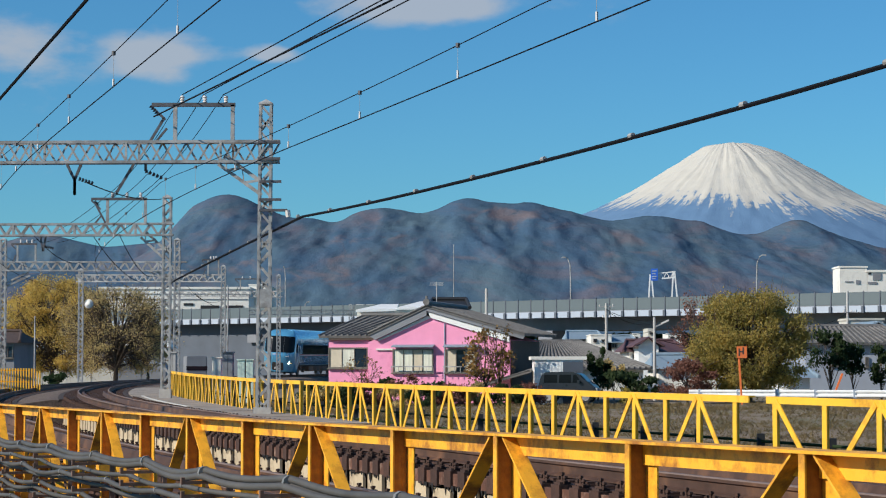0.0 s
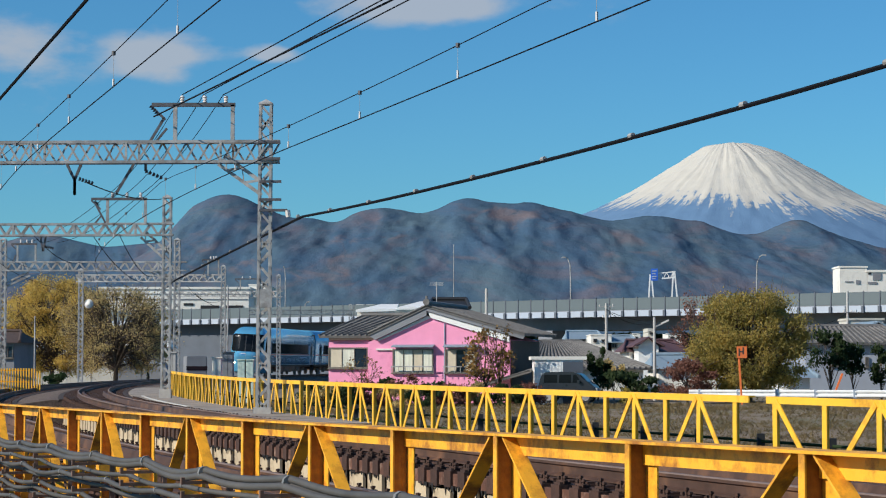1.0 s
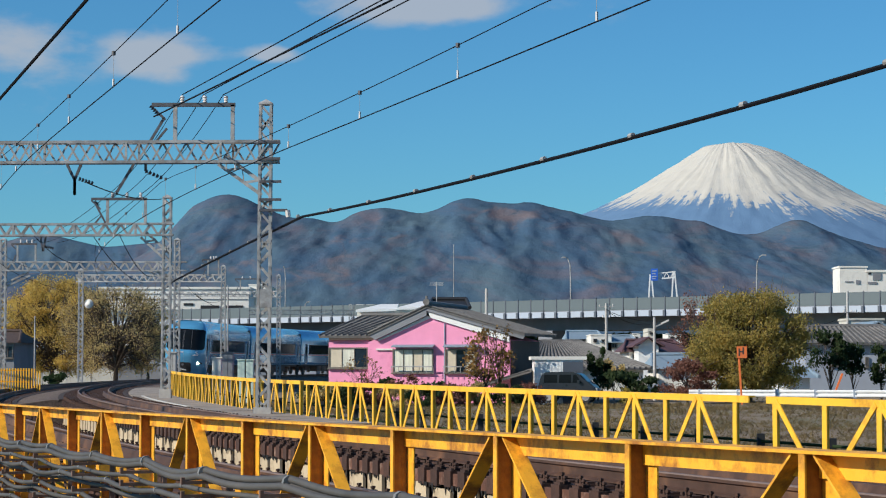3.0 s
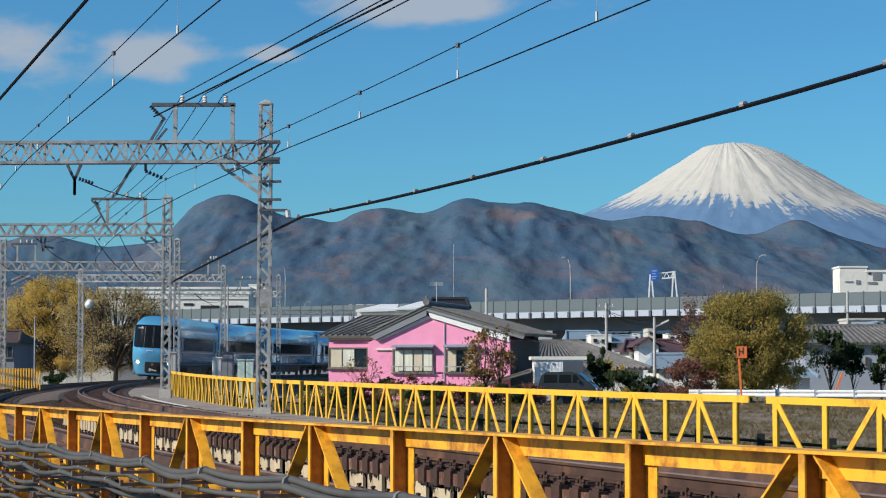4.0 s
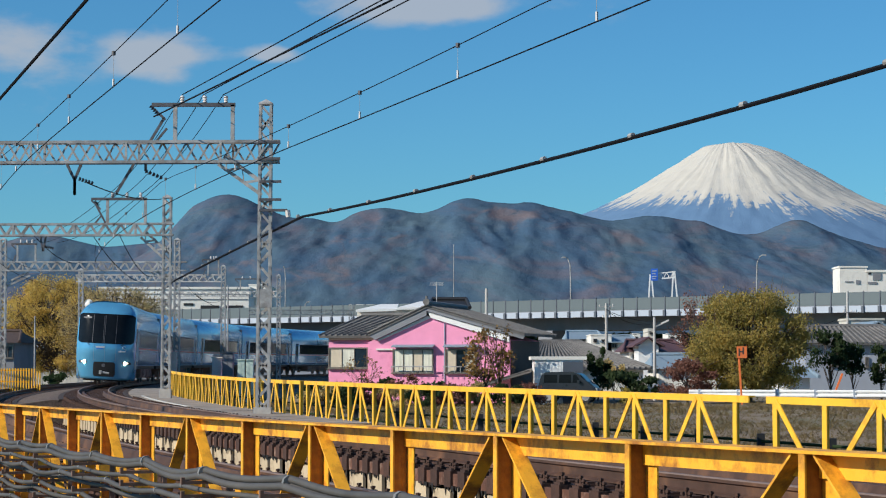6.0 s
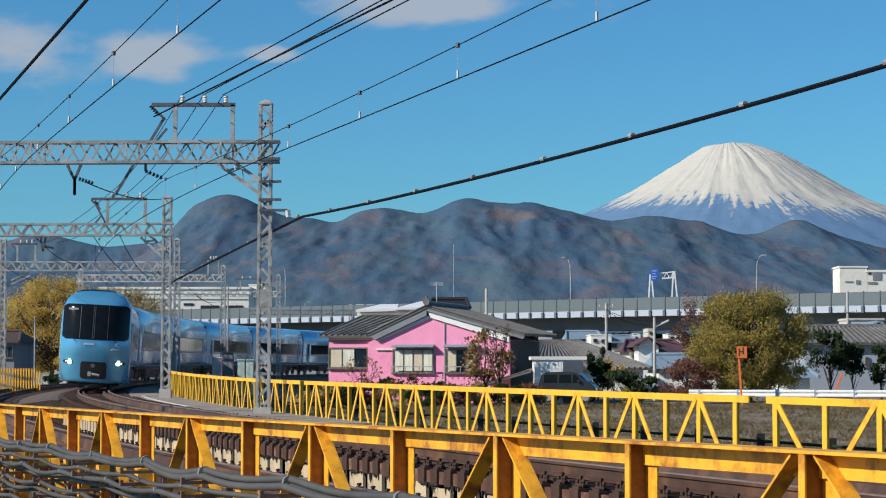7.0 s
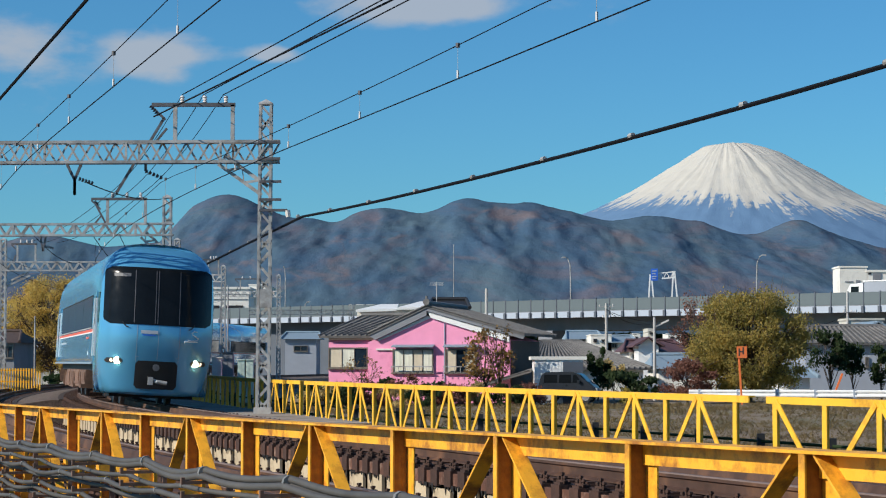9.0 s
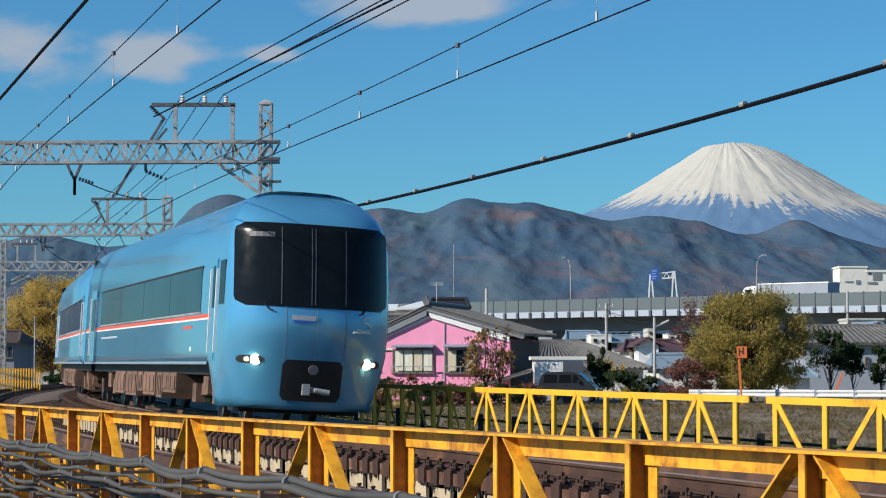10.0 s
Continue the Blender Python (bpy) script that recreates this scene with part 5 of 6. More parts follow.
def tiled_slope(bm, p0, p1, q0, q1, pitch=0.30, r=0.055, course=0.28):
    """Round tile rolls running down a slope from ridge p0-p1 to eave q0-q1, over a slab, with stepped courses."""
    p0, p1, q0, q1 = (Vector(v) for v in (p0, p1, q0, q1))
    n = max(2, int((q1 - q0).length / pitch))
    nor = (q1 - q0).cross(p0 - q0).normalized()
    if nor.z < 0:
        nor = -nor
    slab = [p0, p1, q1, q0]
    vs = [bm.verts.new(v) for v in slab] + [bm.verts.new(v - nor * 0.12) for v in slab]
    for f in ((0, 1, 2, 3), (7, 6, 5, 4), (0, 4, 5, 1), (1, 5, 6, 2), (2, 6, 7, 3), (3, 7, 4, 0)):
        bm.faces.new([vs[i] for i in f])
    m = max(2, int((p0 - q0).length / course))
    for i in range(n + 1):
        a, b = p0.lerp(p1, i / n), q0.lerp(q1, i / n)
        for k in range(m):
            bm_tube(bm, [a.lerp(b, k / m) + nor * 0.01, a.lerp(b, (k + 0.98) / m) + nor * 0.025], r, 6)
    for k in range(1, m):
        a, b = p0.lerp(q0, k / m) + nor * 0.012, p1.lerp(q1, k / m) + nor * 0.012
        bm_beam(bm, a, b, 0.025, 0.03)


def pink_house():
    d = DH
    c = Vector((hpx(745), d, 0))
    t = thing("house", "pink stucco house with grey tiled gable roofs", "house", Matrix.Translation(c) @ pose(0, 0, 0, 0, 0, -13) @ Matrix.Translation(-c))
    zg = -1.1
    # main gabled block
    ap = (hpx(758), hpy(548))
    xl, xr = hpx(648), hpx(905)
    el, er = hpy(606), hpy(602)
    bm = bmesh.new()
    bm_prism(bm, [(xl, zg), (xr, zg), (xr, er), (ap[0] + 0.1, ap[1] - 0.35), (xl, el)], 8.0, pose(0, d, 0))
    wall = part("wall", bm, PINK, t)
    # wing
    bm = bmesh.new()
    bm_box(bm, hpx(572), xl, d + 0.35, d + 7.0, zg, hpy(600))
    part("wing_wall", bm, PINK, t)
    bm = bmesh.new()
    bm_box(bm, hpx(574), hpx(664), d + 0.15, d + 0.33, hpy(602), hpy(594))
    part("eave_board", bm, WOODDARK, t, "dark brown eave board")
    ov = 0.28
    # main roof slopes, ridge running away from the camera
    rz_ = hpy(541)
    bm = bmesh.new()
    tiled_slope(bm, (ap[0], d - ov, rz_), (ap[0], d + 8.6, rz_), (hpx(650), d - ov, hpy(590)), (hpx(650), d + 8.6, hpy(590)))
    part("roof_slope", bm, TILE, t, "grey tiled roof slope")
    bm = bmesh.new()
    tiled_slope(bm, (ap[0], d - ov, rz_), (ap[0], d + 8.6, rz_), (hpx(934), d - ov, hpy(591)), (hpx(934), d + 8.6, hpy(591)))
    part("roof_slope", bm, TILE, t, "grey tiled roof slope")
    bm = bmesh.new()
    tiled_slope(bm, (hpx(600), d + 4.0, hpy(556)), (hpx(752), d + 4.0, hpy(556)), (hpx(556), d + 0.1, hpy(594)), (hpx(664), d + 0.1, hpy(594)))
    part("wing_roof", bm, TILE, t, "grey tiled wing roof with raised tile rolls")
    bm = bmesh.new()
    bm_tube(bm, [(hpx(598), d + 4.0, hpy(554)), (hpx(745), d + 4.0, hpy(554))], 0.12, 8)
    part("wing_ridge", bm, TILE, t)
    bm = bmesh.new()
    bm_tube(bm, [(ap[0], d - ov - 0.05, rz_ + 0.10), (ap[0], d + 8.6, rz_ + 0.10)], 0.15, 8)
    bm_tube(bm, [(ap[0], d - ov - 0.15, rz_ + 0.16), (ap[0], d - ov, rz_ + 0.16)], 0.17, 8)
    bm_beam(bm, (ap[0], d - ov - 0.08, rz_ + 0.25), (ap[0], d - ov - 0.08, rz_ + 0.46), 0.10)
    part("ridge", bm, TILE, t)
    # barge boards and trim under the gable
    def slat(nm, q, y0, y1, material, label):
        bm = bmesh.new()
        va = [bm.verts.new((hpx(a), y0, hpy(b))) for a, b in q]
        vb = [bm.verts.new((hpx(a), y1, hpy(b))) for a, b in q]
        bm.faces.new(va)
        bm.faces.new(vb[::-1])
        for i in range(4):
            bm.faces.new((va[i], vb[i], vb[(i + 1) % 4], va[(i + 1) % 4]))
        part(nm, bm, material, t, label)

    slat("barge_board", [(757, 545), (651, 593), (663, 602), (757, 559)], d - ov + 0.05, d - ov + 0.12, SHADECONC, "grey barge board")
    slat("barge_board", [(757, 545), (934, 595), (930, 601), (757, 551)], d - ov + 0.05, d - ov + 0.12, SHADECONC, "grey barge board")
    slat("gable_trim", [(757, 551.5), (905, 595), (905, 606), (764, 563)], d - ov + 0.14, d - 0.01, WHITE, "white gable trim")
    slat("gable_trim", [(757, 559.5), (668, 601), (668, 604), (764, 563)], d - 0.08, d - 0.01, WHITE, "thin white gable trim")
    bm = bmesh.new()
    bm_box(bm, hpx(760), hpx(769), d - 0.06, d, hpy(555), hpy(550))
    part("gable_vent", bm, BLACK, t)
    # windows, awnings
    window(t, 694, 768, 618, 660, d, 4, [CURTAIN, CURTAIN, SHUTTER, CURTAIN])
    window(t, 790, 846, 618, 660, d, 3, [SHUTTER, GLASSSIDE, CURTAIN])
    window(t, 573, 646, 615, 652, d + 0.35, 3, [SHUTTER, CURTAIN, GLASSSIDE])
    for a, b in ((694, 770), (788, 850)):
        bm = bmesh.new()
        bm_prism(bm, [(0, 0), (0.42, -0.10), (0.42, -0.14), (0, -0.06)], hpx(b) - hpx(a), Matrix(((0, 1, 0, hpx(a)), (-1, 0, 0, d), (0, 0, 1, hpy(610)), (0, 0, 0, 1))))
        part("awning", bm, ROOFGREY, t, "dark grey window awning")
        bm = bmesh.new()
        bm_box(bm, hpx(a), hpx(b), d - 0.35, d - 0.30, hpy(650), hpy(648))
        part("balcony_rail", bm, STEEL, t)
        for i in range(7):
            x = hpx(a) + (hpx(b) - hpx(a)) * i / 6
            bm = bmesh.new()
            bm_box(bm, x - 0.012, x + 0.012, d - 0.34, d - 0.31, hpy(660), hpy(650))
            part("baluster", bm, STEEL, t)
    bm = bmesh.new()
    bm_box(bm, hpx(664), hpx(694), d - 0.10, d, hpy(620), hpy(617))
    part("shutter_box", bm, PALEWALL, t)
    bm = bmesh.new()
    bm_tube(bm, [(hpx(788), d - 0.035, hpy(573)), (hpx(788), d - 0.035, zg)], 0.028, 8)
    part("downpipe", bm, GIRDER, t, "grey downpipe")
    bm = bmesh.new()
    bm_box(bm, hpx(905) + 0.01, hpx(905) + 0.05, d + 0.2, d + 7.8, zg, hpy(603))
    part("side_cladding", bm, WOODDARK, t, "dark brown side wall")
    bm = bmesh.new()
    bm_tube(bm, [(hpx(761), d + 1.5, rz_), (hpx(761), d + 1.5, hpy(497))], 0.025, 6)
    for k in range(4):
        bm_beam(bm, (hpx(761) - 0.35, d + 1.5, hpy(504) + k * 0.0 + 0.05 * k), (hpx(761) + 0.35, d + 1.5, hpy(504) + 0.05 * k), 0.012)
    part("aerial", bm, STEEL, t, "thin television aerial")
    # lean-to roof at the side
    bm = bmesh.new()
    tiled_slope(bm, (hpx(948), d - 1.0, hpy(655)), (hpx(930), d + 3, hpy(650)), (hpx(868), d - 1.4, hpy(678)), (hpx(880), d + 3, hpy(678)), 0.25, 0.03)
    part("lean_to_roof", bm, TILE, t, "grey corrugated lean-to roof")
    return t


pink_house()


def plain_house(px0, px1, ez, rz_, d, depth, wallm, roofm, label, hip=0.0, gable=False, wins=(), tiled=False, ridge_px=None):
    """A house: wall block, pitched roof with overhang, windows. ez and rz_ give eave and ridge in the elevation."""
    t = thing("house", label, "house", group="village houses")
    x0, x1 = hx(px0, d), hx(px1, d)
    ze, zr = hz(ez, d), hz(rz_, d)
    bm = bmesh.new()
    bm_box(bm, x0, x1, d, d + depth, -1.05, ze)
    wall = part("wall", bm, wallm, t)
    o = 0.45
    bm = bmesh.new()
    if gable:
        xm = (x0 + x1) / 2
        for xe in (x0 - o, x1 + o):
            if tiled:
                tiled_slope(bm, (xm, d - o, zr), (xm, d + depth + o, zr), (xe, d - o, ze), (xe, d + depth + o, ze))
            else:
                bm_prism(bm, [(xm, zr), (xe, ze), (xe, ze - 0.12), (xm, zr - 0.12)], depth + 2 * o, pose(0, d - o, 0))
        part("roof", bm, roofm, t)
        bm = bmesh.new()
        bm_prism(bm, [(x0, ze - 0.01), (x1, ze - 0.01), (xm, zr - 0.13)], 0.2, pose(0, d + 0.01, 0))
        part("gable", bm, wallm, t)
    else:
        ym = d + depth / 2
        hp = hip * (x1 - x0)
        ra, rb = (x0 - o + hp, x1 + o - hp) if ridge_px is None else (hx(ridge_px[0], ym), hx(ridge_px[1], ym))
        if tiled:
            tiled_slope(bm, (ra, ym, zr), (rb, ym, zr), (x0 - o, d - o, ze), (x1 + o, d - o, ze), 0.34, 0.07)
        a = [Vector(v) for v in ((x0 - o, d - o, ze), (x1 + o, d - o, ze), (x1 + o, d + depth + o, ze), (x0 - o, d + depth + o, ze))]
        r0, r1 = Vector((ra, ym, zr - 0.03)), Vector((rb, ym, zr - 0.03))
        va = [bm.verts.new(v - Vector((0, 0, 0.03))) for v in a] + [bm.verts.new(r0), bm.verts.new(r1)]
        for f in ((0, 1, 5, 4), (2, 3, 4, 5), (1, 2, 5), (3, 0, 4), (3, 2, 1, 0)):
            bm.faces.new([va[i] for i in f])
        part("roof", bm, roofm, t)
        bm = bmesh.new()
        bm_tube(bm, [r0 + Vector((0, 0, 0.06)), r1 + Vector((0, 0, 0.06))], 0.13, 8)
        for e, c in ((a[0], r0), (a[1], r1)):
            bm_tube(bm, [e + Vector((0, 0, 0.04)), c + Vector((0, 0, 0.06))], 0.10, 8)
        part("ridge", bm, roofm, t)
    for w in wins:
        window(t, *w, d, 2)
    return t


plain_house(934, 1138, 652, 604, 128, 10, PALEWALL, TILE, "low cream house with a broad grey hipped tile roof", tiled=True, ridge_px=(957, 1026))
plain_house(1112, 1205, 622, 602, 160, 8, PALEWALL, MAROON, "white house with a dark maroon roof", 0.15, wins=((1120, 1140, 628, 638), (1160, 1180, 628, 638)))
plain_house(1130, 1165, 612, 596, 156, 6, WHITE, MAROON, "white gabled house front with a maroon roof", gable=True)
plain_house(1165, 1270, 652, 628, 132, 7, PALEWALL, ROOFGREY, "low house with a smooth grey roof behind the shrubs", 0.1)
plain_house(1425, 1600, 607, 576, 125, 9, GREYWALL, TILE, "large grey-blue house with grey roof behind young trees", 0.14, tiled=True, wins=((1530, 1536, 632, 650), (1470, 1495, 632, 648)))
plain_house(1505, 1600, 600, 568, 150, 8, PALEWALL, ROOFGREY, "off-white house standing behind the grey one", gable=True, wins=((1546, 1558, 570, 587),))
plain_house(-70, 26, 606, 585, 150, 8, SHADECONC, WOODDARK, "grey house with a tiled roof beyond the line", 0.2, wins=((6, 24, 612, 634),))
plain_house(1072, 1120, 606, 594, 190, 8, PALEWALL, ROOFGREY, "small pale house in the distance", 0.1, wins=((1082, 1092, 608, 616),))
plain_house(1010, 1060, 600, 586, 200, 8, WHITE, ROOFGREY, "small white house in the distance", 0.1, wins=((1020, 1035, 602, 610),))
plain_house(1245, 1330, 640, 622, 140, 8, WHITE, TILE, "white house half hidden by the tree", 0.1)
plain_house(1385, 1432, 668, 655, 118, 4, WHITE, ROOFGREY, "low white outbuilding behind the tree", 0.1)
plain_house(214, 292, 616, 606, 205, 7, GREYWALL, WHITE, "low grey shed with a white roof edge beyond the trees", 0.05)
plain_house(60, 120, 622, 604, 215, 7, PALEWALL, ROOFGREY, "pale house glimpsed between the trees", 0.1, wins=((72, 84, 626, 634),))
plain_house(505, 560, 600, 588, 215, 7, GREYWALL, ROOFGREY, "grey house beside the line", 0.1, wins=((520, 545, 612, 622),))


def flat_block(px0, px1, top, d, depth, wallm, label, cat="building", bands=()):
    t = thing("building", label, cat, group="flat-roofed buildings")
    x0, x1 = hx(px0, d), hx(px1, d)
    bm = bmesh.new()
    bm_box(bm, x0, x1, d, d + depth, -1.0, hz(top, d))
    part("wall", bm, wallm, t)
    bm = bmesh.new()
    k = min(1.0, (x1 - x0) / 6)
    bm_box(bm, x0 - 0.2 * k, x1 + 0.2 * k, d - 0.2 * k, d + depth + 0.2 * k, hz(top, d), hz(top, d) + 0.35 * k)
    part("parapet", bm, wallm, t)
    for a, b, c, e, m in bands:
        bm = bmesh.new()
        bm_box(bm, hx(a, d), hx(b, d), d - 0.12, d + 0.02, hz(e, d), hz(c, d))
        part("window", bm, m, t)
    return t


flat_block(176, 440, 512, 330, 30, PALEWALL, "long white factory building with dark window openings",
           bands=((355, 388, 541, 548, BLACK), (325, 342, 537, 541, BLACK), (398, 430, 541, 548, BLACK), (180, 438, 529, 530.5, SHADECONC), (180, 438, 520, 521, SHADECONC)))
flat_block(1487, 1535, 474, 330, 6, PALEWALL, "white industrial building above the viaduct", bands=((1515, 1522, 496, 503, SHADECONC), (1496, 1510, 498, 500, SHADECONC)))
flat_block(1535.5, 1610, 482, 330, 6, PALEWALL, "low white wing of the industrial building", bands=((1537, 1542, 483, 486, BLACK), (1545, 1560, 484, 496, SHADECONC), (1536, 1552, 499, 503, SHADECONC)))
flat_block(1502, 1563, 567, 160, 4, CREAMWALL, "cream house wall with one window behind the grey roof", bands=((1549, 1557, 571, 584, BLACK),))
flat_block(1046, 1082, 594, 190, 6, PALEWALL, "small pale house beneath the viaduct", bands=((1050, 1056, 600, 606, BLACK), (1064, 1072, 601, 607, BLACK)))
flat_block(1088, 1100, 598, 196, 5, CREAMWALL, "small cream shed beneath the viaduct")
flat_block(1121, 1133, 591, 205, 4, PALEWALL, "narrow white house beneath the viaduct", bands=((1124, 1128, 596, 600, BLACK),))
flat_block(1146, 1160, 582, 215, 5, CREAMWALL, "pale green-grey house beneath the viaduct", bands=((1149, 1155, 588, 592, BLACK),))
flat_block(1182, 1206, 592, 205, 5, PALEWALL, "white low house beneath the viaduct", bands=((1186, 1192, 596, 600, BLACK), (1197, 1202, 596, 600, BLACK)))
flat_block(440, 470, 505, 340, 20, PALEWALL, "white block beside the factory")
flat_block(632, 700, 543, 300, 20, PALEWALL, "pale low warehouse behind the houses")


def warehouse():
    t = thing("warehouse", "white warehouse with a low faceted roof behind the house", "warehouse")
    d = 232.0
    bm = bmesh.new()
    bm_prism(bm, [(hx(632, d), -1), (hx(800, d), -1), (hx(800, d), hz(547, d)), (hx(632, d), hz(550, d))], 10, pose(0, d, 0))
    part("wall", bm, PALEWALL, t)
    bm = bmesh.new()
    for a, b, za, zb in ((630, 702, 549, 534), (702, 802, 545, 529)):
        vs = [bm.verts.new(v) for v in ((hx(a, d), d - 1.0, hz(za, d)), (hx(b, d), d - 1.0, hz(za - 2, d)), (hx(b, d), d + 10, hz(zb, d)), (hx(a + 40, d), d + 10, hz(zb, d)))]
        bot = [bm.verts.new(v.co - Vector((0, 0, 0.25))) for v in vs]
        bm.faces.new(vs)
        bm.faces.new(bot[::-1])
        for k in range(4):
            bm.faces.new((vs[k], bot[k], bot[(k + 1) % 4], vs[(k + 1) % 4]))
    part("roof", bm, WHITE, t, "white sloping roof")


warehouse()
# dark roof just behind the pink house
plain_house(772, 818, 546, 528, 122, 6, WOODDARK, BLACK, "dark roofed house rising behind the pink one", 0.12)


# ---- viaduct ----
VA, VB = Vector((hx(250, 305), 305, 0)), Vector((hx(1640, 220), 220, 0))
VDIR = (VB - VA).normalized()
VNOR = Vector((VDIR.y, -VDIR.x, 0))
VZ = 7.2


def v_pose(u, z=0.0, o=0.0):
    p = VA + VDIR * u + VNOR * o
    m = Matrix(((VDIR.x, -VNOR.x, 0, p.x), (VDIR.y, -VNOR.y, 0, p.y), (0, 0, 1, z), (0, 0, 0, 1)))
    return m


def viaduct():
    t = thing("viaduct", "grey expressway viaduct with pale girders and noise barriers", "viaduct", kind="structure")
    ln = 300
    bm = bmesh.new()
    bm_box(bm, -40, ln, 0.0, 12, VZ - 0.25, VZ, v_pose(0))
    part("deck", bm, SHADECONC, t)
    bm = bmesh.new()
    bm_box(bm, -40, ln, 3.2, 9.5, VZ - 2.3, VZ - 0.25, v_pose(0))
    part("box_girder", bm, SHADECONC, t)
    # dark wall added under the deck: its colour stands for the shade
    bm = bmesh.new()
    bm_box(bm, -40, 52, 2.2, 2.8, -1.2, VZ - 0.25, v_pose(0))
    part("abutment_wall", bm, STEELBLUE, t, "dark grey wall standing for the shade under the deck")
    bm = bmesh.new()
    bm_box(bm, -0.90, 0.90, -0.10, 0.05, VZ - 0.80, VZ - 0.10)
    facia = finish(bm, "fascia_panel", GIRDER)
    bm = bmesh.new()
    bm_box(bm, -0.98, 0.98, -0.04, 0.04, VZ + 0.0, VZ + 1.35)
    bar = finish(bm, "barrier_panel", BARRIER)
    bm = bmesh.new()
    bm_box(bm, -0.06, 0.06, -0.10, 0.06, VZ - 0.5, VZ + 1.45)
    bm_box(bm, -0.15, 0.15, -0.30, 0.0, VZ - 0.85, VZ - 0.15)
    post = finish(bm, "barrier_post", STEELBLUE)
    u = -10.0
    while u < 150:
        for nm, me in (("fascia_panel", facia), ("barrier_panel", bar), ("barrier_post", post)):
            ob = new(nm, me)
            ob.parent = t
            ob.matrix_basis = v_pose(u + (1.0 if nm == "barrier_post" else 0.0))
        u += 2.0
    for u in range(-30, 200, 26):
        bm = bmesh.new()
        bm_box(bm, u - 1.0, u + 1.0, 4, 8, -1.2, VZ - 2.3, v_pose(0))
        bm_box(bm, u - 1.1, u + 1.1, 1.5, 10.5, VZ - 3.4, VZ - 2.3, v_pose(0))
        part("pier", bm, SHADECONC, t, "concrete pier")


viaduct()


def v_depth(px):
    """Distance along the view at which a column of the picture meets the viaduct's front."""
    k = (px - 784) / 3750
    u = (k * VA.y - VA.x) / (VDIR.x - k * VDIR.y)
    return VA.y + VDIR.y * u


def street_lamp(px, py, lean):
    d = v_depth(px) + 1.0
    t = thing("street_lamp", "slender grey street lamp on the viaduct", "street lamp", group="viaduct lamps")
    x, z1 = hx(px, d), hz(py, d)
    h = z1 - VZ
    bm = bmesh.new()
    bm_tube(bm, [(x, d, VZ), (x, d, VZ + h * 0.6), (x - lean * 0.05, d, VZ + h * 0.86), (x - lean * 0.3, d, VZ + h * 0.97), (x - lean * 0.6, d, z1)], 0.09, 8, 0.06)
    part("pole", bm, STEEL, t)
    bm = bmesh.new()
    bm_box(bm, min(x - lean * 0.55, x - lean * 1.05), max(x - lean * 0.55, x - lean * 1.05), d - 0.12, d + 0.12, z1 - 0.05, z1 + 0.1)
    part("lamp_head", bm, STEEL, t)


street_lamp(1010, 456, 1)
street_lamp(1340, 452, -1)
street_lamp(505, 473, 0.3)
street_lamp(540, 535, -0.6)


def sign_gantry():
    t = thing("sign_gantry", "white road sign gantry with a small blue sign", "sign gantry")
    d = v_depth(1175) + 2
    for a, b in ((1151, 1148), (1153, 1157), (1192, 1189), (1194, 1199)):
        bm = bmesh.new()
        bm_beam(bm, at(a, 480 if a > 1170 else 486, d), at(b, 532, d), 0.16)
        part("leg", bm, WHITE, t)
    for y in (481, 491):
        bm = bmesh.new()
        bm_beam(bm, at(1166, y + 3, d), at(1196, y, d), 0.14)
        part("crossbar", bm, WHITE, t)
    bm = bmesh.new()
    for k in range(4):
        bm_beam(bm, at(1168 + k * 6, 494 if k % 2 else 483, d), at(1174 + k * 6, 482 if k % 2 else 493, d), 0.08)
    part("lattice", bm, WHITE, t)
    bm = bmesh.new()
    bm_box(bm, hx(1152, d), hx(1164, d), d - 0.3, d - 0.2, hz(497, d), hz(476, d))
    s = part("sign", bm, BLUESIGN, t, "blue sign with illegible pale bars")
    for k, (a, b) in enumerate(((479, 481), (484, 486), (489, 491), (493, 494.5))):
        bm = bmesh.new()
        bm_box(bm, hx(1154, d), hx(1162 - k % 2 * 2, d), d - 0.33, d - 0.3, hz(b, d), hz(a, d))
        part("sign_bar", bm, GIRDER, s)


sign_gantry()


def utility_pole(px, top, d, label, arms=(), r=0.11, foot=None):
    t = thing("utility_pole", label, "utility pole", group="utility poles")
    x = hx(px, d)
    bm = bmesh.new()
    bm_tube(bm, [(x, d, -1.1), (x, d, hz(top, d))], r, 10, r * 0.75)
    part("pole", bm, CONCRETE if r > 0.06 else STEEL, t)
    for py, a, b in arms:
        bm = bmesh.new()
        bm_beam(bm, at(a, py, d), at(b, py, d), 0.08)
        part("crossarm", bm, STEEL, t)
        for q in (a + 1, (a + b) / 2 + 3, b - 1):
            bm = bmesh.new()
            bm_tube(bm, [at(q, py, d), at(q, py - 4, d)], 0.06, 6)
            part("insulator", bm, PORCELAIN, t)
    return t


utility_pole(1073, 537, 185, "concrete utility pole with crossarms over the roofs", ((543, 1060, 1086), (562, 1066, 1080)), 0.16)
lamp_pole = utility_pole(1158, 562, 112, "grey concrete pole by the road with a lamp arm", (), 0.10)
bm = bmesh.new()
bm_beam(bm, at(1159, 579, 111.9), at(1182, 568, 111.9), 0.07)
lamp_arm = part("lamp_arm", bm, STEEL, lamp_pole)
bm = bmesh.new()
bm_beam(bm, at(1170, 573, 111.8), at(1183, 567, 111.8), 0.16, 0.09)
part("lamp_head", bm, PALEWALL, lamp_arm)
utility_pole(861, 511, 170, "grey concrete pole behind the pink house", (), 0.17)
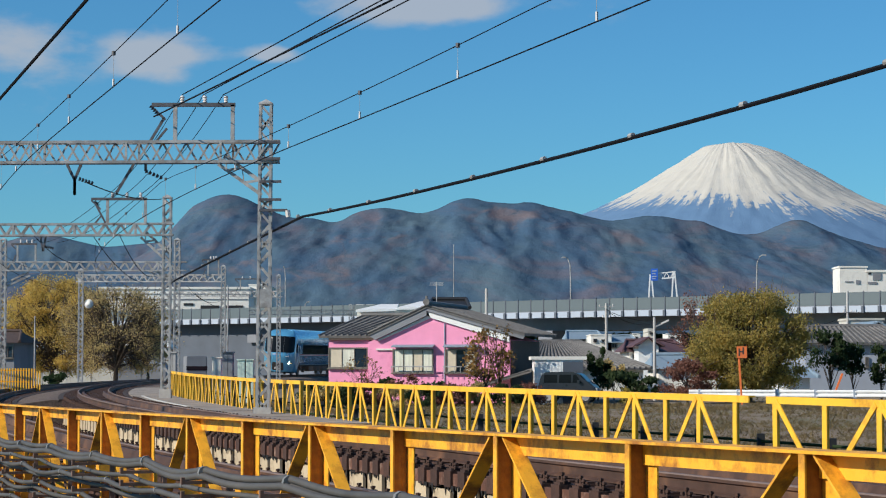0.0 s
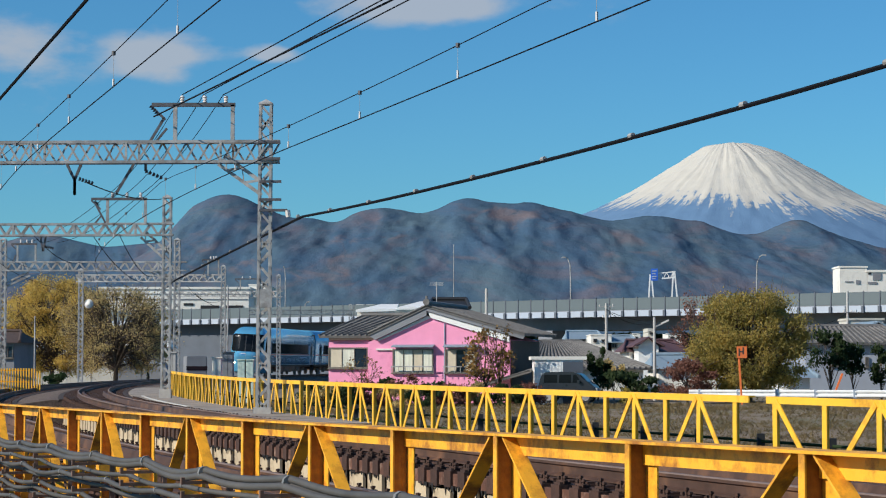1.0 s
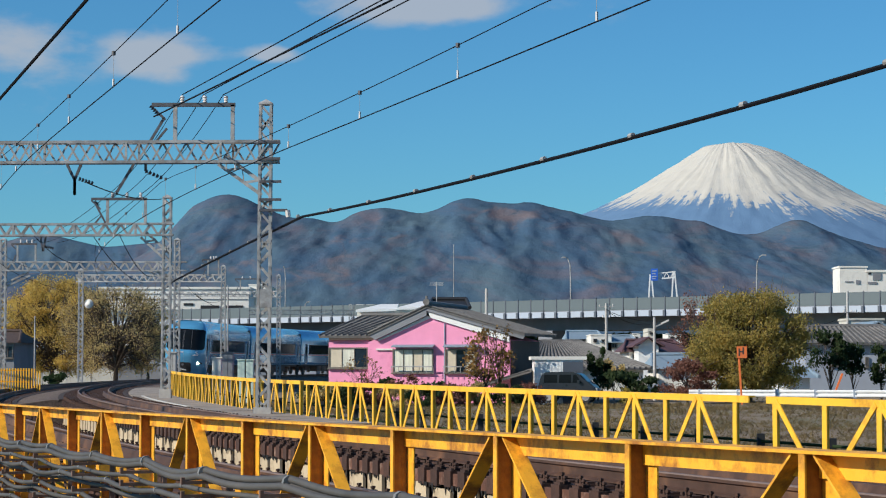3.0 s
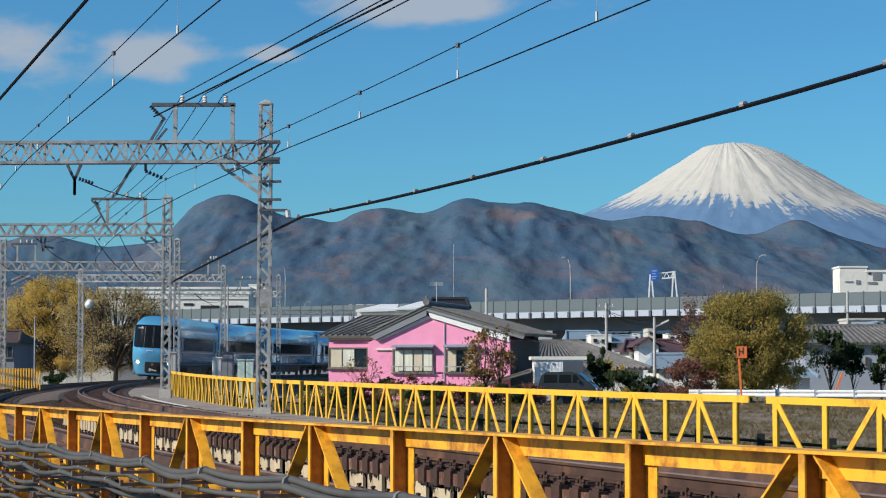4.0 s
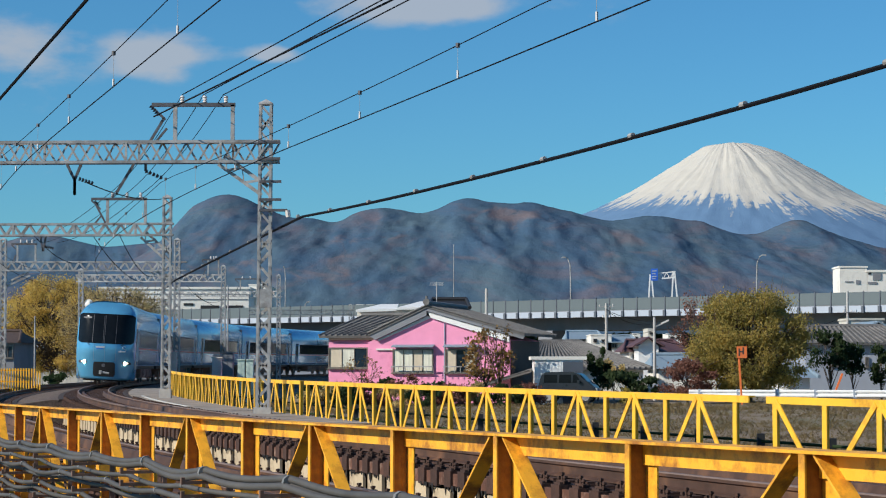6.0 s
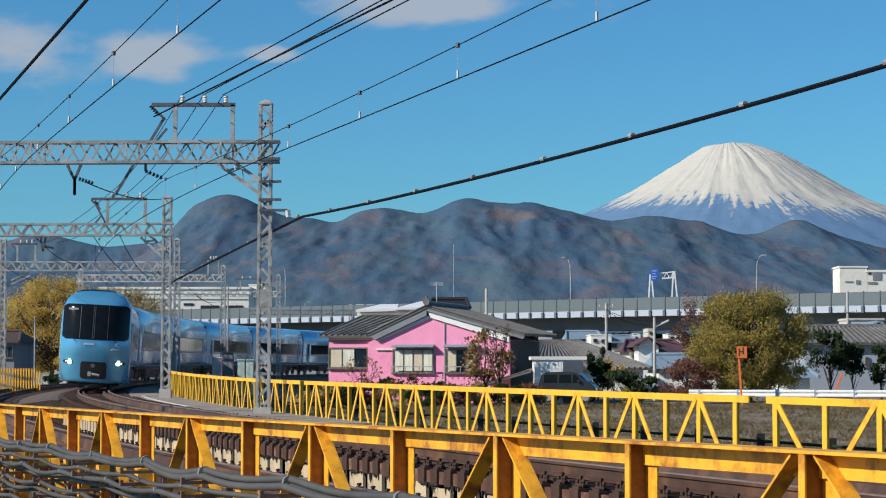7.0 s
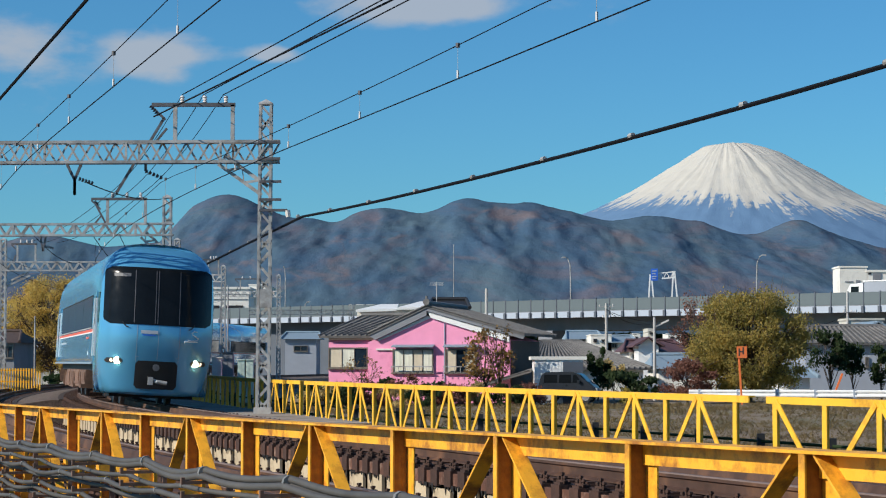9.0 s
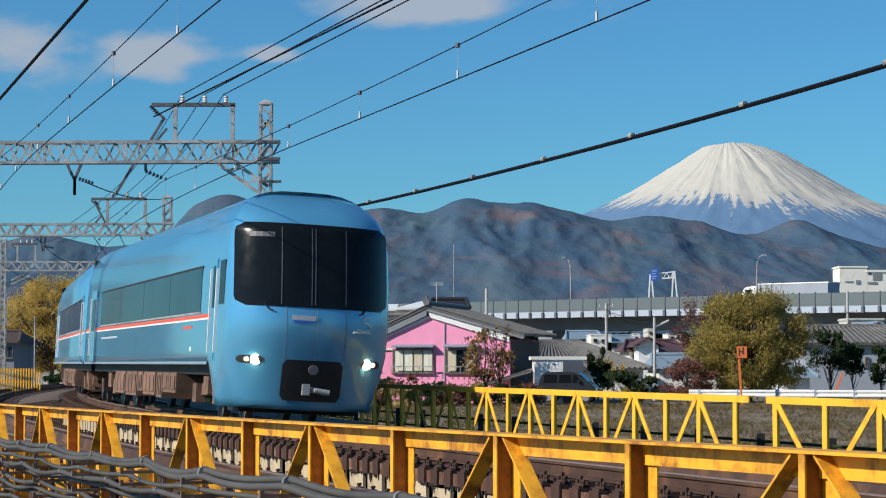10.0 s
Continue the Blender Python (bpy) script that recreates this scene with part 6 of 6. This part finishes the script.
utility_pole(803, 433, 175, "thin dark pole behind the pink house", (), 0.04)
utility_pole(403, 506, 116, "dark slender pole beside the track", (), 0.055)
utility_pole(1500, 515, 160, "concrete utility pole behind the grey house", ((553, 1492, 1516),), 0.12)
utility_pole(1572, 330, 95, "pale mast at the edge of the village", (), 0.055)
utility_pole(62, 560, 120, "thin grey pole by the trees", (), 0.05)
hang(at(1180, 570, 112), at(1073, 548, 185), 0.02, "service cable between utility poles", 0.3)
hang(at(1073, 548, 185), at(1150, 575, 150), 0.02, "service cable between utility poles", 0.4)
hang(at(1430, 575, 120), at(1500, 553, 160), 0.02, "service cable between utility poles", 0.3)
hang(at(1158, 598, 112), at(1260, 612, 118), 0.015, "service cable between utility poles", 0.2)
hang(at(1158, 585, 112), at(1073, 590, 160), 0.015, "service cable between utility poles", 0.2)


def pole_plate():
    t = thing("pole_sign", "small pale blue plate on the pole", "sign")
    bm = bmesh.new()
    bm_box(bm, hx(1154, 111.8), hx(1163, 111.8), 111.72, 111.78, hz(692, 111.8), hz(680, 111.8))
    part("plate", bm, GIRDER, t)


pole_plate()


# ---- road side ----
def guard_rail():
    t = thing("crash_barrier", "white steel crash barrier along the road", "crash barrier")
    d = 99.0
    z = hz(696, d)
    a, b = hx(1218, d), hx(1640, d)
    prof = [(0, 0.17), (-0.06, 0.13), (-0.06, 0.07), (0, 0.02), (0, -0.02), (-0.06, -0.07), (-0.06, -0.13), (0, -0.17)]
    bm = bmesh.new()
    ra = [bm.verts.new((a, d + y, z + q)) for y, q in prof]
    rb = [bm.verts.new((b, d - 3 + y, z + q)) for y, q in prof]
    rc = [bm.verts.new((a, d + y + 0.02, z + q)) for y, q in prof]
    rd = [bm.verts.new((b, d - 3 + y + 0.02, z + q)) for y, q in prof]
    for i in range(7):
        bm.faces.new((ra[i], rb[i], rb[i + 1], ra[i + 1]))
        bm.faces.new((rc[i], rc[i + 1], rd[i + 1], rd[i]))
    part("beam", bm, WHITE, t)
    for i in range(7):
        x = a + 0.5 + (b - a) * i / 6.5
        y = d - 3 * (x - a) / (b - a)
        bm = bmesh.new()
        bm_tube(bm, [(x, y + 0.08, -1.2), (x, y + 0.08, z + 0.2)], 0.06, 8)
        bm_box(bm, x - 0.07, x + 0.07, y - 0.06, y + 0.08, z - 0.2, z + 0.2)
        part("post", bm, GIRDER, t)


guard_rail()


def h_sign():
    t = thing("marker_sign", "orange marker sign on a leaning orange post", "sign")
    d = 97.0
    bm = bmesh.new()
    bm_beam(bm, at(1306, 616, d), at(1312, 716, d), 0.08)
    part("post", bm, ORANGE, t)
    bm = bmesh.new()
    bm_box(bm, hx(1303, d), hx(1321, d), d - 0.08, d - 0.05, hz(634, d), hz(613, d))
    p = part("board", bm, ORANGE, t, "faded orange board with a dark mark")
    bm = bmesh.new()
    for a, b, c, e in ((1306, 1308.5, 617, 630), (1313, 1315.5, 615, 627), (1308.5, 1313, 621, 624)):
        bm_box(bm, hx(a, d), hx(b, d), d - 0.09, d - 0.08, hz(e, d), hz(c, d))
    part("mark", bm, WOODDARK, p)
    t2 = thing("marker_stake", "leaning orange stake by the road", "stake")
    bm = bmesh.new()
    bm_beam(bm, at(1490, 661, 101), at(1474, 700, 101), 0.09)
    part("stake", bm, ORANGE, t2)


h_sign()


def parked_van():
    d = 99.8
    t = thing("parked_van", "dark grey minivan parked by the shed", "car", pose(hx(1008, d), d, hz(712, d), 0, 0, -14))
    L, W = 2.75, 1.3
    prof = [(-L / 2, 0.24), (-L / 2 - 0.03, 0.72), (-L / 2 + 0.10, 1.2), (-L / 2 + 0.28, 1.42), (0.2, 1.44), (0.5, 1.36), (0.95, 0.92), (L / 2 - 0.1, 0.76), (L / 2, 0.54), (L / 2 - 0.02, 0.24)]
    bm = bmesh.new()
    bm_prism(bm, prof, W, pose(0, -W / 2, 0))
    bmesh.ops.bevel(bm, geom=list(bm.edges), offset=0.05, segments=2, affect="EDGES")
    b = part("body", bm, VANPAINT, t, smooth=False)
    for x0, x1, q in ((-1.12, -0.48, 0.0), (-0.40, 0.18, 0.0), (0.25, 0.68, 0.26)):
        bm = bmesh.new()
        bm_prism(bm, [(x0, 0.92), (x1, 0.92), (x1 - q, 1.30), (x0 + 0.03, 1.30)], 0.01, pose(0, -W / 2 - 0.012, 0))
        part("side_window", bm, GLASSDARK, b)
    bm = bmesh.new()
    vs = [bm.verts.new(v) for v in ((0.54, -0.52, 1.32), (0.54, 0.52, 1.32), (0.92, 0.58, 0.95), (0.92, -0.58, 0.95))]
    for v in vs:
        v.co += Vector((0.03, 0, 0.03))
    bm.faces.new(vs)
    part("windscreen", bm, GLASSDARK, b)
    for x in (-0.88, 0.88):
        for y in (-W / 2 + 0.02, W / 2 - 0.02):
            bm = bmesh.new()
            bm_tube(bm, [(x, y - 0.1, 0.26), (x, y + 0.1, 0.26)], 0.26, 18)
            w = part("wheel", bm, BLACK, t)
            bm = bmesh.new()
            bm_tube(bm, [(x, y - 0.115, 0.26), (x, y + 0.115, 0.26)], 0.18, 12)
            part("rim", bm, STEEL, w, "pale wheel rim")
    for y in (-0.46, 0.46):
        bm = bmesh.new()
        bm_box(bm, L / 2 - 0.08, L / 2 + 0.02, y - 0.12, y + 0.12, 0.56, 0.68)
        part("headlight", bm, PORCELAIN, b)
    bm = bmesh.new()
    bm_box(bm, 0.50, 0.60, -W / 2 - 0.14, -W / 2, 0.92, 1.04)
    part("mirror", bm, VANPAINT, b)


parked_van()


def shed():
    t = thing("shed", "white metal shed with a flat roof", "shed")
    d = 101.6
    bm = bmesh.new()
    bm_box(bm, hx(946, d), hx(1032, d), d, d + 3, -1.05, hz(637, d))
    part("wall", bm, WHITE, t)
    bm = bmesh.new()
    bm_box(bm, hx(940, d), hx(1038, d), d - 0.08, d + 3.3, hz(637, d), hz(631, d))
    part("roof", bm, PALEWALL, t)
    bm = bmesh.new()
    bm_box(bm, hx(996, d), hx(1032, d), d - 0.05, d, -1.0, hz(640, d))
    part("doorway", bm, STEELBLUE, t, "dark grey panel over the right half of the shed front")
    for i in range(9):
        bm = bmesh.new()
        x = hx(948 + i * 5.5, d)
        bm_box(bm, x - 0.012, x + 0.012, d - 0.012, d, -1.0, hz(640, d))
        part("rib", bm, WHITE, t)


shed()


def cabinet(px0, px1, top, d, material, label):
    t = thing("equipment_cabinet", label, "cabinet", group="trackside cabinets")
    x0, x1 = hx(px0, d), hx(px1, d)
    z1 = hz(top, d)
    bm = bmesh.new()
    bm_box(bm, x0, x1, d, d + 0.5, -1.0, z1)
    part("body", bm, material, t)
    bm = bmesh.new()
    bm_box(bm, x0 - 0.04, x1 + 0.04, d - 0.06, d + 0.56, z1, z1 + 0.06)
    part("roof", bm, material, t)
    for a, b in ((0.06, 0.48), (0.52, 0.94)):
        bm = bmesh.new()
        bm_box(bm, x0 + (x1 - x0) * a, x0 + (x1 - x0) * b, d - 0.02, d, -0.9, z1 - 0.08)
        dr = part("door", bm, material, t)
        bm = bmesh.new()
        xx = x0 + (x1 - x0) * (0.45 if a < 0.3 else 0.55)
        bm_box(bm, xx - 0.015, xx + 0.015, d - 0.05, d - 0.02, 0.1, 0.3)
        part("handle", bm, DARKSTEEL, dr)


cabinet(376, 392, 634, 108, PALEWALL, "cream trackside equipment cabinet")
cabinet(394, 413, 625, 107, SHADECONC, "grey trackside equipment cabinet")
cabinet(421, 434, 638, 104, PALEGREEN, "pale green trackside cabinet")
cabinet(436, 449, 638, 104, PALEGREEN, "pale green trackside cabinet")
cabinet(300, 312, 625, 100, CONCRETE, "grey concrete trackside box")


def left_barrier():
    t = thing("short_barrier", "short yellow barrier beside the far track", "barrier")
    d = 98.0
    for i in range(17):
        bm = bmesh.new()
        x = hx(-6 + i * 3.7, d)
        y = d + i * 0.16
        zt = hz(652 + 0.012 * (i - 6) ** 2 + (4 if i > 14 else 0), d)
        bm_box(bm, x - 0.028, x + 0.028, y - 0.04, y + 0.04, -0.9, zt)
        part("paling", bm, YELLOW, t)
    for py in (655, 675):
        bm = bmesh.new()
        bm_beam(bm, at(-10, py, d + 0.05), at(54, py + 1, d + 2.7), 0.06, 0.06)
        part("rail", bm, YELLOW, t)


left_barrier()


def loudspeaker():
    """A white horn on a short bracket on the far mast."""
    d = 136.7
    t = thing("loudspeaker", "white horn loudspeaker on a lattice mast", "loudspeaker")
    c = at(157, 538, d)
    bm = bmesh.new()
    rings = [(0.00, 0.30), (0.06, 0.27), (0.20, 0.16), (0.42, 0.09), (0.60, 0.09)]
    loops = [[bm.verts.new(c + Vector((r * math.cos(k * math.pi / 8), y, r * math.sin(k * math.pi / 8)))) for k in range(16)] for y, r in rings]
    for a, b in zip(loops, loops[1:]):
        for k in range(16):
            bm.faces.new((a[k], a[(k + 1) % 16], b[(k + 1) % 16], b[k]))
    bm.faces.new(loops[-1])
    inner = bm.verts.new(c + Vector((0, 0.3, 0)))
    for k in range(16):
        bm.faces.new((loops[0][(k + 1) % 16], loops[0][k], inner))
    part("horn", bm, WHITE, t, smooth=True)
    bm = bmesh.new()
    bm_beam(bm, c + Vector((0, 0.5, 0)), at(143, 538, 137.0), 0.06)
    part("bracket", bm, STEEL, t)


loudspeaker()


def box_van():
    """A pale box van parked under the viaduct, seen from behind."""
    d = 150.0
    t = thing("parked_box_van", "grey box van parked below the viaduct", "van", pose(hx(349, d), d, -0.95, 0, 0, 12))
    bm = bmesh.new()
    bm_box(bm, -0.72, 0.72, 0, 2.6, 0.55, 2.45)
    bmesh.ops.bevel(bm, geom=list(bm.edges), offset=0.05, segments=2, affect="EDGES")
    b = part("box_body", bm, SHADECONC, t)
    bm = bmesh.new()
    bm_box(bm, -0.74, 0.74, -0.02, 0.0, 1.45, 1.75)
    part("rear_window", bm, GLASSDARK, b)
    bm = bmesh.new()
    bm_box(bm, -0.70, 0.70, -0.08, 0.0, 0.42, 0.58)
    part("bumper", bm, GREYWALL, b)
    for x in (-0.55, 0.55):
        for y in (0.5, 2.1):
            bm = bmesh.new()
            bm_tube(bm, [(x - 0.09, y, 0.3), (x + 0.09, y, 0.3)], 0.3, 14)
            part("wheel", bm, BLACK, t)
        bm = bmesh.new()
        bm_box(bm, x - 0.08, x + 0.08, -0.03, 0.0, 0.75, 1.05)
        part("tail_light", bm, VERMILION, b)


box_van()


def garden_wall(px0, px1, top, d, material, label):
    t = thing("garden_wall", label, "wall", group="low walls by the line")
    x0, x1, z = hx(px0, d), hx(px1, d), hz(top, d)
    bm = bmesh.new()
    bm_box(bm, x0, x1, d, d + 0.18, -1.2, z)
    part("wall", bm, material, t)
    bm = bmesh.new()
    bm_box(bm, x0 - 0.04, x1 + 0.04, d - 0.04, d + 0.22, z, z + 0.07)
    part("coping", bm, CONCRETE, t)
    n = max(2, int((x1 - x0) / 2.0))
    for i in range(n + 1):
        x = x0 + (x1 - x0) * i / n
        bm = bmesh.new()
        bm_box(bm, x - 0.09, x + 0.09, d - 0.03, d, -1.2, z)
        part("pier", bm, material, t)


garden_wall(30, 205, 640, 196, CREAMWALL, "pale garden wall behind the trees")
garden_wall(206, 292, 646, 190, SHADECONC, "grey concrete wall beside the line")


# concrete pad with a painted edge by the second mast
def pad():
    bm = bmesh.new()
    bm_sweep(bm, 30, 92, 2.0, [(1.35, -0.145), (2.95, -0.13), (2.95, -0.30), (1.35, -0.30)])
    p = tagged(part("trackside_path", bm, PATH), "dusty grey path beside the track", "path", kind="structure")
    bm = bmesh.new()
    bm_sweep(bm, 56, 75, 1.0, [(1.64, -0.126), (1.73, -0.126), (1.73, -0.150), (1.64, -0.150)])
    tagged(part("white_edge_line", bm, WHITELINE), "white painted edge line on the path", "line", kind="structure")


pad()


def pipe_fence():
    t = thing("pipe_fence", "dark green pipe fence beyond the railing", "fence")
    for z in (0.02, -0.20):
        bm = bmesh.new()
        bm_tube(bm, [on_line(s, 3.9, z) for s in along(60, 120, 2.0)], 0.022, 6)
        part("pipe", bm, LEAF_GREEN, t)
    for s in along(60, 120, 1.9):
        bm = bmesh.new()
        p = on_line(s, 3.9)
        bm_box(bm, p.x - 0.05, p.x + 0.05, p.y - 0.03, p.y + 0.03, -2.4, 0.12)
        part("post", bm, BLACK, t)


pipe_fence()


# ---- plants ----
tree(hx(1325, 106), 106, -0.95, 4.9, 3.2, 2.55, 2.85, 64000, LEAF_GOLD, "broad tree in golden green autumn leaf", 0.07, 0.16, 3, 150, 0.4, (0.10, 0.24))
tree(hx(1238, 112), 112, -0.95, 4.4, 1.35, 1.5, 3.9, 3200, LEAF_RED, "half-bare tree with dull red leaves", 0.07, 0.09, 4, 22, 1.0)
tree(hx(1215, 104), 104, -0.95, 2.0, 1.4, 0.9, 1.1, 5200, LEAF_RED, "dark red shrub by the road", 0.08, 0.06, 5, 24)
tree(hx(92, 175), 175, -0.95, 8.7, 4.7, 4.0, 4.8, 62000, LEAF_AMBER, "large golden tree beside the far track", 0.09, 0.22, 6, 170, 0.5, (0.10, 0.22))
tree(hx(205, 168), 168, -0.95, 8.2, 4.7, 3.5, 4.3, 19000, LEAF_OLIVE, "large half-bare olive-brown tree beside the far track", 0.085, 0.22, 7, 130, 0.9, (0.10, 0.24))
tree(hx(262, 180), 180, -0.95, 6.4, 1.8, 2.6, 3.6, 5000, LEAF_OLIVE, "thin brown tree beside the far track", 0.13, 0.14, 8, 24, 0.8)
tree(hx(858, 100), 100, -1.1, 3.0, 1.15, 1.15, 2.5, 900, LEAF_ORANGE, "small persimmon tree with sparse orange leaves before the house", 0.11, 0.07, 9, 24, 1.0)
tree(hx(885, 101), 101, -1.1, 3.4, 0.9, 1.0, 2.9, 240, LEAF_ORANGE, "bare brown tree before the house", 0.09, 0.06, 10, 24, 1.4)
tree(hx(640, 100), 100, -1.1, 2.2, 1.0, 0.7, 1.7, 160, LEAF_ORANGE, "bare garden shrub before the pink wall", 0.08, 0.04, 11, 18, 1.2)
tree(hx(715, 100), 100, -1.1, 1.5, 0.9, 0.45, 1.1, 400, LEAF_RED, "low brown shrub under the window", 0.09, 0.03, 12, 16, 0.9)
for i, (px, d, rx, cz, m, lb) in enumerate(((590, 99, 1.2, 0.7, LEAF_GREEN, "dark green garden bush"), (680, 101, 0.7, 0.8, LEAF_GREEN, "dark green garden bush"),
                                            (560, 98, 0.9, 0.5, LEAF_GREEN, "dark green garden bush"), (1057, 112, 0.62, 2.0, LEAF_GREEN, "dark green clipped shrub by the van"),
                                            (1100, 110, 1.3, 1.0, LEAF_GREEN, "dark green hedge by the road"), (1135, 110, 1.0, 1.0, LEAF_GREEN, "dark green hedge by the road"),
                                            (1112, 101, 0.55, 0.25, LEAF_GOLD, "yellow flowering low shrub"), (100, 130, 0.9, 0.9, LEAF_GREEN, "dark green bush by the track"),
                                            (780, 99, 0.7, 0.5, LEAF_GREEN, "dark green garden bush"), (1085, 114, 0.7, 1.4, LEAF_OLIVE, "olive shrub by the road"))):
    tree(hx(px, d), d, -1.05, cz * 1.3, rx, 0.55 if cz < 1.2 else 0.8, cz, 1500, m, lb, 0.12, 0.05, 20 + i, 14)
tree(hx(1468, 110), 110, -0.95, 3.0, 1.05, 0.95, 2.65, 2600, LEAF_GREEN, "young dark green tree with a thin trunk", 0.11, 0.06, 40, 22)
tree(hx(1508, 111), 111, -0.95, 2.6, 0.7, 0.8, 2.1, 1500, LEAF_GREEN, "small young green tree", 0.11, 0.05, 41, 18)
tree(hx(1558, 110), 110, -0.95, 2.4, 0.9, 0.9, 1.9, 2200, LEAF_GREEN, "dark green round shrub", 0.11, 0.06, 42, 18)


def grass():
    rnd = random.Random(77)
    verts, faces = [], []
    n = 0
    while n < 150000:
        y = rnd.uniform(40, 101)
        x = y * rnd.uniform(-0.10, 0.225)
        if RAD - math.hypot(x - CX, y - CY) < 4.4:
            continue
        n += 1
        tuft = noise.noise(Vector((x * 1.3, y * 1.3, 2))) + 0.6 * noise.noise(Vector((x * 0.35, y * 0.35, 9)))
        if tuft < rnd.uniform(-0.5, 0.35):
            continue
        z = ground_z(x, y) - 0.05
        h = rnd.uniform(0.03, 0.13) * (1.0 + 1.1 * max(0.0, tuft))
        a = rnd.uniform(0, 6.28)
        w = rnd.uniform(0.008, 0.026)
        dx, dy = math.cos(a) * w, math.sin(a) * w
        lx, ly = rnd.uniform(-0.13, 0.13), rnd.uniform(-0.13, 0.13)
        b = len(verts)
        verts += [(x - dx, y - dy, z), (x + dx, y + dy, z), (x + dx * 0.6 + lx, y + dy * 0.6 + ly, z + h), (x + lx * 1.6 - dx * 0.2, y + ly * 1.6, z + h * 1.25)]
        faces.append((b, b + 1, b + 2, b + 3))
    me = bpy.data.meshes.new("dry_grass")
    me.from_pydata(verts, [], faces)
    me.materials.append(GRASS)
    tagged(new("dry_grass", me), "dry brown grass on the bank below the road", "grass", kind="stuff")


grass()


def shade_foliage():
    """Dark leaf filler added behind the viaduct, standing for the shade beneath it."""
    rnd = random.Random(31)
    verts, faces = [], []
    for i in range(15000):
        px = rnd.uniform(470, 1600)
        d = v_depth(px) + 14 + rnd.uniform(-4, 4)
        top = 593 + 9 * noise.noise(Vector((px / 33, 0, 4))) + 5 * noise.noise(Vector((px / 9, 2, 4)))
        z = rnd.uniform(-1.0, hz(top, d))
        x = hx(px, d)
        q = Euler((rnd.uniform(0, 6.3), rnd.uniform(0, 6.3), rnd.uniform(0, 6.3))).to_matrix()
        sz = rnd.uniform(0.3, 0.7)
        b = len(verts)
        for cx_, cy_ in ((-0.5, -0.5), (0.5, -0.35), (0.6, 0.5), (-0.4, 0.45)):
            verts.append(tuple(Vector((x, d, z)) + q @ Vector((cx_ * sz, cy_ * sz, 0))))
        faces.append((b, b + 1, b + 2, b + 3))
    me = bpy.data.meshes.new("shade_foliage")
    me.from_pydata(verts, [], faces)
    me.materials.append(LEAF_GREEN)
    tagged(new("shade_foliage", me), "dark green leaf filler standing for the shade beneath the viaduct", "woods", kind="stuff")


shade_foliage()
for i, (px, d, rx) in enumerate(((575, 96, 0.9), (615, 95, 0.8), (655, 96, 0.7), (700, 96, 0.8), (745, 95, 0.7), (800, 96, 0.7), (840, 97, 0.6), (895, 97, 0.8), (930, 98, 0.7))):
    tree(hx(px, d), d, -1.15, 1.0, rx * 1.15, 0.55, 0.62, 2600, (LEAF_OLIVE, LEAF_GREEN, LEAF_RED)[i % 3], "low garden bush before the house", 0.08, 0.03, 60 + i, 18)


# ---- a lorry on the viaduct ----
def lorry():
    t = thing("lorry", "grey box lorry with a white cab crossing the viaduct", "lorry")
    bm = bmesh.new()
    bm_box(bm, 2.4, 11.5, -1.2, 1.2, 0.9, 2.5)
    part("box_body", bm, GREYWALL, t)
    bm = bmesh.new()
    bm_box(bm, 2.3, 11.6, -1.25, 1.25, 2.5, 2.62)
    part("roof_edge", bm, WHITE, t)
    bm = bmesh.new()
    bm_prism(bm, [(0.0, 0.5), (2.2, 0.5), (2.2, 2.4), (0.7, 2.25), (0.1, 1.4)], 2.3, pose(0, -1.15, 0))
    cabn = part("cab", bm, WHITE, t)
    bm = bmesh.new()
    bm_box(bm, 0.75, 1.7, -1.17, -1.15, 1.4, 2.0)
    part("cab_window", bm, GLASSDARK, cabn)
    for x in (1.1, 8.2, 9.6):
        for y in (-1.0, 1.0):
            bm = bmesh.new()
            bm_tube(bm, [(x, y - 0.15, 0.5), (x, y + 0.15, 0.5)], 0.5, 16)
            part("wheel", bm, BLACK, t)
    return t


LORRY = lorry()


def lorry_pose(t):
    px = 1297.0
    k = (px - 784) / 3750
    u = (k * VA.y - VA.x) / (VDIR.x - k * VDIR.y)
    return v_pose(u + (10 - t) * 13.6, VZ, -2.5)


def train_s(t):
    return 28.3 + 14.80 * (t - 5.5) + 0.215 * (t - 5.5) ** 2 - 1.7 * step_(0.2, 2.4, t) * (1 - step_(4.0, 9.6, t))


def car_pose(s):
    """The pose of a car whose front end is at s: its bogies follow the line, leaning into the curve."""
    a, b = on_line(s - 3.4), on_line(s - 16.8)
    d = (a - b).normalized()
    c = (a + b) / 2 + d * 10.1
    yaw = math.degrees(math.atan2(d.y, d.x))
    return Matrix.Translation(c) @ pose(0, 0, 0.0, 0, 0, yaw) @ pose(0, 0, 0, -3.0, 0, 0)


def motions():
    for car, back in CARS:
        walk(car, [(k * 0.5, car_pose(train_s(k * 0.5) - back)) for k in range(21)])
    walk(LORRY, [(0.0, lorry_pose(0.0)), (5.0, lorry_pose(5.0)), (10.0, lorry_pose(10.0))])

motions()
